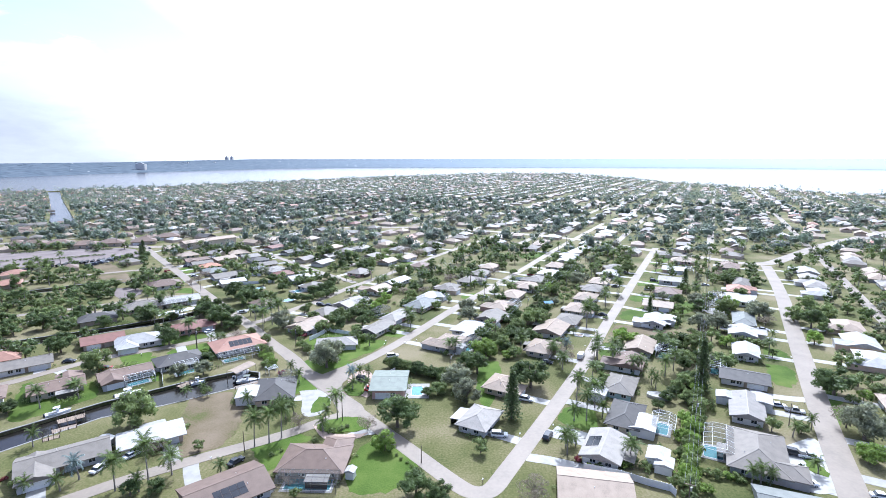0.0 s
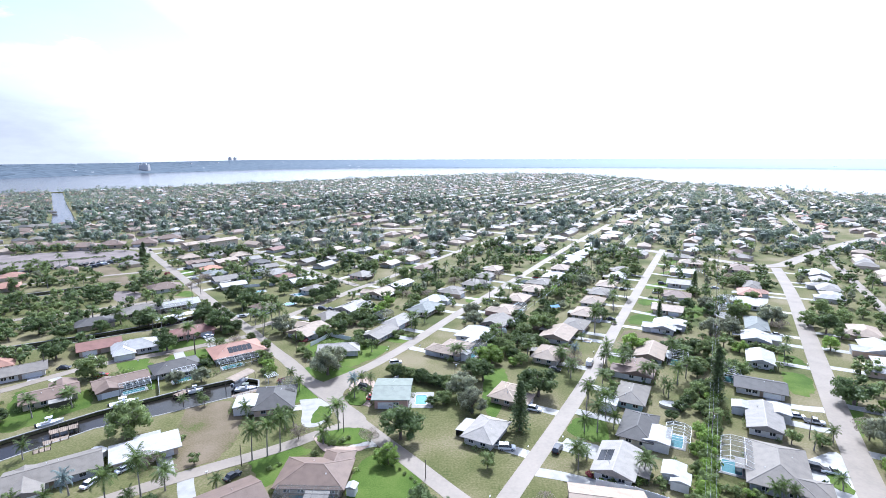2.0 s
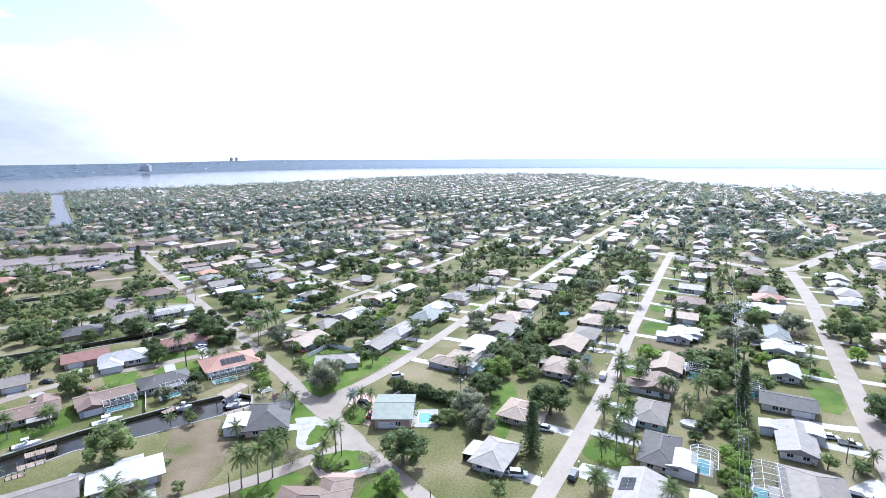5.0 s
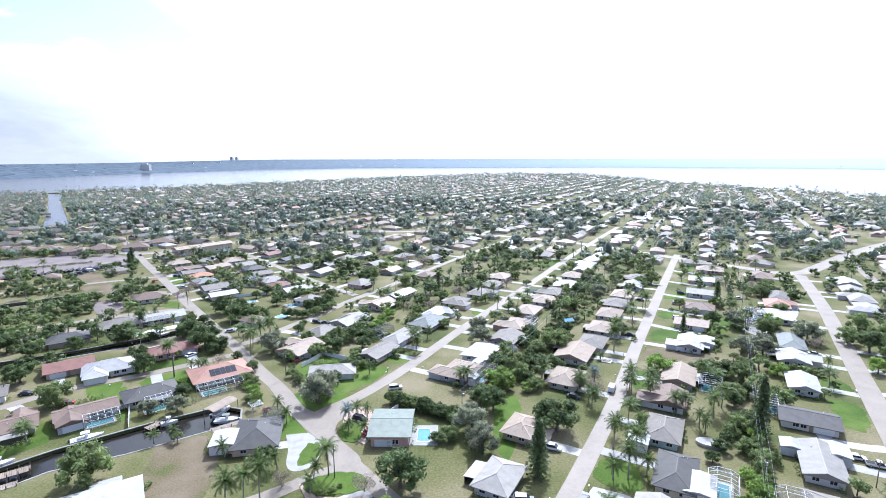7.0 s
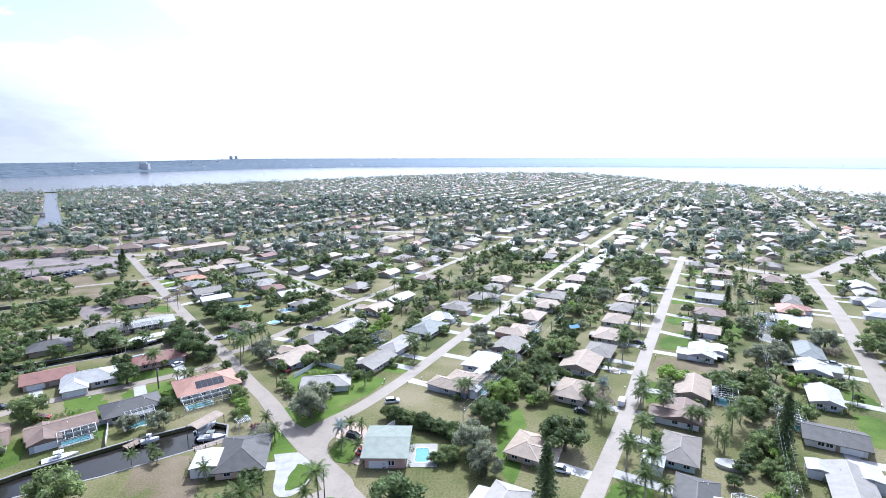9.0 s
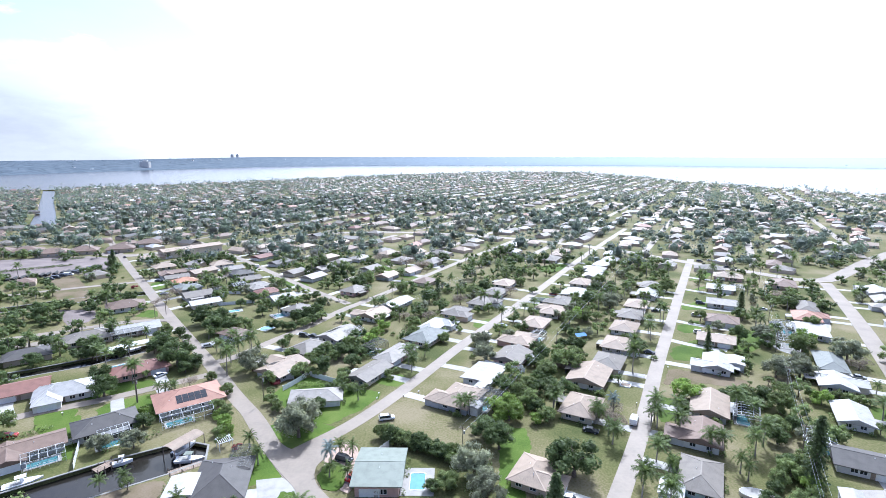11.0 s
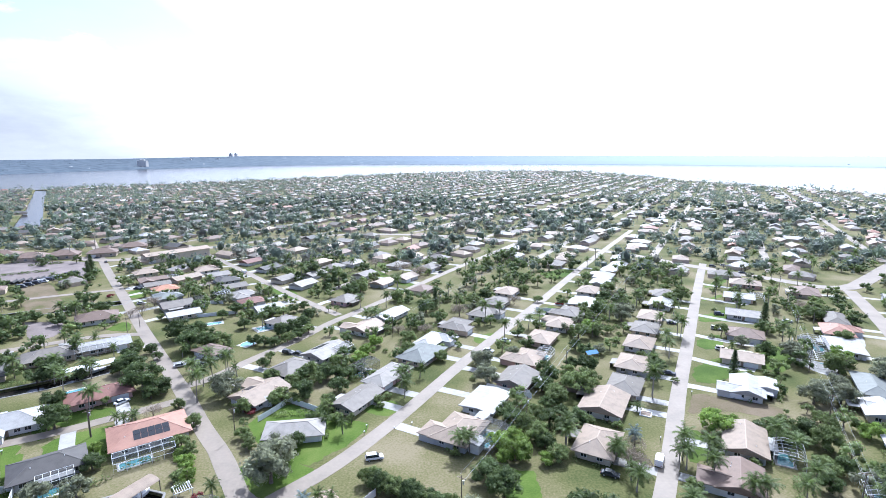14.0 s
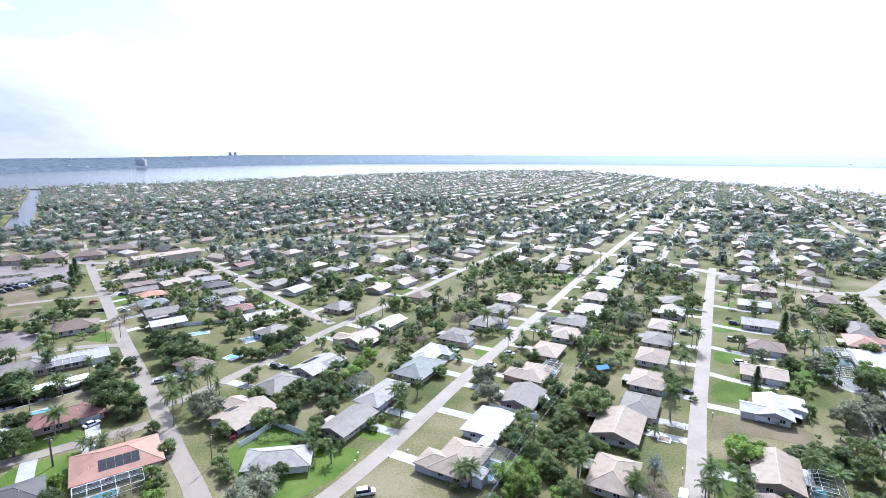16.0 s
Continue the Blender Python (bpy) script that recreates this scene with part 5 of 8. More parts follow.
cage(-53.6, 164.5, -78, 10, 6, 3.0, "bronze")
cage(-141.7, 258.4, 40, 12, 5.5, 2.8, "trim")
swimming_pool(-125.6, 225.9, 40, 6, 3.4, 1, False)
cage(99.2, 175.3, 62, 9, 7, 2.8, "trim")
swimming_pool(99.7, 175.7, 62, 6, 3.2, 0.6, False)
cage(166.2, 337.9, 62, 11, 7, 2.8, "trim")
swimming_pool(87.0, 190.4, 62, 6, 3.4, 0.7, False)
cage(88.0, 190.7, 62, 9, 7, 2.8, "trim")
cage(-43.7, 260.8, 62, 9, 6, 2.8, "trim")
swimming_pool(-41.8, 261.7, 62, 6, 3.2, 0.7, False)
swimming_pool(-130.0, 321.7, 62, 6, 3.4, 0.7, False)
cage(-129.7, 317.1, 62, 9, 7, 2.8, "bronze")
cage(-127.7, 340.9, 62, 8, 6, 2.8, "trim")
swimming_pool(-127.1, 340.8, 62, 5, 3, 0.6, False)
swimming_pool(-30.0, 243.1, 62, 5, 3, 0.8, False)
car(-86.2, 116.0, 75, "car", "white")
car(12.4, 133.6, -22, "pickup", "white")
car(15.7, 131.5, -5, "suv", "white")
car(26.6, 152.9, -22, "suv", "white")
car(29.2, 130.9, 62, "suv", "dark")
car(107.9, 145.2, -28, "pickup", "silver")
car(92.3, 122.4, -30, "suv", "dark")
car(95.2, 120.9, -20, "pickup", "white")
car(88.7, 116.5, 30, "suv", "silver")
car(86.8, 109.7, -5, "suv", "white")
car(-81.5, 121.9, 60, "car", "white")
car(-53.1, 118.9, 60, "car", "dark")
car(105.1, 148.8, -20, "car", "white")
car(-28.3, 168.1, -20, "suv", "dark")
car(-24.7, 161.0, 60, "car", "red")
car(-19.8, 189.3, 15, "suv", "white")
car(53.9, 188.8, 62, "van", "white")
car(-124.8, 177.8, 20, "car", "red")
car(-143.2, 184.4, 15, "car", "dark")
car(-104.9, 218.6, 60, "car", "white")
car(93.8, 224.4, -10, "van", "white")
car(93.1, 231.4, -20, "suv", "dark")
car(79.1, 242.9, -25, "car", "dark")
car(144.6, 220.4, -25, "car", "silver")
car(39.5, 183.2, -25, "car", "dark")
car(-101.1, 247.1, 25, "car", "silver")
car(-94.5, 248.5, 35, "car", "dark")
car(133.0, 312.9, -25, "suv", "dark")
car(120.8, 291.3, -25, "suv", "silver")
car(110.3, 266.6, -15, "suv", "white")
car(103.8, 298.8, -20, "car", "dark")
car(23.5, 274.8, -25, "car", "silver")
car(49.4, 310.6, -25, "suv", "dark")
car(57.9, 329.7, -25, "car", "red")
car(-138.2, 400.1, 130, "van", "white")
car(-64.7, 260.3, -20, "suv", "dark")
car(-60.2, 259.4, -20, "car", "dark")
car(-183.9, 357.2, 0, "car", "dark")
car(-163.7, 327.2, 10, "car", "silver")
car(-17.4, 407.0, 62, "van", "white")
car(-6.2, 402.4, 62, "car", "dark")
car(159.8, 302.2, -20, "car", "silver")
car(122.5, 338.9, -20, "car", "dark")
car(92.4, 340.7, 0, "car", "white")
car(195.0, 403.5, -20, "car", "dark")
car(185.3, 422.8, -30, "suv", "dark")
car(194.8, 426.3, -20, "car", "silver")
car(15.4, 263.6, -28, "car", "white")
car(-203.7, 246.2, 30, "car", "white")
car(-252.3, 431.2, 130, "car", "dark")
car(-269.2, 446.4, 30, "car", "dark")
car(-134.2, 455.2, 60, "car", "white")
car(100.6, 105.0, -20, "car", "white")
boat(-68.8, 168.6, 8, 7.5, -0.9, "mint")
boat(-72.7, 173.2, 65, 7.0, -0.6, "white")
boat(-104.2, 158.0, 36, 8, -0.7, "white")
boat(-117.8, 144.7, 38, 6.5, -0.4, "white")
boat(-85.6, 167.0, 28, 4.6, -0.9, "white")
boat(-131.8, 243.5, 45, 9, -1, "white")
boat(-133.6, 248.6, 45, 8, -0.8, "mint")
dock(-111.6, 141.6, 38, 7, 3)
dock(-109.4, 135.7, 38, 6, 2.6)
dock(-88.9, 165.0, 60, 5, 2.8)
dock(-67.6, 164.6, 38, 8.5, 2.4)
dock(-144.5, 208.3, 38, 6, 2.5)
dock(-109.4, 130.7, 38, 4, 2)
boat_lift_roof(-72.6, 173.0, 65, 9.5, 4.6, "roof_tan")
boat_lift_roof(-129.5, 243.5, 42, 11, 4.5, "trim")
boat_lift_roof(-134.5, 238.2, 42, 9, 4.5, "trim")


def pergola(x, y, ang, l=3.4, d=3.0, h=2.4):
    """Four posts, two beams and a roof of slats."""
    base = empty("pergola", pose(x, y, 0, 0, 0, ang))
    tagged(base, "small white timber pergola on a garden patio", "pergola")
    for sy in (-1, 1):
        for sx in (-1, 1):
            bm = bmesh.new()
            box(bm, sx * l / 2 - 0.07, sx * l / 2 + 0.07, sy * d / 2 - 0.07, sy * d / 2 + 0.07, -0.1, h)
            part("post", bm, M["trim"], base)
        bm = bmesh.new()
        box(bm, -l / 2 - 0.3, l / 2 + 0.3, sy * d / 2 - 0.06, sy * d / 2 + 0.06, h, h + 0.18)
        part("beam", bm, M["trim"], base)
    for k in range(8):
        px = -l / 2 + l * k / 7
        bm = bmesh.new()
        box(bm, px - 0.05, px + 0.05, -d / 2 - 0.3, d / 2 + 0.3, h + 0.18, h + 0.3)
        part("slat", bm, M["trim"], base)


def covered_pool(x, y, ang, a, b):
    """A low round pool wall under a pale sagging cover."""
    base = empty("covered_pool", pose(x, y, 0, 0, 0, ang))
    tagged(base, "oval above-ground pool under a pale grey cover", "pool")
    ring = [(a * math.cos(k * math.pi / 12), b * math.sin(k * math.pi / 12)) for k in range(24)]
    slab("pool_wall", [(p[0] * 1.05, p[1] * 1.07) for p in ring], M["car_silver"], -0.1, 1.0, [ring], base)
    bm = bmesh.new()
    hub = bm.verts.new((0, 0, 0.78))
    rim = [bm.verts.new((p[0], p[1], 0.96)) for p in ring]
    for k in range(24):
        bm.faces.new((hub, rim[k], rim[(k + 1) % 24]))
    part("cover", bm, M["concrete"], base)


def tarp_shelter(x, y, ang, l=5.0, d=3.6, h=2.3):
    """A ridged tarpaulin on thin poles."""
    base = empty("tarp_shelter", pose(x, y, 0, 0, 0, ang))
    tagged(base, "blue tarpaulin shelter on thin poles in a yard", "shelter")
    bm = bmesh.new()
    rows = [[bm.verts.new((sx * l / 2, yy, zz)) for yy, zz in ((-d / 2, h), (0, h + 0.9), (d / 2, h), (d / 2, h - 0.05), (0, h + 0.85), (-d / 2, h - 0.05))] for sx in (-1, 1)]
    for k in range(6):
        bm.faces.new((rows[0][k], rows[1][k], rows[1][(k + 1) % 6], rows[0][(k + 1) % 6]))
    bmesh.ops.recalc_face_normals(bm, faces=bm.faces)
    part("tarpaulin", bm, M["tarp"], base)
    for sx in (-1, 1):
        for sy in (-1, 1):
            bm = bmesh.new()
            tube(bm, [(sx * (l / 2 - 0.05), sy * (d / 2 - 0.05), -0.1), (sx * (l / 2 - 0.05), sy * (d / 2 - 0.05), h)], [0.03, 0.03], 5)
            part("pole", bm, M["car_silver"], base)


def planter(x, y, ang, l=3.4, d=3.4):
    """A raised square bed with a pale rim."""
    base = empty("planter", pose(x, y, 0, 0, 0, ang))
    tagged(base, "square white-rimmed planting bed on a lawn", "planter")
    outer = [(-l / 2, -d / 2), (l / 2, -d / 2), (l / 2, d / 2), (-l / 2, d / 2)]
    inner = [(p[0] * 0.84, p[1] * 0.84) for p in outer]
    slab("rim", outer, M["trim"], -0.1, 0.3, [inner], base)
    slab("soil", inner, M["wood"], -0.1, 0.2, (), base)


pergola(-61.9, 173.7, 40)
tarp_shelter(54.8, 257.6, 20)
covered_pool(70.4, 155.2, -20, 3.6, 2.0)
planter(59.8, 213.8, 62)
shed(57.3, 134.5, 62, 9, 6.5, h=2.6)
shed(55.0, 119.0, 62, 6, 5, h=2.4)
shed(55.2, 115.8, 62, 4.5, 4, h=2.2)
shed(90.2, 152.1, 62, 5, 5, h=2.4)
shed(99.5, 149.0, 62, 7, 6, h=2.6)
shed(-62.7, 153.8, -78, 8, 7, h=2.6)
shed(-58.5, 218.1, 10, 4, 3, h=2.3)
shed(7.0, 193.9, 62, 4, 3, h=2.6)
shed(50.3, 154.6, 62, 6, 5, h=2.6)
shed(106.0, 230.2, 62, 9, 6, h=2.6)
shed(9.3, 207.4, 62, 4, 3, h=2.5)
shed(-91.7, 126.5, 80, 3, 4, h=2.2)
shed(-22.6, 112.9, 80, 2, 2, h=2.0)
fence([(35.2, 116.0), (43.5, 113.0), (49.5, 109.3), (53.2, 107.6), (53.7, 105.6)], 1.8, "trim", "white vinyl privacy fence")
fence([(-57.1, 207.7), (-54.7, 212.4), (-52.1, 218.7)], 1.8, "trim", "white vinyl privacy fence")
fence([(-52.3, 220.3), (-40.2, 213.4)], 1.8, "trim", "white vinyl privacy fence")
fence([(-20.9, 169.5), (-17.4, 174.8)], 2, "trim", "white vinyl privacy fence")
fence([(5.9, 211.6), (12.5, 208.1)], 1.8, "trim", "white vinyl privacy fence")
fence([(12.4, 231.1), (18.6, 227.7), (26.5, 223.7)], 1.8, "trim", "white vinyl privacy fence")
fence([(-105.9, 173.8), (-103.2, 176.1), (-95.8, 163.4)], 1.8, "trim", "white vinyl privacy fence")
fence([(148.8, 278.9), (154.0, 278.9), (147.5, 263.4)], 1.8, "trim", "white vinyl privacy fence")
fence([(146.6, 278.8), (133.9, 258.3)], 1.8, "trim", "white vinyl privacy fence")
fence([(42.6, 230.4), (50.3, 226.9)], 1.7, "wood", "brown timber privacy fence")
fence([(43.8, 318.7), (72.5, 313.1)], 1.8, "trim", "white vinyl privacy fence")
fence([(-124.2, 305.2), (-106.1, 311.7)], 1.7, "trim", "white vinyl privacy fence")
fence([(38.0, 229.1), (46.8, 226.1)], 1.7, "wood", "brown timber privacy fence")
fence([(-128.1, 323.5), (-127.4, 329.0), (-120.8, 329.1)], 1.6, "trim", "white vinyl privacy fence")
fence([(-44.9, 115.2), (-39.7, 107.9), (-40.8, 105.5)], 1.2, "trim", "white vinyl privacy fence")
fence([(15.0, 237.5), (26.2, 225.8)], 1.7, "trim", "white vinyl privacy fence")
utility_pole(-101.2, 198.8, 8.5, 40, True)
utility_pole(-101.0, 198.9, 8.5, 40, True)
utility_pole(-116.0, 201.9, 8.0, 40, False)
utility_pole(-29.9, 140.1, 9, 40, True)
utility_pole(-52.8, 123.8, 6, 40, False)
utility_pole(-5.6, 118.8, 5, 40, False)
utility_pole(-173.8, 235.5, 8, 40, False)
utility_pole(-144.0, 283.8, 7, 40, False)
utility_pole(-60.8, 200.0, 9, 40, True)
utility_pole(-148.7, 182.4, 7, 40, False)
utility_pole(-142.3, 290.4, 7, 40, False)
utility_pole(100.7, 137.1, 7, 40, False)
utility_pole(52.0, 96.9, 9.8, -28)
utility_pole(71.7, 134.0, 9.8, -28)
utility_pole(91.4, 171.1, 9.8, -28)
utility_pole(111.1, 208.2, 9.8, -28)
utility_pole(130.8, 245.2, 9.8, -28)
utility_pole(150.5, 282.3, 9.8, -28)
utility_pole(170.2, 319.4, 9.8, -28)
utility_pole(189.9, 356.5, 9.8, -28)
cable((51.1, 97.4, 9.25), (70.8, 134.5, 9.25))
cable((52.9, 96.4, 9.25), (72.6, 133.5, 9.25))
cable((52.0, 96.9, 8.0), (71.7, 134.0, 8.0))
cable((70.8, 134.5, 9.25), (90.5, 171.5, 9.25))
cable((72.6, 133.5, 9.25), (92.3, 170.6, 9.25))
cable((71.7, 134.0, 8.0), (91.4, 171.1, 8.0))
cable((90.5, 171.5, 9.25), (110.2, 208.6, 9.25))
cable((92.3, 170.6, 9.25), (112.0, 207.7, 9.25))
cable((91.4, 171.1, 8.0), (111.1, 208.2, 8.0))
cable((110.2, 208.6, 9.25), (129.9, 245.7, 9.25))
cable((112.0, 207.7, 9.25), (131.7, 244.8, 9.25))
cable((111.1, 208.2, 8.0), (130.8, 245.2, 8.0))
cable((129.9, 245.7, 9.25), (149.6, 282.8, 9.25))
cable((131.7, 244.8, 9.25), (151.4, 281.9, 9.25))
cable((130.8, 245.2, 8.0), (150.5, 282.3, 8.0))
cable((149.6, 282.8, 9.25), (169.3, 319.9, 9.25))
cable((151.4, 281.9, 9.25), (171.1, 318.9, 9.25))
cable((150.5, 282.3, 8.0), (170.2, 319.4, 8.0))
cable((169.3, 319.9, 9.25), (189.0, 357.0, 9.25))
cable((171.1, 318.9, 9.25), (190.8, 356.0, 9.25))
cable((170.2, 319.4, 8.0), (189.9, 356.5, 8.0))
utility_pole(2.4, 168.6, 9.8, -28)
utility_pole(22.1, 205.6, 9.8, -28)
utility_pole(41.8, 242.7, 9.8, -28)
utility_pole(61.5, 279.8, 9.8, -28)
utility_pole(81.2, 316.9, 9.8, -28)
utility_pole(100.8, 354.0, 9.8, -28)
utility_pole(120.5, 391.1, 9.8, -28)
cable((1.5, 169.0, 9.25), (21.2, 206.1, 9.25))
cable((3.2, 168.1, 9.25), (22.9, 205.2, 9.25))
cable((2.4, 168.6, 8.0), (22.1, 205.6, 8.0))
cable((21.2, 206.1, 9.25), (40.9, 243.2, 9.25))
cable((22.9, 205.2, 9.25), (42.6, 242.3, 9.25))
cable((22.1, 205.6, 8.0), (41.8, 242.7, 8.0))
cable((40.9, 243.2, 9.25), (60.6, 280.3, 9.25))
cable((42.6, 242.3, 9.25), (62.3, 279.4, 9.25))
cable((41.8, 242.7, 8.0), (61.5, 279.8, 8.0))
cable((60.6, 280.3, 9.25), (80.3, 317.4, 9.25))
cable((62.3, 279.4, 9.25), (82.0, 316.4, 9.25))
cable((61.5, 279.8, 8.0), (81.2, 316.9, 8.0))
cable((80.3, 317.4, 9.25), (100.0, 354.5, 9.25))
cable((82.0, 316.4, 9.25), (101.7, 353.5, 9.25))
cable((81.2, 316.9, 8.0), (100.8, 354.0, 8.0))
cable((100.0, 354.5, 9.25), (119.7, 391.5, 9.25))
cable((101.7, 353.5, 9.25), (121.4, 390.6, 9.25))
cable((100.8, 354.0, 8.0), (120.5, 391.1, 8.0))
utility_pole(-24.9, 279.3, 9.8, -28)
utility_pole(-5.2, 316.3, 9.8, -28)
utility_pole(14.5, 353.4, 9.8, -28)
utility_pole(34.2, 390.5, 9.8, -28)
cable((-25.8, 279.7, 9.25), (-6.1, 316.8, 9.25))
cable((-24.0, 278.8, 9.25), (-4.3, 315.9, 9.25))
cable((-24.9, 279.3, 8.0), (-5.2, 316.3, 8.0))
cable((-6.1, 316.8, 9.25), (13.6, 353.9, 9.25))
cable((-4.3, 315.9, 9.25), (15.4, 353.0, 9.25))
cable((-5.2, 316.3, 8.0), (14.5, 353.4, 8.0))
cable((13.6, 353.9, 9.25), (33.3, 391.0, 9.25))
cable((15.4, 353.0, 9.25), (35.1, 390.1, 9.25))
cable((14.5, 353.4, 8.0), (34.2, 390.5, 8.0))
letter_box(-16.5, 203.6, 62)
letter_box(-22.8, 200.2, 62)
letter_box(-24.3, 204.6, 62)
letter_box(-11.3, 206.1, 62)
letter_box(23.0, 130.3, 62)
letter_box(10.9, 109.3, 62)
letter_box(31.8, 136.0, 62)
letter_box(-60.3, 120.5, 62)
letter_box(-118.8, 190.1, 62)
letter_box(114.9, 149.1, 62)
letter_box(138.2, 185.3, 62)
letter_box(79.9, 227.2, 62)
letter_box(58.6, 198.9, 62)
letter_box(68.6, 219.0, 62)
letter_box(137.4, 184.9, 62)
house(-360.0, 442.3, 25, 19.0, 14.0, "hip", "brown", wall="beige", detail=1, drive=0, height=3.0)
house(-340.0, 445.5, 25, 19.0, 14.0, "hip", "brown", wall="beige", detail=1, drive=0, height=3.0)
house(-313.3, 439.5, 25, 19.0, 14.0, "hip", "brown", wall="beige", detail=1, drive=0, height=3.0)
house(-296.0, 448.8, 25, 19.0, 14.0, "hip", "brown", wall="beige", detail=1, drive=0, height=3.0)
house(-272.3, 458.4, 25, 19.0, 14.0, "hip", "brown", wall="beige", detail=1, drive=0, height=3.0)
house(-264.8, 485.9, 25, 19.0, 14.0, "hip", "brown", wall="beige", detail=1, drive=0, height=3.0)
house(-208.5, 447.5, 52, 46.0, 11.0, "gable", "tan", wall="cream", detail=2, drive=0, height=5.4, pitch=14)
house(-199.5, 391.7, 43, 12.6, 9.6, "hip", "tan", wall="cream", wing=0, detail=1)
house(-184, 373.4, 40, 14.8, 7.2, "gable", "brown", wall="white", wing=1, detail=1)
house(-174.5, 361, 40, 12.6, 7.6, "gable", "grey", wall="beige", wing=0, detail=1)
house(-153.3, 335, 43, 11.8, 8.4, "hip", "greengrey", wall="grey", wing=-1, detail=1)
house(-129.9, 305.3, 40, 13.3, 8.0, "gable", "white", wall="cream", wing=0, detail=1)
house(-163.7, 401.2, 40, 13.3, 10.4, "hip", "tan", wall="white", wing=1, detail=1)
house(-149.3, 386.1, 43, 11.8, 8.8, "gable", "lightgrey", wall="beige", wing=0, detail=1)
house(-137.2, 372.3, 40, 11.8, 8.8, "hip", "dark", wall="grey", wing=-1, detail=1)
house(-126.6, 357.3, 40, 11.8, 8.8, "gable", "grey", wall="cream", wing=0, detail=1)
house(-115, 340.4, 43, 11.8, 8.8, "hip", "lightgrey", wall="white", wing=1, detail=1)
house(-226, 424, 40, 14.8, 7.2, "gable", "tan", wall="beige", wing=0, detail=1)
hedge([(-309.2, 375.3), (-291.6, 388.6), (-271.8, 402.7)])
hedge([(-257.8, 353.5), (-253.9, 371.4), (-249.6, 391.0)])
hedge([(-298.6, 417.7), (-281.9, 428.4)])
hedge([(-348.8, 364.9), (-326.2, 377.4), (-316.1, 386.2)])
hedge([(-351.1, 407.3), (-338.7, 414.9)])
car(-254.9, 359.4, 20, "van", "dark")
car(-254.1, 363.8, 23, "van", "dark")
car(-253.3, 368.3, 26, "van", "dark")
car(-252.5, 372.8, 20, "van", "white")
car(-251.7, 377.3, 23, "van", "dark")
car(-250.9, 381.8, 26, "van", "silver")
car(-250.0, 386.3, 20, "van", "dark")
car(-249.2, 390.8, 23, "van", "dark")
car(-248.4, 395.3, 26, "van", "dark")


def stored_boat(x, y, ang, l=8.5):
    """A boat under a dark cover on a low trailer."""
    base = empty("stored_boat", pose(x, y, 0, 0, 0, ang))
    tagged(base, "boat under a dark cover on a trailer in a yard", "boat", "stored boats")
    bm = bmesh.new()
    rows = []
    for k in range(6):
        f = k / 5
        hw = 1.2 * (1 if f < 0.55 else math.cos((f - 0.55) * 3.2))
        px = -l / 2 + l * f
        rows.append([bm.verts.new(p) for p in ((px, -hw, 1.3), (px, -hw * 0.8, 0.7), (px, hw * 0.8, 0.7), (px, hw, 1.3), (px, 0, 2.1 - 0.5 * abs(f - 0.4)))])
    for p, q in zip(rows, rows[1:]):
        for i in range(5):
            bm.faces.new((p[i], p[(i + 1) % 5], q[(i + 1) % 5], q[i]))
    bm.faces.new(rows[0])
    bm.faces.new(rows[-1][::-1])
    bmesh.ops.recalc_face_normals(bm, faces=bm.faces)
    part("cover", bm, M["rubber"], base)
    bm = bmesh.new()
    box(bm, -l / 2, l / 2 + 1.0, -0.5, 0.5, 0.45, 0.6)
    part("trailer", bm, M["rubber"], base)
    for sy in (-1, 1):
        hang("wheel", TYRE, None, base, m=pose(-0.8, sy * 0.95, 0.34, 90, 0, 0))
    return base


first_boat = stored_boat(-300.0, 339.0, 112)
for k in range(1, 22):
    copy_thing(first_boat, pose(-300.0 + 2.45 * k + 0.3 * math.sin(k * 2.1), 339.0 + 2.42 * k + 0.6 * math.sin(k * 1.3), 0, 0, 0, 112 + 5 * math.sin(k * 1.7)))


# ---- near trees ----
tree("oak", -89.4, 136.7, 7.0)
tree("bare", -76.6, 123.2, 3.4)
tree("small", -75.0, 125.2, 2.1)
tree("small", -65.4, 124.8, 2.0)
tree("bush", -74.5, 136.8, 1.1)
tree("dark", -133.8, 144.8, 3.5)
tree("dark", -72.6, 106.3, 2.7)
tree("dark", -67.1, 107.4, 2.6)
tree("bush_bloom", -106.5, 111.7, 1.0)
tree("small", -100.3, 108.3, 2.0)
tree("bare", -41.8, 136.4, 3.4)
tree("dark", -50.2, 148.4, 2.8)
tree("bare", -21.6, 134.9, 3.4)
tree("dark", -13.3, 136.4, 7.2)
tree("bright", -15.6, 124.8, 3.8)
tree("dark", -6.3, 105.4, 4.8)
tree("dark", -0.5, 104.2, 3.2)
tree("bare", -36.8, 109.7, 2.0)
tree("small", -33.9, 105.1, 1.7)
tree("bush", -35.0, 134.8, 1.2)
tree("bush", -31.9, 133.5, 1.3)
tree("bush", -29.2, 134.4, 1.3)
tree("bush", -28.1, 136.4, 1.0)
tree("bush", -35.0, 128.3, 1.2)
tree("bush", -12.4, 122.1, 0.6)
tree("bush", -10.8, 120.3, 0.6)
tree("bush", -9.2, 118.6, 0.6)
tree("bush", -8.0, 117.1, 0.6)
tree("bush", -14.1, 124.2, 0.8)
tree("bush", -41.2, 112.8, 1.1)
tree("bush", -44.9, 121.9, 0.9)
tree("bush", -43.2, 124.2, 0.8)
tree("grey", 7.4, 151.3, 5.4)
tree("small", 9.9, 123.5, 2.7)
tree("bare", 20.6, 103.7, 4.6)
tree("bush_bloom", 34.7, 119.6, 1.1)
tree("bush_bloom", 35.1, 120.4, 1.0)
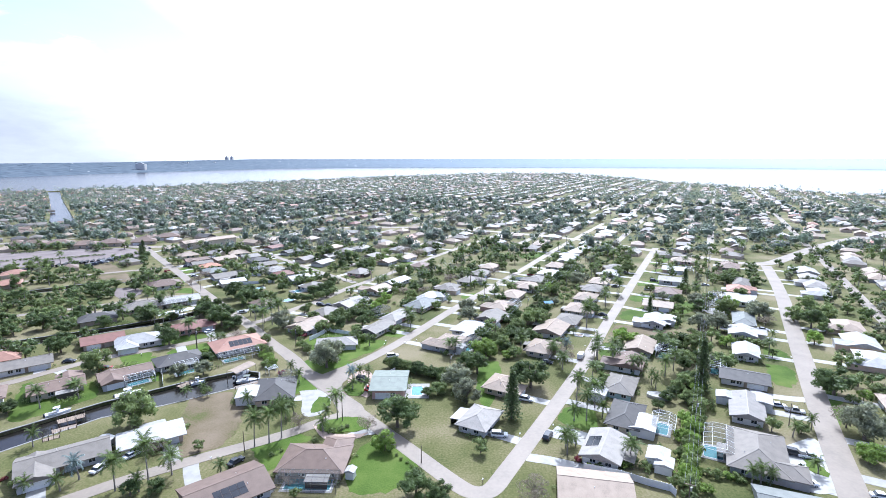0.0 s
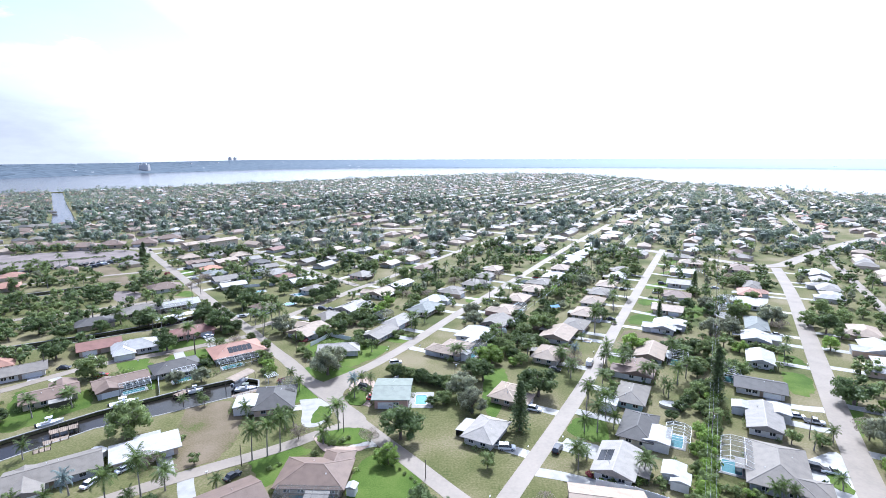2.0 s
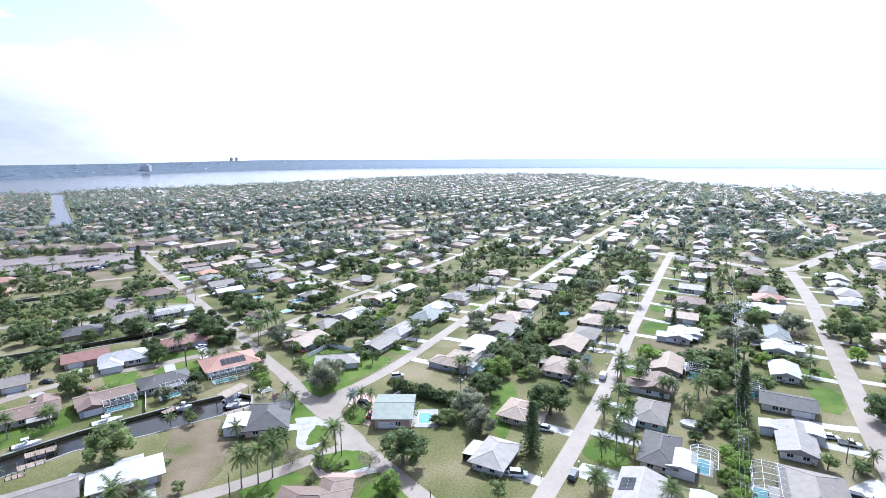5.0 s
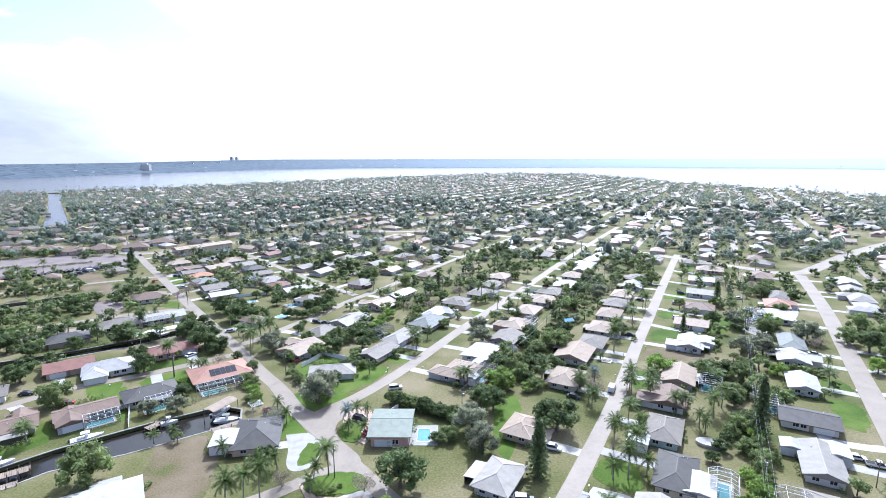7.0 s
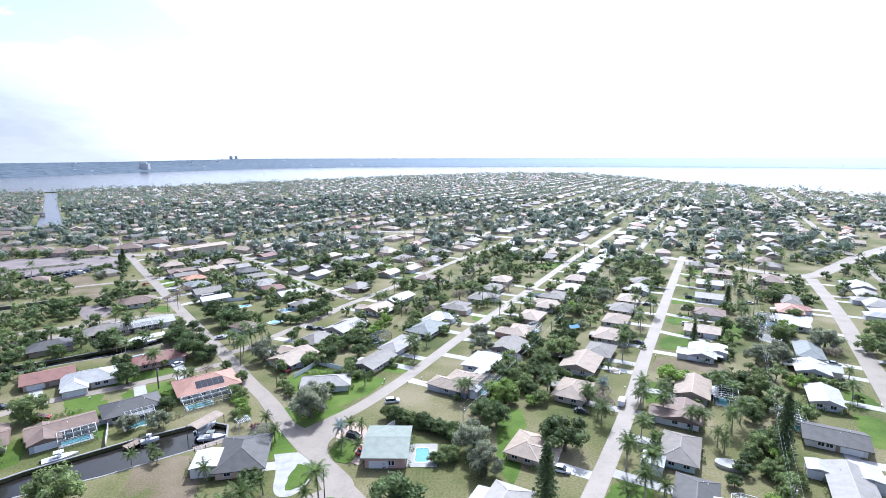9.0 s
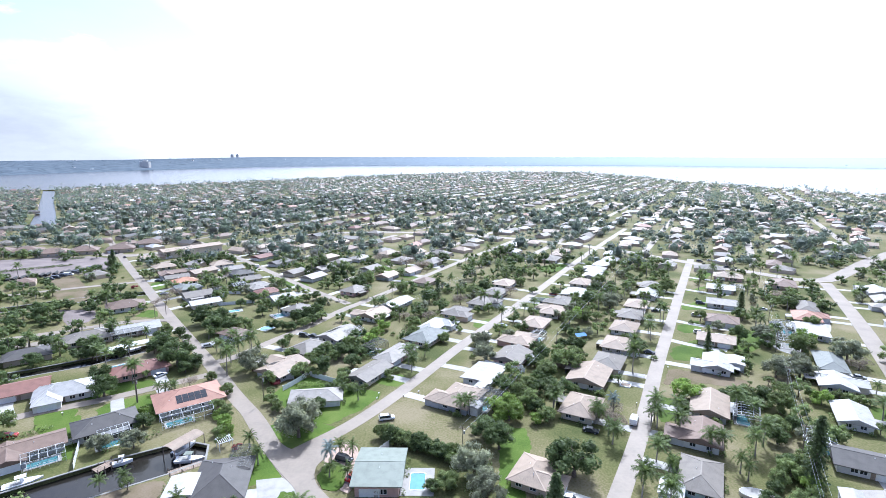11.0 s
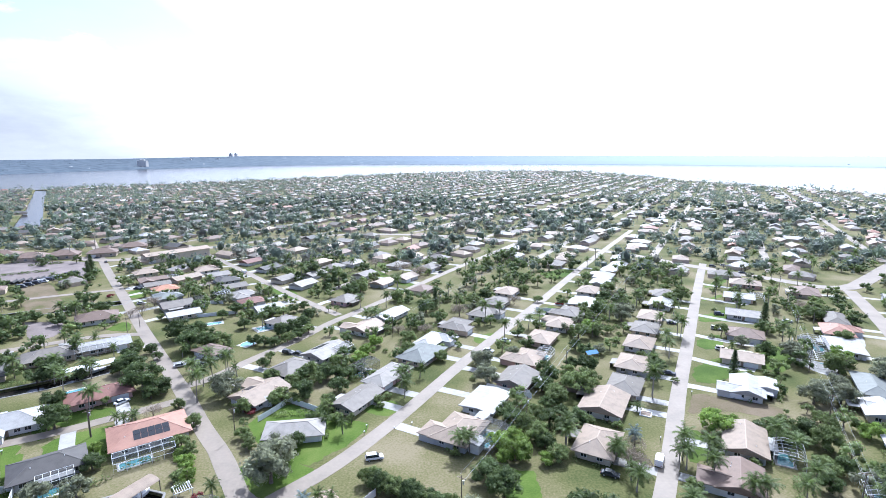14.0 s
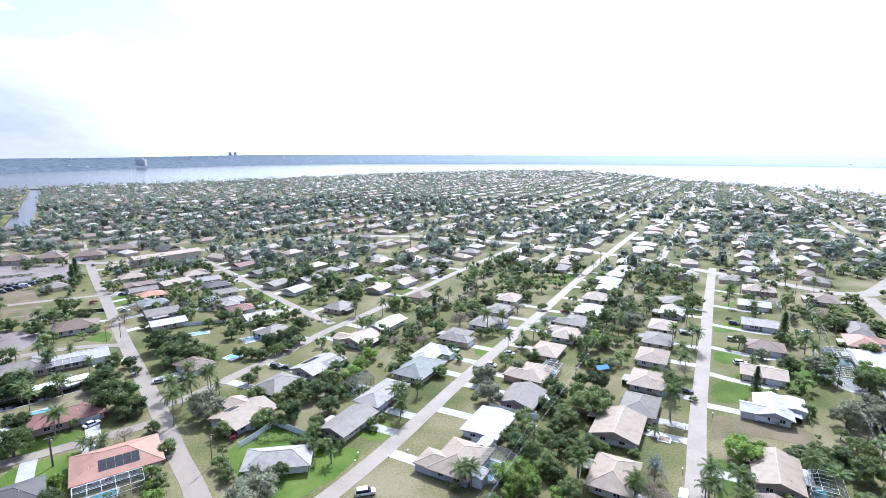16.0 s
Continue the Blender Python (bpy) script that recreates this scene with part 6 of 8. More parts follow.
tree("bush_bright", 37.1, 117.1, 1.0)
tree("bush", 38.9, 115.9, 1.4)
tree("bush_bright", 45.7, 116.7, 1.7)
tree("bush_bright", 46.3, 117.7, 1.7)
tree("bush", 48.2, 117.1, 1.9)
tree("bush", 50.6, 116.6, 1.8)
tree("bush", 58.5, 125.8, 1.1)
tree("dark", 84.3, 165.8, 3.4)
tree("oak", 77.6, 151.5, 3.1)
tree("bright", 71.1, 139.4, 2.7)
tree("bright", 65.7, 129.1, 2.6)
tree("oak", 61.7, 121.0, 2.2)
tree("small", 55.0, 109.0, 2.0)
tree("oak", 79.7, 146.8, 3.1)
tree("dark", 89.3, 177.9, 3.5)
tree("bush_bright", 63.0, 114.9, 1.7)
tree("bush", 64.7, 113.5, 1.7)
tree("bush", 66.6, 112.7, 1.7)
tree("bush_bright", 68.7, 112.2, 1.6)
tree("bush", 70.6, 111.8, 1.6)
tree("bush", 71.9, 111.1, 1.5)
tree("bush_bright", 61.1, 107.1, 2.0)
tree("small", 57.2, 105.2, 1.7)
tree("dark", 71.6, 152.1, 2.7)
tree("dark", 66.8, 147.1, 2.3)
tree("dark", 75.4, 156.6, 2.4)
tree("small", 93.8, 134.1, 2.6)
tree("oak", 101.3, 132.8, 2.4)
tree("grey", 116.8, 129.8, 7.5)
tree("bright", 109.5, 118.6, 4.0)
tree("dark", 128.7, 156.9, 7.5)
tree("bright", 134.8, 152.2, 2.7)
tree("bush", 130.7, 151.4, 2.2)
tree("oak", 141.2, 154.5, 3.7)
tree("bare", 116.5, 136.0, 4.9)
tree("oak", -127.5, 177.2, 6.0)
tree("dark", -153.2, 193.7, 6.0)
tree("dark", -182.2, 222.1, 5.8)
tree("dark", -168.4, 217.0, 4.7)
tree("dark", -114.5, 202.7, 5.4)
tree("dark", -90.3, 184.0, 3.4)
tree("grey", -94.8, 171.6, 3.5)
tree("grey", -86.5, 173.2, 3.7)
tree("dark", -103.1, 227.2, 7.0)
tree("dark", -95.9, 225.3, 4.4)
tree("bare", -89.7, 209.8, 3.2)
tree("small", -77.3, 155.7, 1.9)
tree("dark", -115.0, 241.4, 5.6)
tree("dark", -157.0, 226.1, 4.2)
tree("dark", -143.7, 232.9, 4.4)
tree("dark", -143.2, 239.9, 4.5)
tree("dark", -130.6, 235.4, 3.4)
tree("dark", -131.7, 165.9, 2.5)
tree("dark", -174.7, 233.5, 3.9)
tree("dark", -167.5, 247.6, 4.4)
tree("oak", -74.7, 204.6, 3.1)
tree("oak", -72.7, 193.6, 3.0)
tree("bright", -66.9, 184.7, 3.0)
tree("bright", -63.3, 179.4, 2.6)
tree("oak", -66.2, 180.0, 2.2)
tree("oak", -84.9, 215.6, 2.4)
tree("small", -63.3, 174.6, 2.0)
tree("bush_bloom", -58.4, 173.1, 1.4)
tree("bush", -57.7, 168.8, 1.2)
tree("bush", -53.9, 167.6, 1.4)
tree("grey", -73.2, 223.7, 6.5)
tree("grey", -43.4, 179.3, 7.5)
tree("oak", -63.7, 213.0, 3.3)
tree("oak", -57.8, 198.7, 2.4)
tree("oak", -54.0, 193.6, 2.4)
tree("dark", -48.0, 222.1, 4.8)
tree("oak", -53.8, 218.0, 4.0)
tree("oak", -62.0, 234.3, 3.6)
tree("dark", -43.9, 236.7, 4.4)
tree("dark", -37.3, 226.9, 4.2)
tree("dark", -36.0, 236.5, 3.7)
tree("dark", -41.2, 206.6, 2.5)
tree("oak", -38.1, 212.7, 3.3)
tree("oak", -33.7, 207.7, 2.6)
tree("bush", -27.1, 239.0, 2.2)
tree("bush", -20.8, 223.5, 1.8)
tree("bush", -22.3, 216.9, 1.6)
tree("small", -26.6, 227.4, 1.9)
tree("oak", -19.2, 178.6, 2.3)
tree("oak", -16.0, 176.4, 2.4)
tree("dark", -12.7, 175.4, 2.4)
tree("oak", -9.4, 174.3, 2.4)
tree("dark", -6.4, 173.0, 2.4)
tree("oak", -3.2, 170.4, 2.4)
tree("oak", -0.3, 167.5, 2.5)
tree("oak", -1.6, 157.6, 3.3)
tree("dark", -5.1, 156.1, 2.4)
tree("dark", 9.0, 180.7, 4.8)
tree("dark", 12.4, 174.0, 5.3)
tree("bright", 16.8, 189.3, 4.8)
tree("bright", 12.8, 194.5, 4.0)
tree("oak", 21.8, 203.6, 3.7)
tree("oak", 24.2, 198.0, 4.0)
tree("dark", 28.7, 206.2, 3.8)
tree("oak", 34.1, 220.9, 4.5)
tree("dark", 30.8, 229.3, 4.2)
tree("grey", 5.3, 160.9, 6.1)
tree("oak", 42.8, 226.0, 6.0)
tree("dark", 29.7, 162.4, 7.5)
tree("bare", 49.4, 194.5, 3.6)
tree("bare", 47.7, 184.9, 3.2)
tree("dark", 17.3, 210.2, 3.9)
tree("grey", 11.8, 246.8, 5.4)
tree("bush", 1.5, 191.6, 1.6)
tree("oak", 41.4, 237.8, 3.7)
tree("dark", 36.9, 206.4, 3.8)
tree("bush", 48.3, 205.3, 1.9)
tree("bush", 78.1, 236.3, 1.7)
tree("dark", 75.4, 244.4, 4.3)
tree("oak", 76.1, 249.6, 3.1)
tree("bright", 75.3, 204.0, 5.4)
tree("oak", 57.1, 177.1, 2.7)
tree("bush_bright", 56.3, 167.7, 2.0)
tree("oak", 56.1, 166.0, 2.5)
tree("oak", 100.8, 195.0, 4.9)
tree("dark", 99.4, 201.6, 4.1)
tree("oak", 95.8, 205.2, 3.6)
tree("grey", 115.8, 221.1, 5.6)
tree("grey", 124.4, 221.3, 5.6)
tree("oak", 140.7, 244.2, 5.8)
tree("grey", 152.2, 235.8, 6.7)
tree("bare", 150.0, 227.2, 4.6)
tree("dark", 167.9, 222.6, 6.8)
tree("oak", 167.5, 233.7, 5.7)
tree("bush", 125.9, 204.5, 2.5)
tree("bush", 128.0, 203.0, 2.5)
tree("bush", 130.1, 201.6, 2.5)
tree("bush", 131.8, 199.7, 2.4)
tree("small", 128.4, 188.2, 2.1)
tree("small", 121.4, 182.7, 2.0)
tree("oak", 82.4, 162.1, 3.7)
tree("oak", 78.2, 160.1, 2.9)
tree("oak", 87.0, 164.3, 3.3)
tree("oak", 92.4, 183.2, 4.1)
tree("dark", 97.8, 184.6, 3.4)
tree("dark", 95.9, 198.6, 3.0)
tree("bright", 117.3, 200.6, 3.7)
tree("bright", 155.0, 202.5, 4.1)
tree("oak", 184.2, 248.9, 6.4)
tree("oak", 182.6, 234.8, 6.0)
tree("bush", 76.4, 186.4, 2.3)
tree("mid_dark", -183.9, 319.4, 5.8)
tree("dark", -173.9, 313.1, 4.8)
tree("dark", -116.0, 275.3, 6.8)
tree("dark", -105.6, 263.2, 6.4)
tree("dark", -108.9, 277.8, 5.7)
tree("dark", -99.5, 268.1, 5.5)
tree("oak", -93.6, 267.6, 4.4)
tree("mid_dark", -188.4, 407.4, 5.6)
tree("mid_dark", -180.2, 406.2, 5.9)
tree("mid_dark", -171.1, 402.8, 5.5)
tree("mid_dark", -169.2, 414.3, 6.1)
tree("mid_dark", -158.6, 406.0, 5.5)
tree("bare", -152.9, 309.8, 4.5)
tree("bare", -155.8, 305.1, 3.1)
tree("dark", -110.0, 303.3, 3.3)
tree("bush_bloom", -188.8, 339.9, 2.1)
tree("dark", -187.2, 310.9, 4.0)
tree("dark", -182.0, 292.7, 3.5)
tree("dark", -197.4, 299.1, 3.8)
tree("dark", -107.1, 311.5, 4.0)
tree("bare", -154.8, 324.0, 4.2)
tree("small", -138.4, 301.0, 2.3)
tree("small", -192.1, 361.6, 3.5)
tree("bush", -223.9, 401.3, 2.9)
tree("mid", -212.3, 404.6, 4.1)
tree("mid_dark", -290.3, 419.2, 4.6)
tree("mid_dark", -290.7, 429.4, 4.4)
tree("mid_dark", -272.8, 429.5, 4.4)
tree("mid", -199.5, 367.7, 4.3)
tree("bush_bright", -153.7, 262.9, 2.3)
tree("dark", -119.3, 260.0, 3.2)
tree("oak", -126.3, 262.5, 3.2)
tree("dark", -113.3, 253.4, 2.6)
tree("mid_dark", -66.5, 363.7, 7.5)
tree("mid_dark", -91.0, 392.9, 7.4)
tree("dark", -55.4, 343.0, 6.0)
tree("mid_dark", -74.9, 364.6, 7.4)
tree("oak", -51.7, 352.2, 5.6)
tree("dark", -12.1, 314.1, 5.9)
tree("oak", -28.3, 335.6, 4.9)
tree("dark", -73.6, 280.5, 4.6)
tree("dark", -69.8, 283.2, 4.9)
tree("dark", -66.6, 288.3, 4.8)
tree("dark", -68.3, 303.9, 3.9)
tree("dark", -82.2, 269.9, 3.3)
tree("dark", -77.1, 268.3, 3.3)
tree("dark", -72.9, 268.7, 3.1)
tree("oak", -68.7, 272.8, 3.4)
tree("dark", -65.5, 277.0, 3.4)
tree("oak", -62.9, 283.7, 3.3)
tree("bright", -32.9, 259.5, 3.8)
tree("bright", -31.2, 269.0, 3.9)
tree("oak", -17.2, 272.4, 3.8)
tree("bare", -22.9, 284.0, 3.3)
tree("oak", -27.9, 286.3, 2.9)
tree("bare", -11.1, 283.8, 4.0)
tree("bush", -42.4, 265.1, 2.5)
tree("bright", -34.6, 252.3, 3.6)
tree("bush", -51.2, 294.4, 1.7)
tree("small", -68.7, 251.9, 2.6)
tree("dark", -78.4, 313.7, 3.2)
tree("dark", -74.3, 318.0, 3.3)
tree("dark", -87.4, 307.9, 4.7)
tree("oak", -97.7, 304.9, 3.4)
tree("dark", -93.7, 289.4, 3.6)
tree("oak", -81.9, 308.3, 3.7)
tree("mid", -47.3, 373.9, 4.7)
tree("mid", -36.2, 378.2, 3.4)
tree("bare", -20.0, 390.9, 6.0)
tree("bare", -31.6, 401.9, 7.3)
tree("bare", -51.9, 416.3, 5.7)
tree("mid_dark", -6.4, 416.5, 5.7)
tree("mid_dark", -56.9, 400.5, 5.4)
tree("bush", -8.5, 354.8, 3.1)
tree("small", -61.3, 315.3, 1.9)
tree("small", -57.3, 315.3, 1.9)
tree("mid_dark", 44.7, 403.6, 7.5)
tree("mid_dark", 83.9, 416.5, 7.5)
tree("mid_dark", 67.7, 409.7, 6.7)
tree("mid", 27.6, 416.7, 5.7)
tree("mid", 53.0, 368.3, 4.6)
tree("mid", 70.9, 390.2, 4.2)
tree("mid", 63.1, 377.8, 3.7)
tree("bare", 4.6, 309.1, 5.2)
tree("oak", 12.1, 328.3, 4.8)
tree("dark", 18.4, 337.9, 5.0)
tree("bare", 33.7, 328.3, 4.3)
tree("mid_dark", 28.0, 378.6, 3.4)
tree("mid_dark", 37.9, 443.4, 6.1)
tree("grey", 81.7, 302.8, 6.3)
tree("dark", 72.9, 310.9, 4.7)
tree("dark", 84.0, 338.0, 4.4)
tree("bright", 62.4, 288.0, 4.8)
tree("oak", 55.6, 279.9, 4.8)
tree("oak", 64.0, 281.5, 4.2)
tree("dark", 50.8, 265.6, 3.2)
tree("dark", 53.5, 260.3, 3.7)
tree("grey", 59.1, 261.6, 3.1)
tree("oak", 70.1, 285.8, 2.8)
tree("oak", 90.6, 354.1, 5.3)
tree("oak", 66.6, 302.5, 3.3)
tree("oak", 66.3, 309.4, 3.4)
tree("mid", 112.0, 399.0, 6.1)
tree("mid_dark", 117.4, 384.8, 5.8)
tree("mid", 135.3, 413.2, 6.7)
tree("mid", 132.0, 387.2, 5.2)
tree("mid", 145.6, 402.9, 7.2)
tree("mid", 138.1, 374.0, 5.0)
tree("oak", 125.5, 338.2, 5.8)
tree("oak", 117.0, 333.3, 4.3)
tree("mid", 122.8, 353.3, 4.6)
tree("bush", 70.1, 275.3, 2.0)
tree("small", 73.4, 255.1, 2.4)
tree("grey", 24.3, 257.5, 3.5)
tree("grey", 11.4, 252.0, 4.0)
tree("oak", 42.3, 351.1, 4.0)
tree("small", 59.0, 325.3, 3.1)
tree("small", 65.5, 345.7, 3.0)
tree("mid_dark", 44.2, 445.0, 7.5)
tree("oak", 46.9, 333.9, 2.9)
tree("bright", 81.6, 206.8, 3.3)
tree("dark", 87.8, 203.7, 3.1)
tree("dark", 92.5, 202.2, 3.3)
tree("dark", 90.8, 197.9, 3.5)
tree("oak", 109.1, 204.2, 2.9)
tree("dark", 92.0, 205.6, 2.7)
tree("grey", 120.7, 226.1, 4.2)
tree("grey", 129.3, 230.6, 4.8)
tree("small", 113.9, 235.0, 2.0)
tree("oak", 109.5, 209.3, 3.0)
tree("dark", 123.3, 258.5, 4.7)
tree("bush", 114.1, 243.9, 1.7)
tree("bush", 116.0, 242.4, 1.3)
tree("bush", 94.8, 235.6, 1.3)
tree("bush", 102.7, 224.0, 1.5)
tree("bush", 108.9, 244.4, 1.3)
tree("grey", 131.8, 256.4, 6.1)
tree("oak", 177.3, 309.9, 5.5)
tree("bare", 178.5, 318.6, 5.4)
tree("dark", 175.5, 305.6, 4.6)
tree("mid_dark", 193.6, 313.9, 4.0)
tree("dark", 187.7, 298.7, 3.7)
tree("bush", 102.3, 241.4, 1.9)
tree("grey", 121.3, 271.9, 3.7)
tree("small", 118.2, 282.4, 3.5)
tree("oak", 171.3, 315.7, 3.2)
tree("bush", 113.2, 280.8, 1.6)
tree("bush", 134.3, 320.4, 1.4)
tree("mid", 171.7, 330.1, 2.8)
tree("mid", 178.7, 336.5, 2.3)
tree("mid", 211.4, 347.7, 3.9)
tree("mid", 184.0, 353.7, 3.7)
tree("bright", 147.8, 253.7, 5.0)
tree("oak", 166.3, 275.6, 4.4)
tree("small", 145.6, 285.4, 2.3)
tree("small", 102.5, 214.1, 1.1)
tree("small", 109.3, 214.9, 2.1)
tree("dark", 35.0, 236.5, 4.2)
tree("oak", 34.4, 225.6, 3.6)
tree("dark", 30.1, 216.8, 2.9)
tree("dark", 33.3, 212.0, 3.1)
tree("oak", 46.1, 230.6, 5.2)
tree("dark", 18.3, 206.6, 3.9)
tree("bright", 17.4, 194.9, 4.1)
tree("dark", 25.7, 195.4, 3.4)
tree("bright", 13.9, 188.8, 2.6)
tree("bare", 45.5, 188.2, 3.9)
tree("dark", 50.4, 245.9, 4.2)
tree("dark", 44.9, 246.7, 3.3)
tree("oak", 32.7, 204.3, 2.2)
tree("oak", 27.7, 189.2, 3.3)
tree("grey", 13.0, 234.8, 5.1)
tree("oak", 25.9, 211.7, 3.1)
tree("oak", 40.5, 207.0, 2.3)
tree("bright", 24.8, 187.9, 2.6)
tree("bush", 17.5, 229.1, 1.2)
tree("bush", 7.8, 237.4, 1.3)
tree("bush", 52.8, 224.8, 1.0)
tree("bush", 56.6, 218.6, 1.3)
tree("oak", -3.7, 253.9, 3.1)
tree("bush", -2.8, 264.3, 2.5)
tree("oak", -17.1, 262.3, 3.5)
tree("dark", -69.6, 246.3, 2.9)
tree("dark", -61.9, 234.4, 3.3)
tree("oak", -54.5, 232.8, 3.2)
tree("dark", -52.4, 236.8, 3.3)
tree("oak", -50.1, 241.0, 3.4)
tree("dark", -44.9, 241.3, 3.4)
tree("dark", -40.0, 236.7, 3.7)
tree("oak", -45.6, 233.5, 3.2)
tree("dark", -33.6, 241.7, 3.2)
tree("oak", -39.0, 218.5, 2.8)
tree("dark", -37.2, 216.8, 2.6)
tree("small", -22.8, 219.3, 2.2)
tree("bush", -22.8, 220.0, 1.7)
tree("dark", -15.4, 236.6, 2.4)
tree("dark", -41.7, 194.2, 3.1)
tree("grey", -44.5, 187.4, 5.8)
tree("bush_bloom", -61.0, 211.9, 2.0)
tree("small", -48.0, 218.0, 2.0)
tree("small", -29.3, 207.4, 1.7)
tree("bright", -70.6, 189.4, 2.2)
tree("oak", -68.4, 189.9, 2.7)
tree("dark", -119.8, 245.2, 4.5)
tree("dark", -103.0, 232.3, 3.6)
tree("dark", -97.4, 221.9, 3.4)
tree("small", -108.8, 217.0, 1.7)
tree("dark", -140.0, 234.2, 4.6)
tree("dark", -124.4, 215.7, 4.0)
tree("dark", -118.6, 210.0, 3.4)
tree("dark", -122.1, 211.2, 2.4)
tree("small", -55.8, 196.2, 2.1)
tree("small", -59.8, 203.7, 1.9)
tree("bright", -94.9, 191.0, 2.4)
tree("dark", -150.9, 245.6, 3.6)
tree("dark", -119.2, 239.9, 3.8)
tree("dark", -123.2, 253.1, 4.1)
tree("palm", -77.1, 107.9, 2.8, 8.7)
tree("palm", -71.2, 111.3, 2.8, 11.0)
tree("palm", -67.0, 114.0, 2.8, 6.3)
tree("palm", -126.0, 148.0, 2.8, 7.0)
tree("palm", -118.4, 154.4, 2.8, 6.3)
tree("palm_short", -111.1, 126.4, 2.3, 4.7)
tree("palm", -51.1, 126.5, 2.8, 9.6)
tree("palm", -47.7, 128.2, 2.8, 10.0)
tree("palm", -45.1, 130.8, 2.8, 10.7)
tree("palm_short", -34.8, 139.1, 2.3, 4.6)
tree("palm_short", -34.3, 133.8, 2.3, 5.0)
tree("palm", -31.6, 141.1, 2.8, 9.1)
tree("palm", 32.7, 122.6, 2.8, 6.7)
tree("palm_short", 38.9, 140.2, 2.3, 5.2)
tree("palm", 42.6, 140.2, 2.8, 9.1)
tree("palm", 43.1, 153.5, 2.8, 8.8)
tree("palm", 47.4, 148.2, 2.8, 8.9)
tree("palm_short", 47.8, 141.9, 2.3, 5.6)
tree("palm", 47.9, 119.4, 2.8, 5.8)
tree("palm_short", 76.0, 110.2, 2.3, 5.2)
tree("palm_short", 73.9, 110.2, 2.3, 4.9)
tree("palm_short", 78.0, 109.8, 2.3, 4.3)
tree("palm_short", 92.7, 114.2, 2.3, 3.8)
tree("palm_short", 97.7, 131.0, 2.3, 4.4)
tree("palm_short", 105.7, 134.9, 2.3, 4.5)
tree("palm_short", -90.1, 107.9, 2.3, 4.4)
tree("palm_short", -97.4, 107.9, 2.3, 3.6)
tree("palm_short", -45.3, 143.5, 2.3, 4.7)
tree("palm_short", -47.3, 141.8, 2.3, 4.3)
tree("palm_short", -71.3, 107.5, 2.3, 4.7)
tree("palm_short", -54.9, 114.0, 2.3, 3.8)
tree("palm_short", -65.0, 154.5, 2.3, 2.4)
tree("palm_short", -61.0, 148.8, 2.3, 4.8)
tree("palm_short", 33.2, 126.6, 2.3, 3.5)
tree("palm_short", 35.9, 126.6, 2.3, 3.0)
tree("palm_short", 51.4, 156.7, 2.3, 5.0)
tree("palm", -111.9, 215.2, 2.8, 6.9)
tree("palm", -127.0, 236.4, 2.8, 6.1)
tree("palm", -90.4, 235.6, 2.8, 7.1)
tree("palm", -80.1, 229.0, 2.8, 10.9)
tree("palm", -81.1, 243.0, 2.8, 7.6)
tree("palm_short", -55.0, 173.5, 2.3, 4.6)
tree("palm_short", -50.1, 166.3, 2.3, 4.8)
tree("palm_short", -26.5, 170.1, 2.3, 4.3)
tree("palm_short", -30.1, 171.1, 2.3, 4.2)
tree("palm_short", -30.5, 161.2, 2.3, 3.3)
tree("palm_short", -25.6, 159.2, 2.3, 4.0)
tree("palm_short", -30.6, 201.4, 2.3, 4.7)
tree("palm", -14.9, 223.8, 2.8, 6.8)
tree("palm", 31.7, 197.6, 2.8, 7.8)
tree("palm", 42.0, 187.8, 2.8, 6.5)
tree("palm_short", 44.1, 181.5, 2.3, 4.9)
tree("palm", 43.8, 176.9, 2.8, 6.2)
tree("palm", 59.4, 185.7, 2.8, 6.6)
tree("palm", 66.3, 189.2, 2.8, 7.5)
tree("palm", 63.9, 181.1, 2.8, 7.3)
tree("palm", 60.3, 189.9, 2.8, 8.2)
tree("palm", 84.5, 176.4, 2.8, 7.7)
tree("palm", 79.1, 171.0, 2.8, 7.5)
tree("palm", 87.2, 194.8, 2.8, 7.7)
tree("palm", 71.4, 172.5, 2.8, 6.6)
tree("palm", 68.3, 172.2, 2.8, 6.7)
tree("palm", 128.8, 191.0, 2.8, 6.2)
tree("palm_short", 140.6, 207.8, 2.3, 4.4)
tree("palm", -171.1, 241.4, 2.8, 7.3)
tree("palm", -144.0, 241.8, 2.8, 6.3)
tree("palm_short", -94.7, 203.9, 2.3, 4.3)
tree("palm_short", -92.7, 206.5, 2.3, 3.3)
tree("palm_short", -122.1, 157.7, 2.3, 4.5)
tree("palm_short", -83.7, 155.4, 2.3, 3.4)
tree("palm_short", -79.0, 158.4, 2.3, 3.4)
tree("palm", 72.1, 239.9, 2.8, 8.8)
tree("palm", 66.6, 226.4, 2.8, 10.3)
tree("palm", 52.6, 168.9, 2.8, 6.0)
tree("palm_short", 52.9, 162.5, 2.3, 5.4)
tree("palm_short", 45.8, 160.8, 2.3, 5.4)
tree("palm_short", 71.6, 164.3, 2.3, 5.5)
tree("palm_short", 71.8, 161.2, 2.3, 5.4)
tree("palm_short", -165.0, 263.2, 2.3, 5.1)
tree("palm_short", -162.0, 270.3, 2.3, 5.0)
tree("palm_short", -157.3, 271.5, 2.3, 4.5)
tree("palm_short", -146.5, 267.3, 2.3, 5.1)
tree("palm_short", -131.7, 255.9, 2.3, 5.4)
tree("palm", -86.5, 292.3, 2.8, 6.9)
tree("palm", -34.9, 297.7, 2.8, 6.8)
tree("palm", -35.3, 303.6, 2.8, 6.3)
tree("palm", -39.6, 298.3, 2.8, 6.3)
tree("palm", -33.1, 322.4, 2.8, 8.2)
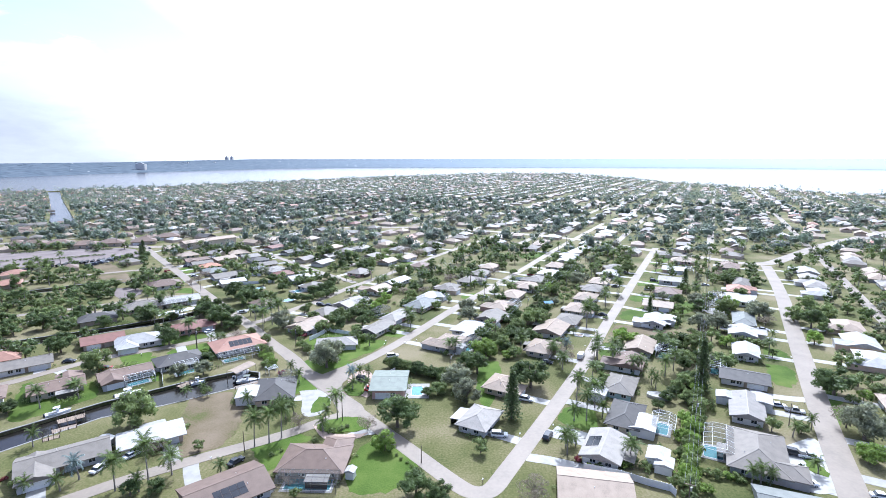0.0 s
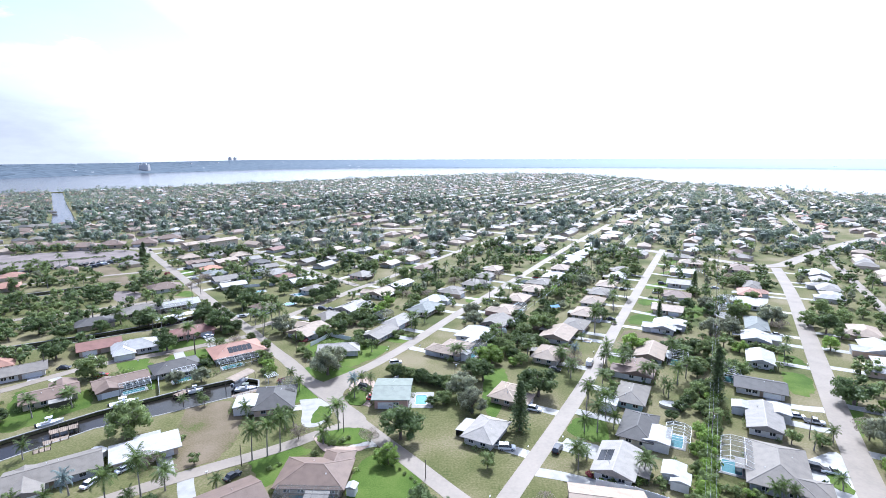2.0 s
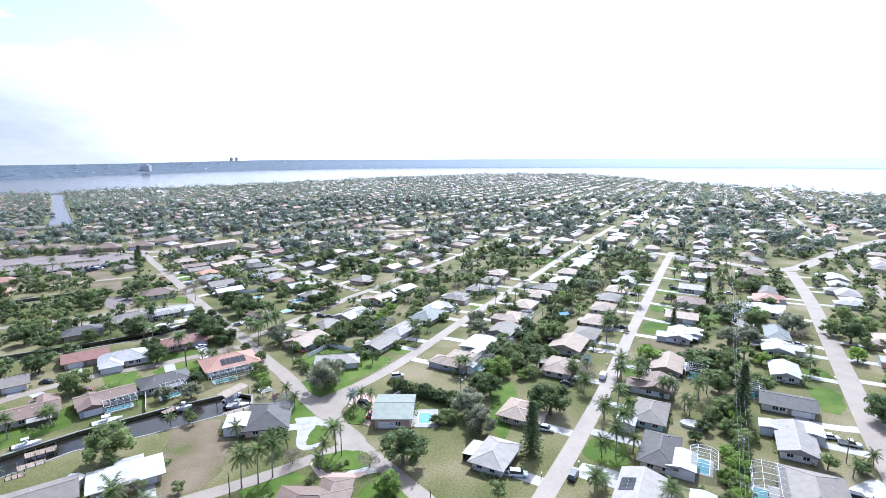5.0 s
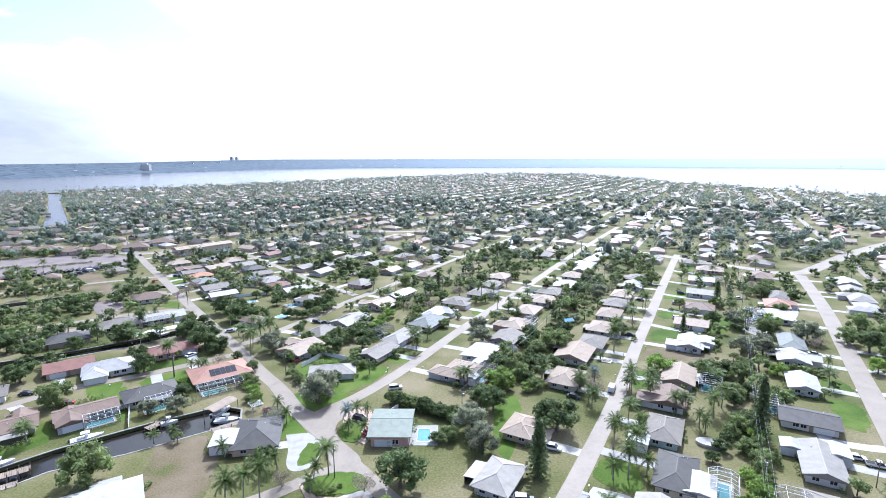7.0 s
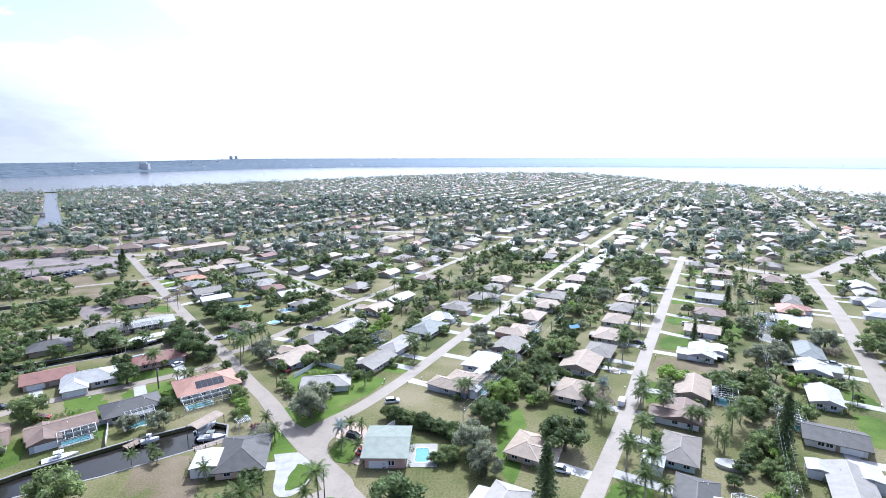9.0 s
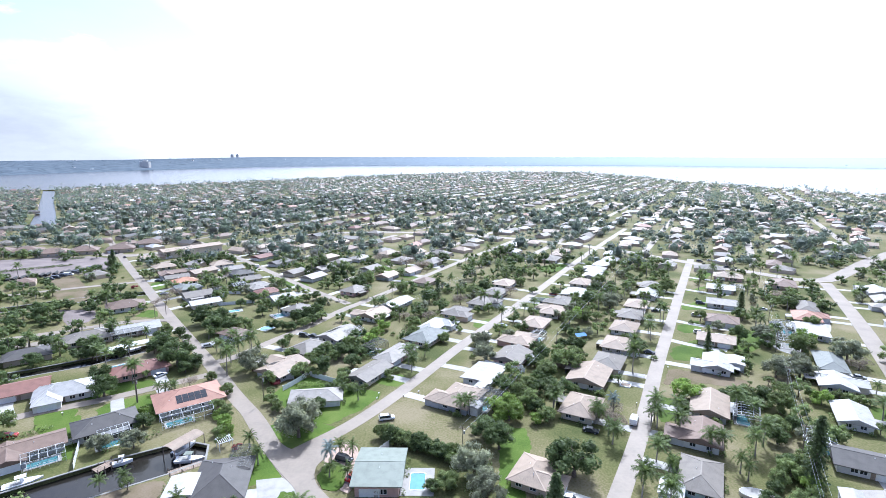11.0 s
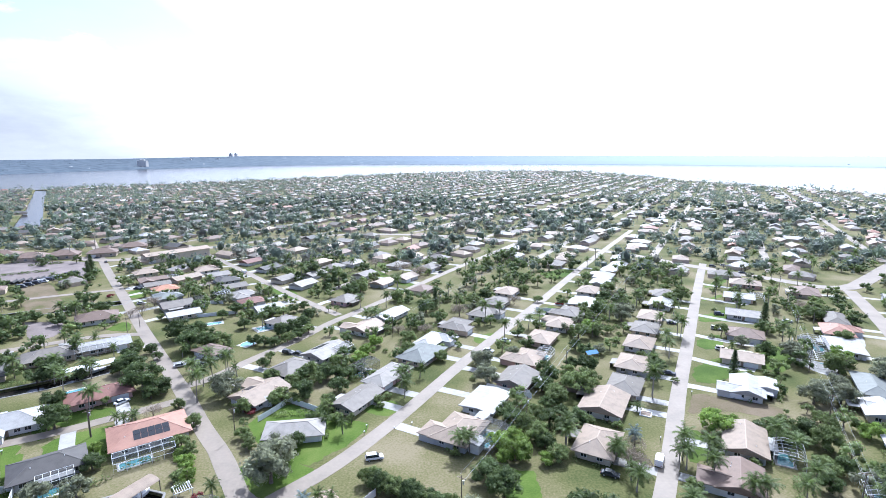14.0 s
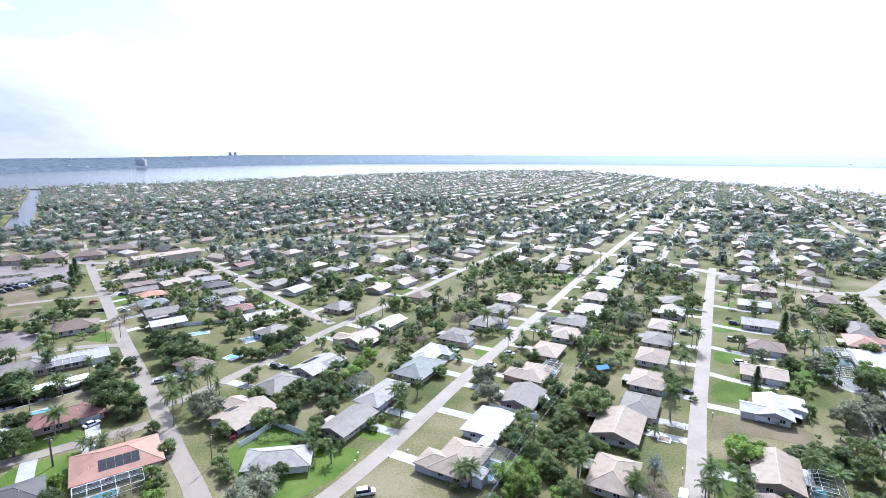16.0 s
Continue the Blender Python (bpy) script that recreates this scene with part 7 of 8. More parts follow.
tree("palm", -30.1, 352.1, 2.8, 9.0)
tree("palm", -16.6, 231.6, 2.8, 6.7)
tree("palm", -15.9, 233.4, 2.8, 6.8)
tree("palm", 23.5, 279.0, 2.8, 8.2)
tree("palm", 65.7, 223.8, 2.8, 10.9)
tree("palm", 109.8, 310.9, 2.8, 7.8)
tree("palm", 100.2, 284.6, 2.8, 8.9)
tree("palm", 99.5, 279.6, 2.8, 9.4)
tree("palm", 88.2, 268.1, 2.8, 7.9)
tree("palm", 85.3, 257.8, 2.8, 7.5)
tree("palm", 92.0, 284.8, 2.8, 9.6)
tree("palm", 31.3, 195.3, 2.8, 6.3)
tree("palm", 136.5, 265.9, 2.8, 8.9)
tree("palm", 202.3, 384.0, 2.8, 7.0)
tree("palm", 192.3, 421.6, 2.8, 8.8)
tree("palm", 174.5, 359.1, 2.8, 6.5)
tree("palm", 146.4, 342.7, 2.8, 11.7)
tree("palm", 164.6, 364.8, 2.8, 10.9)
tree("palm", 90.5, 191.3, 2.8, 6.0)
tree("palm_short", 59.2, 189.3, 2.3, 3.9)
tree("palm_short", 68.6, 191.0, 2.3, 4.3)
tree("palm_short", 70.2, 191.5, 2.3, 4.0)
tree("palm", 166.6, 328.4, 2.8, 9.7)
tree("palm", 274.9, 430.7, 2.8, 9.0)
tree("palm", 283.5, 422.1, 2.8, 12.7)
tree("palm", 61.0, 412.7, 2.8, 6.8)
tree("palm", 97.0, 421.1, 2.8, 6.9)
tree("palm", 109.1, 429.9, 2.8, 7.0)
tree("palm", 13.8, 363.8, 2.8, 7.6)
tree("palm", 24.0, 306.3, 2.8, 7.8)
tree("palm", 42.1, 299.0, 2.8, 6.2)
tree("palm", 35.9, 291.9, 2.8, 6.1)
tree("palm_short", 30.6, 288.5, 2.3, 4.8)
tree("palm_short", -97.4, 336.0, 2.3, 5.6)
tree("palm_short", 43.3, 190.2, 2.3, 4.0)
tree("palm_short", -76.2, 238.7, 2.3, 5.0)
tree("palm", -89.8, 247.0, 2.8, 7.3)
tree("palm_short", -95.3, 242.6, 2.3, 5.1)
tree("palm", -84.5, 230.9, 2.8, 6.8)
tree("palm", -80.9, 219.1, 2.8, 10.8)
tree("palm_short", -98.3, 205.9, 2.3, 3.5)
tree("palm_short", -95.5, 208.7, 2.3, 2.7)
tree("palm", -80.9, 240.7, 2.8, 8.1)
tree("palm_short", -104.8, 256.1, 2.3, 5.4)
tree("palm", -137.1, 232.3, 2.8, 5.9)
tree("palm", -130.0, 226.9, 2.8, 6.6)
tree("palm", -129.7, 238.2, 2.8, 6.6)
tree("palm", -111.1, 212.7, 2.8, 7.9)
tree("palm_short", -39.1, 206.6, 2.3, 3.5)
tree("palm_short", -36.0, 204.3, 2.3, 4.3)
tree("palm_short", 58.0, 215.9, 2.3, 2.7)
tree("palm_short", 111.2, 261.4, 2.3, 5.4)
tree("palm", 5.1, 192.4, 2.8, 6.3)
tree("palm", 2.2, 191.8, 2.8, 6.2)
tree("palm", -31.3, 363.5, 2.8, 7.6)
tree("palm_short", -10.8, 239.3, 2.3, 5.0)
tree("palm", 206.1, 365.1, 2.8, 9.2)
tree("palm", 232.7, 391.1, 2.8, 11.7)
tree("palm", -46.5, 322.3, 2.8, 6.8)
tree("palm_short", 43.2, 190.0, 2.3, 4.7)
tree("palm_short", 70.0, 194.6, 2.3, 3.6)
tree("pine", 20.5, 141.2, 2.6, 15.6)
tree("pine", 85.8, 159.0, 2.6, 19.0)
tree("pine", -230.5, 385.5, 2.6, 15.7)
tree("pine", 142.8, 292.8, 2.2, 13.1)
tree("pine", 102.5, 243.6, 1.6, 9.5)
tree("pine", -7.6, 322.6, 2.0, 11.5)
tree("pine", -230.0, 381.4, 2.1, 12.4)
tree("pine", -29.0, 341.5, 1.4, 6.2)
tree("palm_silver", -88.6, 112.2, 2.6, 6.6)
tree("palm_silver", -31.2, 166.6, 2.6, 5.9)
tree("palm_silver", 49.9, 195.5, 2.6, 5.5)


# ---- hedge masses ----
mass_rng = random.Random(9)
for k in range(16):
    f = k / 15
    tree(mass_rng.choice(("dark", "oak")), -20.0 + 21.0 * f + mass_rng.uniform(-0.8, 0.8), 179.5 - 10.5 * f + mass_rng.uniform(-1.4, 1.4), mass_rng.uniform(2.4, 3.2), mass_rng.uniform(3.4, 4.8))


# ---- vine-grown belt under the power line ----
belt_rng = random.Random(4)
for k in range(34):
    f = k / 33
    tree(belt_rng.choice(("bush", "bush", "bush_bright", "small")), 56.0 + 32.0 * f + belt_rng.uniform(-1.0, 1.0), 104.0 + 61.0 * f + belt_rng.uniform(-1.0, 1.0), belt_rng.uniform(1.9, 2.9), belt_rng.uniform(3.0, 5.2))


# ---- the suburb beyond ----
fill = random.Random(21)
ROOF_PICK = ["tan"] * 7 + ["grey"] * 7 + ["lightgrey"] * 3 + ["white"] * 2 + ["brown"] * 6 + ["dark"] * 5 + ["rust", "brown", "greengrey", "salmon"]
ROOF_SUNNY = ["tan"] * 8 + ["lightgrey"] * 6 + ["white"] * 5 + ["grey"] * 3 + ["brown", "salmon"]
ROOF_CANALS = ["brown"] * 8 + ["grey"] * 6 + ["dark"] * 4 + ["tan"] * 3 + ["salmon"] * 2 + ["rust", "white"]
WALL_PICK = ["white", "white", "cream", "beige", "grey", "peach"]


def clear_of(x, y, gap):
    return all((x - hx) ** 2 + (y - hy) ** 2 > gap * gap for hx, hy, _ in HOUSES)


NW_A, NW_B = Vector((-48, 172)), Vector((-252, 430))


def left_of_nw(x, y):
    d = NW_B - NW_A
    return d.x * (y - NW_A.y) - d.y * (x - NW_A.x) > 0


def seen_from_path(x, y, slack=40):
    """Roughly within the wedge that the flight looks over."""
    return y > 60 and abs(x) < (y + 40) * 0.98 + slack


# closely set houses between the fourth and fifth streets
for x, y, colour in ((-144, 428, "rust"), (-147, 451, "grey"), (-124, 407, "dark"), (-124, 474, "tan"), (-88, 364, "lightgrey"), (-88, 389, "grey"), (-93, 428, "tan"), (-80, 411, "grey"), (-85, 465, "brown"), (-69, 425, "lightgrey"), (-55, 389, "grey"), (-41, 368, "tan"), (-55, 454, "grey"), (-37, 418, "lightgrey"), (-28, 448, "tan"), (-104, 377, "grey"), (-140, 471, "rust"), (-28, 382, "tan"), (-14, 411, "grey"), (-16, 353, "brown")):
    if clear_of(x, y, 12.5) and near_road(x, y)[0] > 8.5:
        house(x, y, 62 + fill.uniform(-2, 2), fill.uniform(11.5, 14), fill.uniform(8.5, 9.8), fill.choice(("hip", "gable")), colour, fill.choice(WALL_PICK), detail=0)


FAR_LOTS, FAR_STREETS = [], []


def lay_blocks(origin, along, across, rows, cols, pitch_row, keep, step=26.5):
    """Streets side by side with a row of lots on either side."""
    ang = math.degrees(math.atan2(along.y, along.x))
    for k in rows:
        for j in cols:
            for side in (-1, 1):
                q = k * pitch_row + side * 19.5 + fill.uniform(-1.5, 1.5)
                x, y = slant(origin, along, across, j * step + fill.uniform(-2, 2), q)
                if not keep(x, y) or not seen_from_path(x, y) or in_water(x, y, 13):
                    continue
                FAR_LOTS.append((x, y, ang, math.hypot(x, y - 40)))


def keep_right(x, y):
    s, q = x * EDIR.x + y * EDIR.y, x * NDIR.x + y * NDIR.y
    if left_of_nw(x, y):
        return False
    if q < -215:
        return y > 330 or s > 250
    if q > 55:
        return True
    return s > 425 if q > -80 else s > 380


lay_blocks((0, 0), EDIR, NDIR, range(-21, 12), range(0, 122), 76.5, keep_right, 21.5)
lay_blocks((-116, 199), LDIR, LPER, range(0, 21), range(-50, 30), 76.0, left_of_nw, 18.0)
STREET_BM = bmesh.new()
FAR_H, FAR_T = [], []
for x, y, ang, far in FAR_LOTS:
    if fill.random() < (0.06 if far < 395 else 0.1) or (far < 560 and (not clear_of(x, y, 13.5 if left_of_nw(x, y) else 17) or near_road(x, y)[0] < 11 or any(inside(x, y, p) for p in OPEN_LOTS))):
        continue
    l, d = fill.uniform(12.5, 17), fill.uniform(8.5, 10.5)
    if left_of_nw(x, y):
        l, d = fill.uniform(11.5, 14.5), fill.uniform(9, 11)
    roof, colour = fill.choice(("hip", "hip", "gable")), fill.choice(ROOF_CANALS if left_of_nw(x, y) else ROOF_PICK if x < 0 else ROOF_SUNNY)
    if far < 395:
        house(x, y, ang + fill.uniform(-3, 3), l, d, roof, colour, fill.choice(WALL_PICK), fill.choice((0, 0, -1, 1)), detail=1 if far < 205 else 0)
    else:
        ang, l = ang + fill.gauss(0, 7) + fill.choice((0, 0, 0, 90)), l * fill.uniform(0.75, 1.15)
        x, y = x + fill.gauss(0, 3.5), y + fill.gauss(0, 3.5)
        FAR_H.append((x, y, ang, l, d, roof, colour))
        HOUSES.append((x, y, l))


def far_houses(colour, rows):
    vs, fs = [], []
    for x, y, ang, l, d, roof, _ in rows:
        c, s = math.cos(radians(ang)), math.sin(radians(ang))
        a, b, z, rise = l / 2 + 0.5, d / 2 + 0.5, 2.4, (d / 2 + 0.5) * 0.4
        r = a - b if roof == "hip" else a
        pts = [(-a, -b, 0), (a, -b, 0), (a, b, 0), (-a, b, 0), (-a, -b, z), (a, -b, z), (a, b, z), (-a, b, z), (-r, 0, z + rise), (r, 0, z + rise)]
        i = len(vs)
        vs += [(x + c * px - s * py, y + s * px + c * py, pz) for px, py, pz in pts]
        fs += [tuple(i + k for k in f) for f in ((4, 5, 9, 8), (6, 7, 8, 9), (5, 6, 9), (7, 4, 8), (0, 1, 5, 4), (1, 2, 6, 5), (2, 3, 7, 6), (3, 0, 4, 7))]
    me = bpy.data.meshes.new("far_houses")
    me.from_pydata(vs, [], fs)
    me.materials.append(M["wall_beige"])
    me.materials.append(M["roof_" + colour])
    me.polygons.foreach_set("material_index", [1 if k % 8 < 4 else 0 for k in range(len(fs))])
    tagged(new("far_houses", me), f"distant rows of small houses with {COLOUR_WORD[colour]} roofs", "houses", kind="stuff")


for colour in sorted(ROOF):
    rows = [h for h in FAR_H if h[6] == colour]
    if rows:
        far_houses(colour, rows)

# paved lines of the far streets
bm = bmesh.new()
count = 0
for origin, along, across, rows, lim, test in (((0, 0), EDIR, NDIR, range(-21, 12), range(0, 130), lambda x, y: keep_right(x, y)), ((-116, 199), LDIR, LPER, range(1, 21), range(-45, 26), left_of_nw)):
    for k in rows:
        run = []
        for j in list(lim) + [None]:
            p = slant(origin, along, across, j * 20, k * (76.5 if along is EDIR else 76.0)) if j is not None else None
            if p and test(*p) and not in_water(*p, 6) and (p[1] > 700 or near_road(*p)[0] > 3):
                run.append(p)
                continue
            if len(run) > 1:
                s = across * 2.8
                v = [bm.verts.new((run[e][0] + sg * s.x, run[e][1] + sg * s.y, 0.02 + 0.001 * k)) for e, sg in ((0, -1), (0, 1), (-1, 1), (-1, -1))]
                f = bm.faces.new(v)
                if f.normal.z < 0:
                    f.normal_flip()
            run = []
bmesh.ops.recalc_face_normals(bm, faces=bm.faces)
for f in bm.faces:
    f.normal_update()
    if f.normal.z < 0:
        f.normal_flip()
tagged(part("road_far", bm, M["asphalt"]), "pale streets between distant rows of houses", "streets", kind="structure")

# ---- trees of the far suburb ----
def scatter(n, pick):
    out = []
    while len(out) < n:
        p = pick()
        if p is not None:
            out.append(p)
    return out


def far_spot():
    y = 400 + (fill.random() ** 0.8) * 2150
    x = fill.uniform(-1.0, 1.0) * (y + 60)
    if noise.noise(Vector((x * 0.011, y * 0.011, 7.0))) + 0.5 * noise.noise(Vector((x * 0.03, y * 0.03, 2.0))) < fill.uniform(-0.5, 0.32) + 0.12 * max(-1.0, min(1.0, x / 400)):
        return None
    if in_water(x, y, 3) or (y < 620 and (near_road(x, y)[0] < 10 or not clear_of(x, y, 9) or any(inside(x, y, p) for p in OPEN_LOTS))):
        return None
    return x, y


N_FAR = 21000
FAR_T = scatter(N_FAR, far_spot)
for (ax, ay), (bx, by), off in (((-446, 614), (-810, 1085), 7), ((-472, 606), (-838, 1085), -7)):
    for k in range(90):
        f, w = fill.random(), fill.uniform(0.6, 2.6)
        FAR_T.append((ax + (bx - ax) * f + off * w * 0.79, ay + (by - ay) * f + off * w * 0.61))
fill.shuffle(FAR_T)
BANDS = ((560, 56, 0.2), (700, 32, 0.24), (1000, 16, 0.28), (9999, 9, 0.42))     # up to this distance: tufts a tree, their size
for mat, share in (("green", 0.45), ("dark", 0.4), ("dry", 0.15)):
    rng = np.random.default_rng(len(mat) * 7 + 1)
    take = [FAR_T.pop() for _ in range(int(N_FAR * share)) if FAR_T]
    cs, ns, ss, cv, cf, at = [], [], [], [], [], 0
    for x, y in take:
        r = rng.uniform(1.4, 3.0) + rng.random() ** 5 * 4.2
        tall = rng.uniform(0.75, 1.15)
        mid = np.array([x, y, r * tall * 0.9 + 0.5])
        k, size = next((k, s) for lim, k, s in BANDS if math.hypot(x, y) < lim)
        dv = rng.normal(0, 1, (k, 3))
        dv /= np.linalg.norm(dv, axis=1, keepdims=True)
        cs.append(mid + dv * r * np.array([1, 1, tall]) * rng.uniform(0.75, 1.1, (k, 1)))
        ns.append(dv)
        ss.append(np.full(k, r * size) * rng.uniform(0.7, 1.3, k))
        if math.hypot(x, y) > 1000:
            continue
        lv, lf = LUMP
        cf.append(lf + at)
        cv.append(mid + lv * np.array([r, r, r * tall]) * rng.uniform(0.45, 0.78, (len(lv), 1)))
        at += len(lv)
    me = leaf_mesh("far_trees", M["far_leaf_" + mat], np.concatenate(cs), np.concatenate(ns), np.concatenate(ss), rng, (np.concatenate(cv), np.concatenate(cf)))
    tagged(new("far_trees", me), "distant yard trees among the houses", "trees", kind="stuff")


def shore_palms():
    """Palms and pines standing above the roofs, most of them along the river shore."""
    rng = np.random.default_rng(31)
    bm = bmesh.new()
    cs, ns, ss = [], [], []
    shore = [p for p in LAND if p[1] > 750]
    n = 0
    while n < 420:
        if n < 240:
            i, f = rng.integers(len(shore) - 1), rng.random()
            x = shore[i][0] * (1 - f) + shore[i + 1][0] * f + rng.normal(0, 8)
            y = shore[i][1] * (1 - f) + shore[i + 1][1] * f - abs(rng.normal(0, 14)) - 6
        else:
            y = rng.uniform(430, 1500)
            x = rng.uniform(-1, 1) * (y + 40)
        n += 1
        if in_water(x, y, 4):
            continue
        h = rng.uniform(7, 14)
        tube(bm, [(x, y, -0.2), (x + rng.normal(0, 0.4), y, h)], [0.3, 0.2], 4)
        k = 16
        a = np.arange(k) * 2.4
        out = np.stack([np.cos(a), np.sin(a), rng.uniform(-0.6, 0.6, k)], 1)
        cs.append(np.array([x, y, h]) + out * rng.uniform(0.8, 2.2, (k, 1)))
        ns.append(out * 0.5 + np.array([0, 0, 1.0]))
        ss.append(rng.uniform(0.7, 1.2, k))
    tagged(part("far_palm_trunks", bm, M["palm_bark"]), "slender trunks of distant shore palms", "palm trunks", kind="stuff")
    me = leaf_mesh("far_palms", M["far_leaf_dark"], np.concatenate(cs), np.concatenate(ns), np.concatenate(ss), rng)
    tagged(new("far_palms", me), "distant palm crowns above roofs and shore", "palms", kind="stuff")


shore_palms()


def far_bank():
    """Woods and pale buildings on the opposite bank."""
    rng = np.random.default_rng(8)
    cs, ns, ss, vs, fs = [], [], [], [], []
    for _ in range(2600):
        i = rng.integers(len(FAR_BANK) - 1)
        f, k = rng.random(), 40 + rng.random() ** 1.2 * 440
        x, y = (FAR_BANK[i][c] * (1 - f) + FAR_BANK[i + 1][c] * f for c in (0, 1))
        d = math.hypot(x, y)
        z = (4 + k * 0.125) * (0.78 if x < -1600 else 0.95)
        x, y = x + x / d * k, y + y / d * k
        if rng.random() < 0.025:
            w, h = rng.uniform(4, 10), rng.uniform(2, 4)
            n = len(vs)
            vs += [(x + sx * w, y + sy * 6, z + dz) for dz in (-8, h) for sx, sy in ((-1, -1), (1, -1), (1, 1), (-1, 1))]
            fs += [tuple(n + q for q in face) for face in ((4, 5, 6, 7), (0, 1, 5, 4), (1, 2, 6, 5), (2, 3, 7, 6), (3, 0, 4, 7))]
        else:
            r = rng.uniform(3, 6)
            dv = rng.normal(0, 1, (5, 3))
            dv /= np.linalg.norm(dv, axis=1, keepdims=True)
            cs.append(np.array([x, y, z + r * 0.2]) + dv * r * np.array([1.8, 1, 0.35]))
            ns.append(dv * 0.3 + np.array([0, 0, 6.0]))
            ss.append(np.full(5, r * 0.7))
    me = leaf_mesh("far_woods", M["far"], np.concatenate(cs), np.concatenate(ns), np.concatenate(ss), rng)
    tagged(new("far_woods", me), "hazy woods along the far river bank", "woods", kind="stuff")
    me = bpy.data.meshes.new("far_buildings")
    me.from_pydata(vs, [], fs)
    me.materials.append(M["wall_white"])
    tagged(new("far_buildings", me), "tiny pale buildings on the far bank", "buildings", kind="stuff")


far_bank()

# ---- yard trees in the middle distance ----
def mid_spot_ok(x, y):
    if in_water(x, y, 6) or near_road(x, y)[0] < 7.5 or any(inside(x, y, p) for p in OPEN_LOTS) or not clear_of(x, y, 8.5):
        return None
    if any((x - a) ** 2 + (y - b) ** 2 < (0.7 * r + 2.5) ** 2 for a, b, r in TREES):
        return None
    s, q = x * EDIR.x + y * EDIR.y, x * NDIR.x + y * NDIR.y
    if not left_of_nw(x, y) and q < 45 and s < 330 and not (q < -95 and s > 215):
        if s < 190 or min(abs(q - k) for k in (-1, -78, -154)) > 12:
            return None
    return x, y


def mid_spot():
    y = fill.uniform(150, 440)
    x = fill.uniform(-1.0, 1.0) * (y + 30)
    if fill.random() < (0.4 if left_of_nw(x, y) else 0.3 if x < 120 else 0.55):
        return None
    if left_of_nw(x, y) and y < 245 and x > -150:          # the gardens by the canal are planted one by one
        return None
    return mid_spot_ok(x, y)


def joined_trees(name, spots, kinds, label, rng):
    """Many trees far off, their leaves and trunks joined, a mesh for each kind."""
    for kind in kinds:
        vs, fs, mats, at = [], [], [], 0
        for x, y, k, r in spots:
            if k != kind:
                continue
            for me, slot in zip(KINDS[kind][rng.integers(len(KINDS[kind]))][:2], (0, 1)):
                co = np.empty(len(me.vertices) * 3)
                me.vertices.foreach_get("co", co)
                a, s = rng.uniform(0, 6.28), r / KINDS[kind][0][2]
                co = co.reshape(-1, 3) * s
                c, sn = math.cos(a), math.sin(a)
                vs.append(np.stack([co[:, 0] * c - co[:, 1] * sn + x, co[:, 0] * sn + co[:, 1] * c + y, co[:, 2]], 1))
                fs += [tuple(v + at for v in p.vertices) for p in me.polygons]
                mats += [slot] * len(me.polygons)
                at += len(co)
        if not vs:
            continue
        me = bpy.data.meshes.new(name)
        me.from_pydata(np.concatenate(vs).tolist(), [], fs)
        for m in KINDS[kind][0][:2]:
            me.materials.append(m.materials[0])
        me.polygons.foreach_set("material_index", mats)
        tagged(new(name, me), label, "trees", kind="stuff")


def canal_spot():
    y = fill.uniform(165, 440)
    x = fill.uniform(-1.0, 0.0) * (y + 30)
    return mid_spot_ok(x, y) if left_of_nw(x, y) and (y > 245 or x < -150) else None


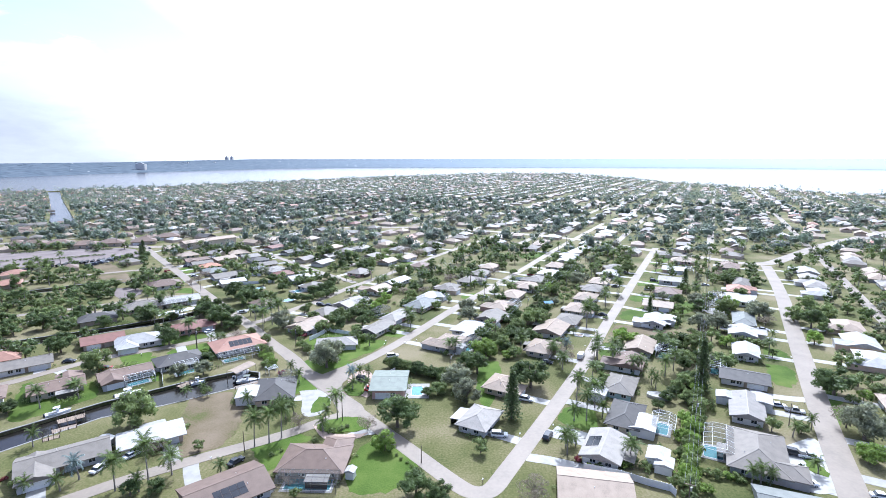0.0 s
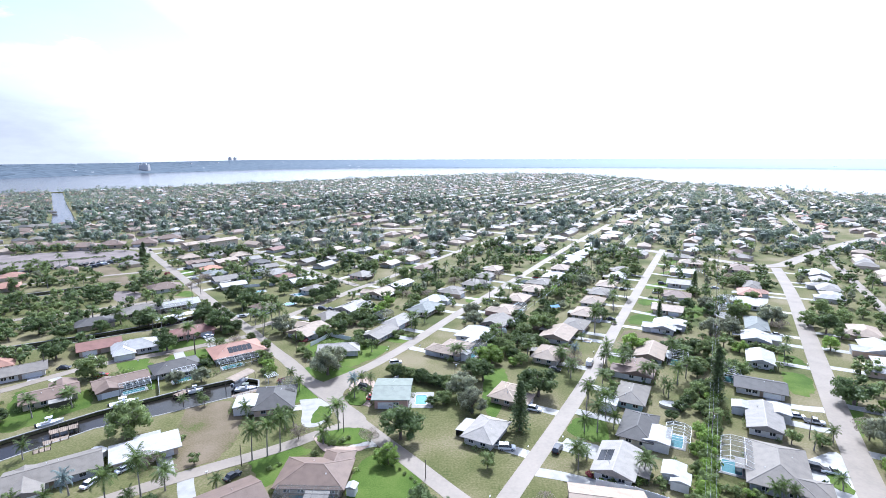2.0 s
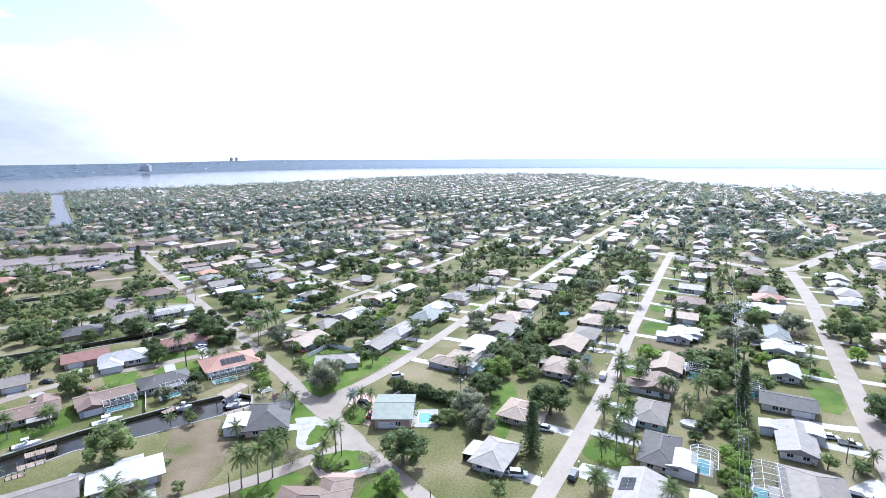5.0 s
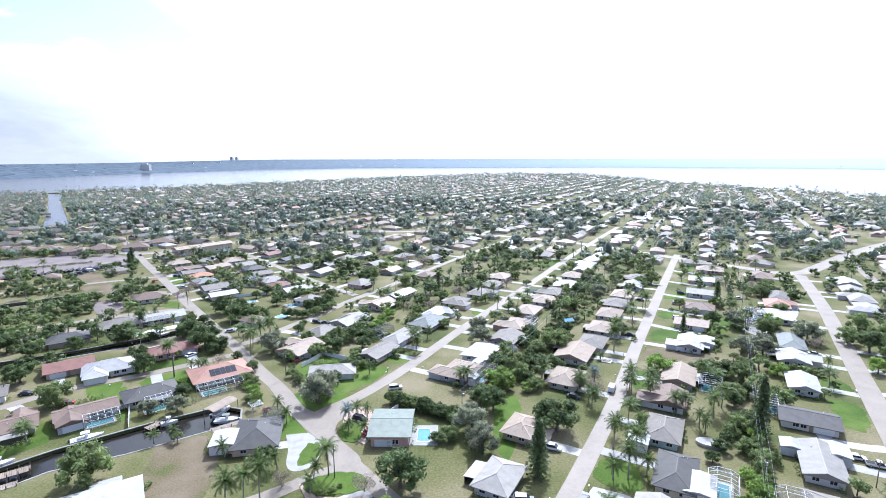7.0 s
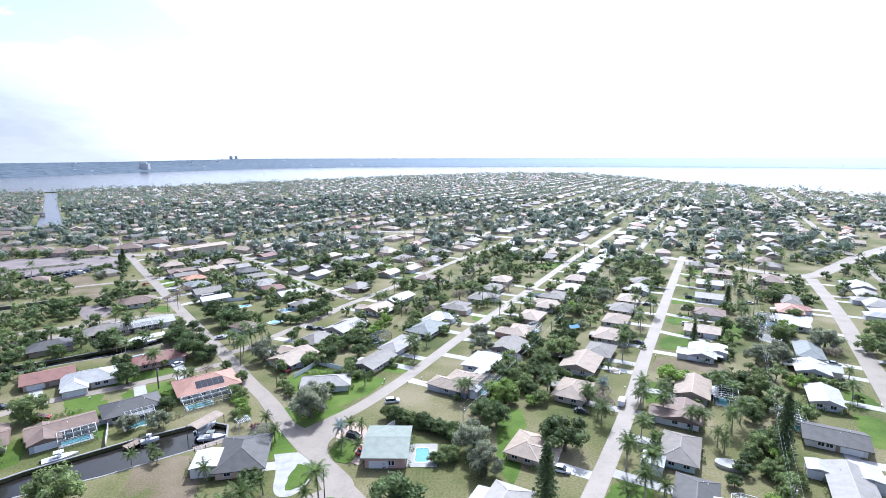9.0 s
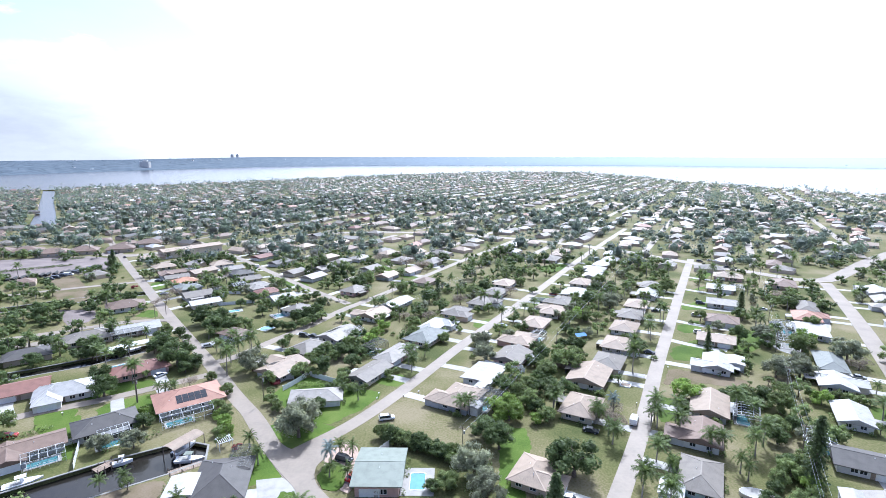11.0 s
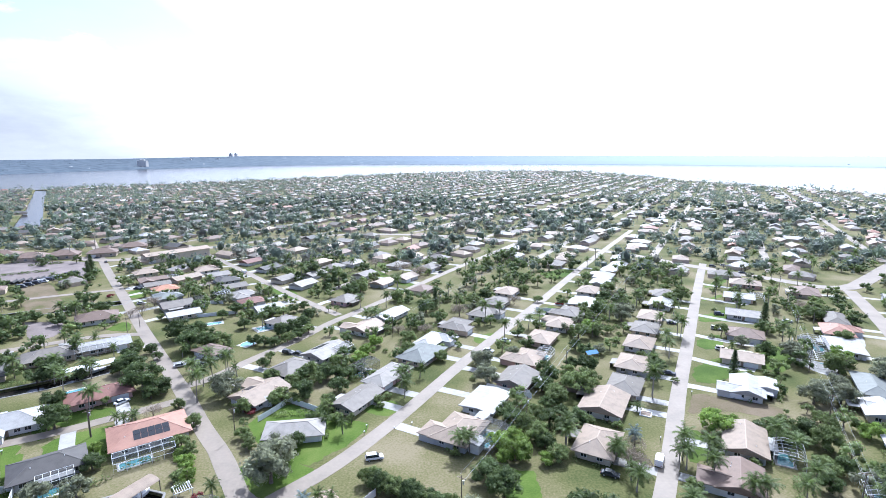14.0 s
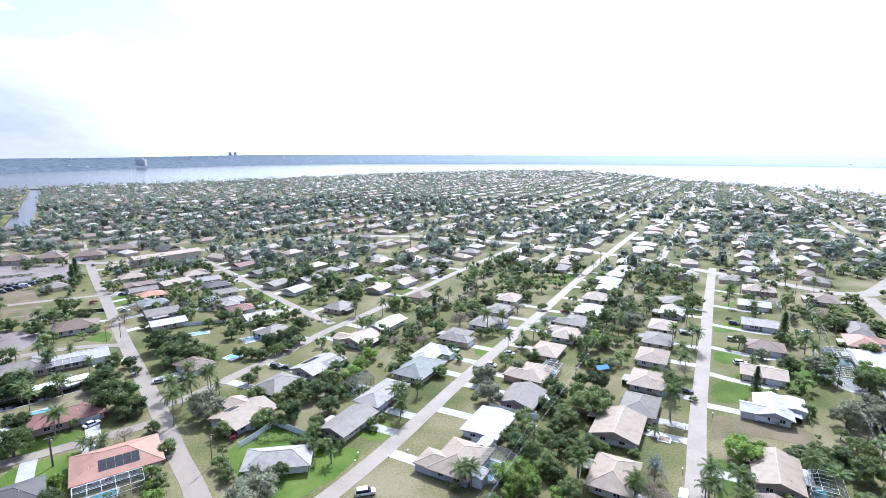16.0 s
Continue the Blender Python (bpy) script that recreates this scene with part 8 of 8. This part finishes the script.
MID_KINDS = ("mid", "mid", "mid", "mid", "mid", "mid_dark", "mid_dark", "mid_dark", "mid_dark", "mid_grey", "palm", "bush")
MID = [(x, y, k, {"mid": 3.4, "mid_dark": 3.4, "mid_grey": 3.5, "palm": 2.9, "small": 2.3, "bush": 1.6}[k] * fill.uniform(0.7, 1.25)) for x, y in scatter(1040, mid_spot) for k in (fill.choice(MID_KINDS),)]
MID += [(x, y, k, {"mid": 3.9, "mid_dark": 4.3, "palm": 3.0}[k] * fill.uniform(0.75, 1.3)) for x, y in scatter(130, canal_spot) for k in (fill.choice(("mid_dark", "mid_dark", "mid_dark", "mid", "palm")),)]
joined_trees("yard_trees", MID, ("mid", "mid_dark", "mid_grey", "palm", "small", "bush"), "yard trees between the further houses", np.random.default_rng(3))


# ---- planting round the houses ----
def house_planting():
    """Low shrubs along the house walls and uneven hedges on the back lines of the lots."""
    rng = np.random.default_rng(14)
    cs, ns, ss = [], [], []

    def clump(x, y, r, h, k):
        dv = rng.normal(0, 1, (k, 3))
        dv[:, 2] = np.abs(dv[:, 2])
        dv /= np.linalg.norm(dv, axis=1, keepdims=True)
        cs.append(np.array([x, y, 0.1]) + dv * np.array([r, r, h]) * rng.uniform(0.6, 1.05, (k, 1)))
        ns.append(dv)
        ss.append(rng.uniform(0.16, 0.34, k) * (0.6 + r * 0.5))

    for x, y, a, l, d, wing in HOUSE_BOXES:
        c, s = math.cos(a), math.sin(a)
        near = math.hypot(x, y - 40) < 260
        for _ in range(int(rng.integers(4, 11))):
            if rng.random() < 0.55:
                u, v = rng.uniform(-l / 2, l / 2), -d / 2 - rng.uniform(0.9, 1.6)
            else:
                u, v = rng.choice((-1, 1)) * (l / 2 + rng.uniform(0.9, 1.5)), rng.uniform(-d / 2, d / 2)
            clump(x + c * u - s * v, y + s * u + c * v, rng.uniform(0.5, 1.1), rng.uniform(0.6, 1.6), 26 if near else 14)
        if rng.random() < 0.6:
            v, u0 = -d / 2 - rng.uniform(5, 9), rng.uniform(-l / 2, 0)
            run = rng.uniform(6, 15)
            for u in np.arange(u0, u0 + run, 1.1):
                px, py = x + c * u - s * v, y + s * u + c * v
                if near_road(px, py)[0] < 6 or in_water(px, py, 1.5) or not clear_of(px, py, 8.5) or rng.random() < 0.12:
                    continue
                clump(px, py, rng.uniform(0.8, 1.4), rng.uniform(1.0, 2.4), 22 if near else 12)
    me = leaf_mesh("garden_shrubs", M["leaf_oak"], np.concatenate(cs), np.concatenate(ns), np.concatenate(ss), rng)
    tagged(new("garden_shrubs", me), "low green shrubs and hedges round the houses", "shrubs", kind="stuff")


house_planting()
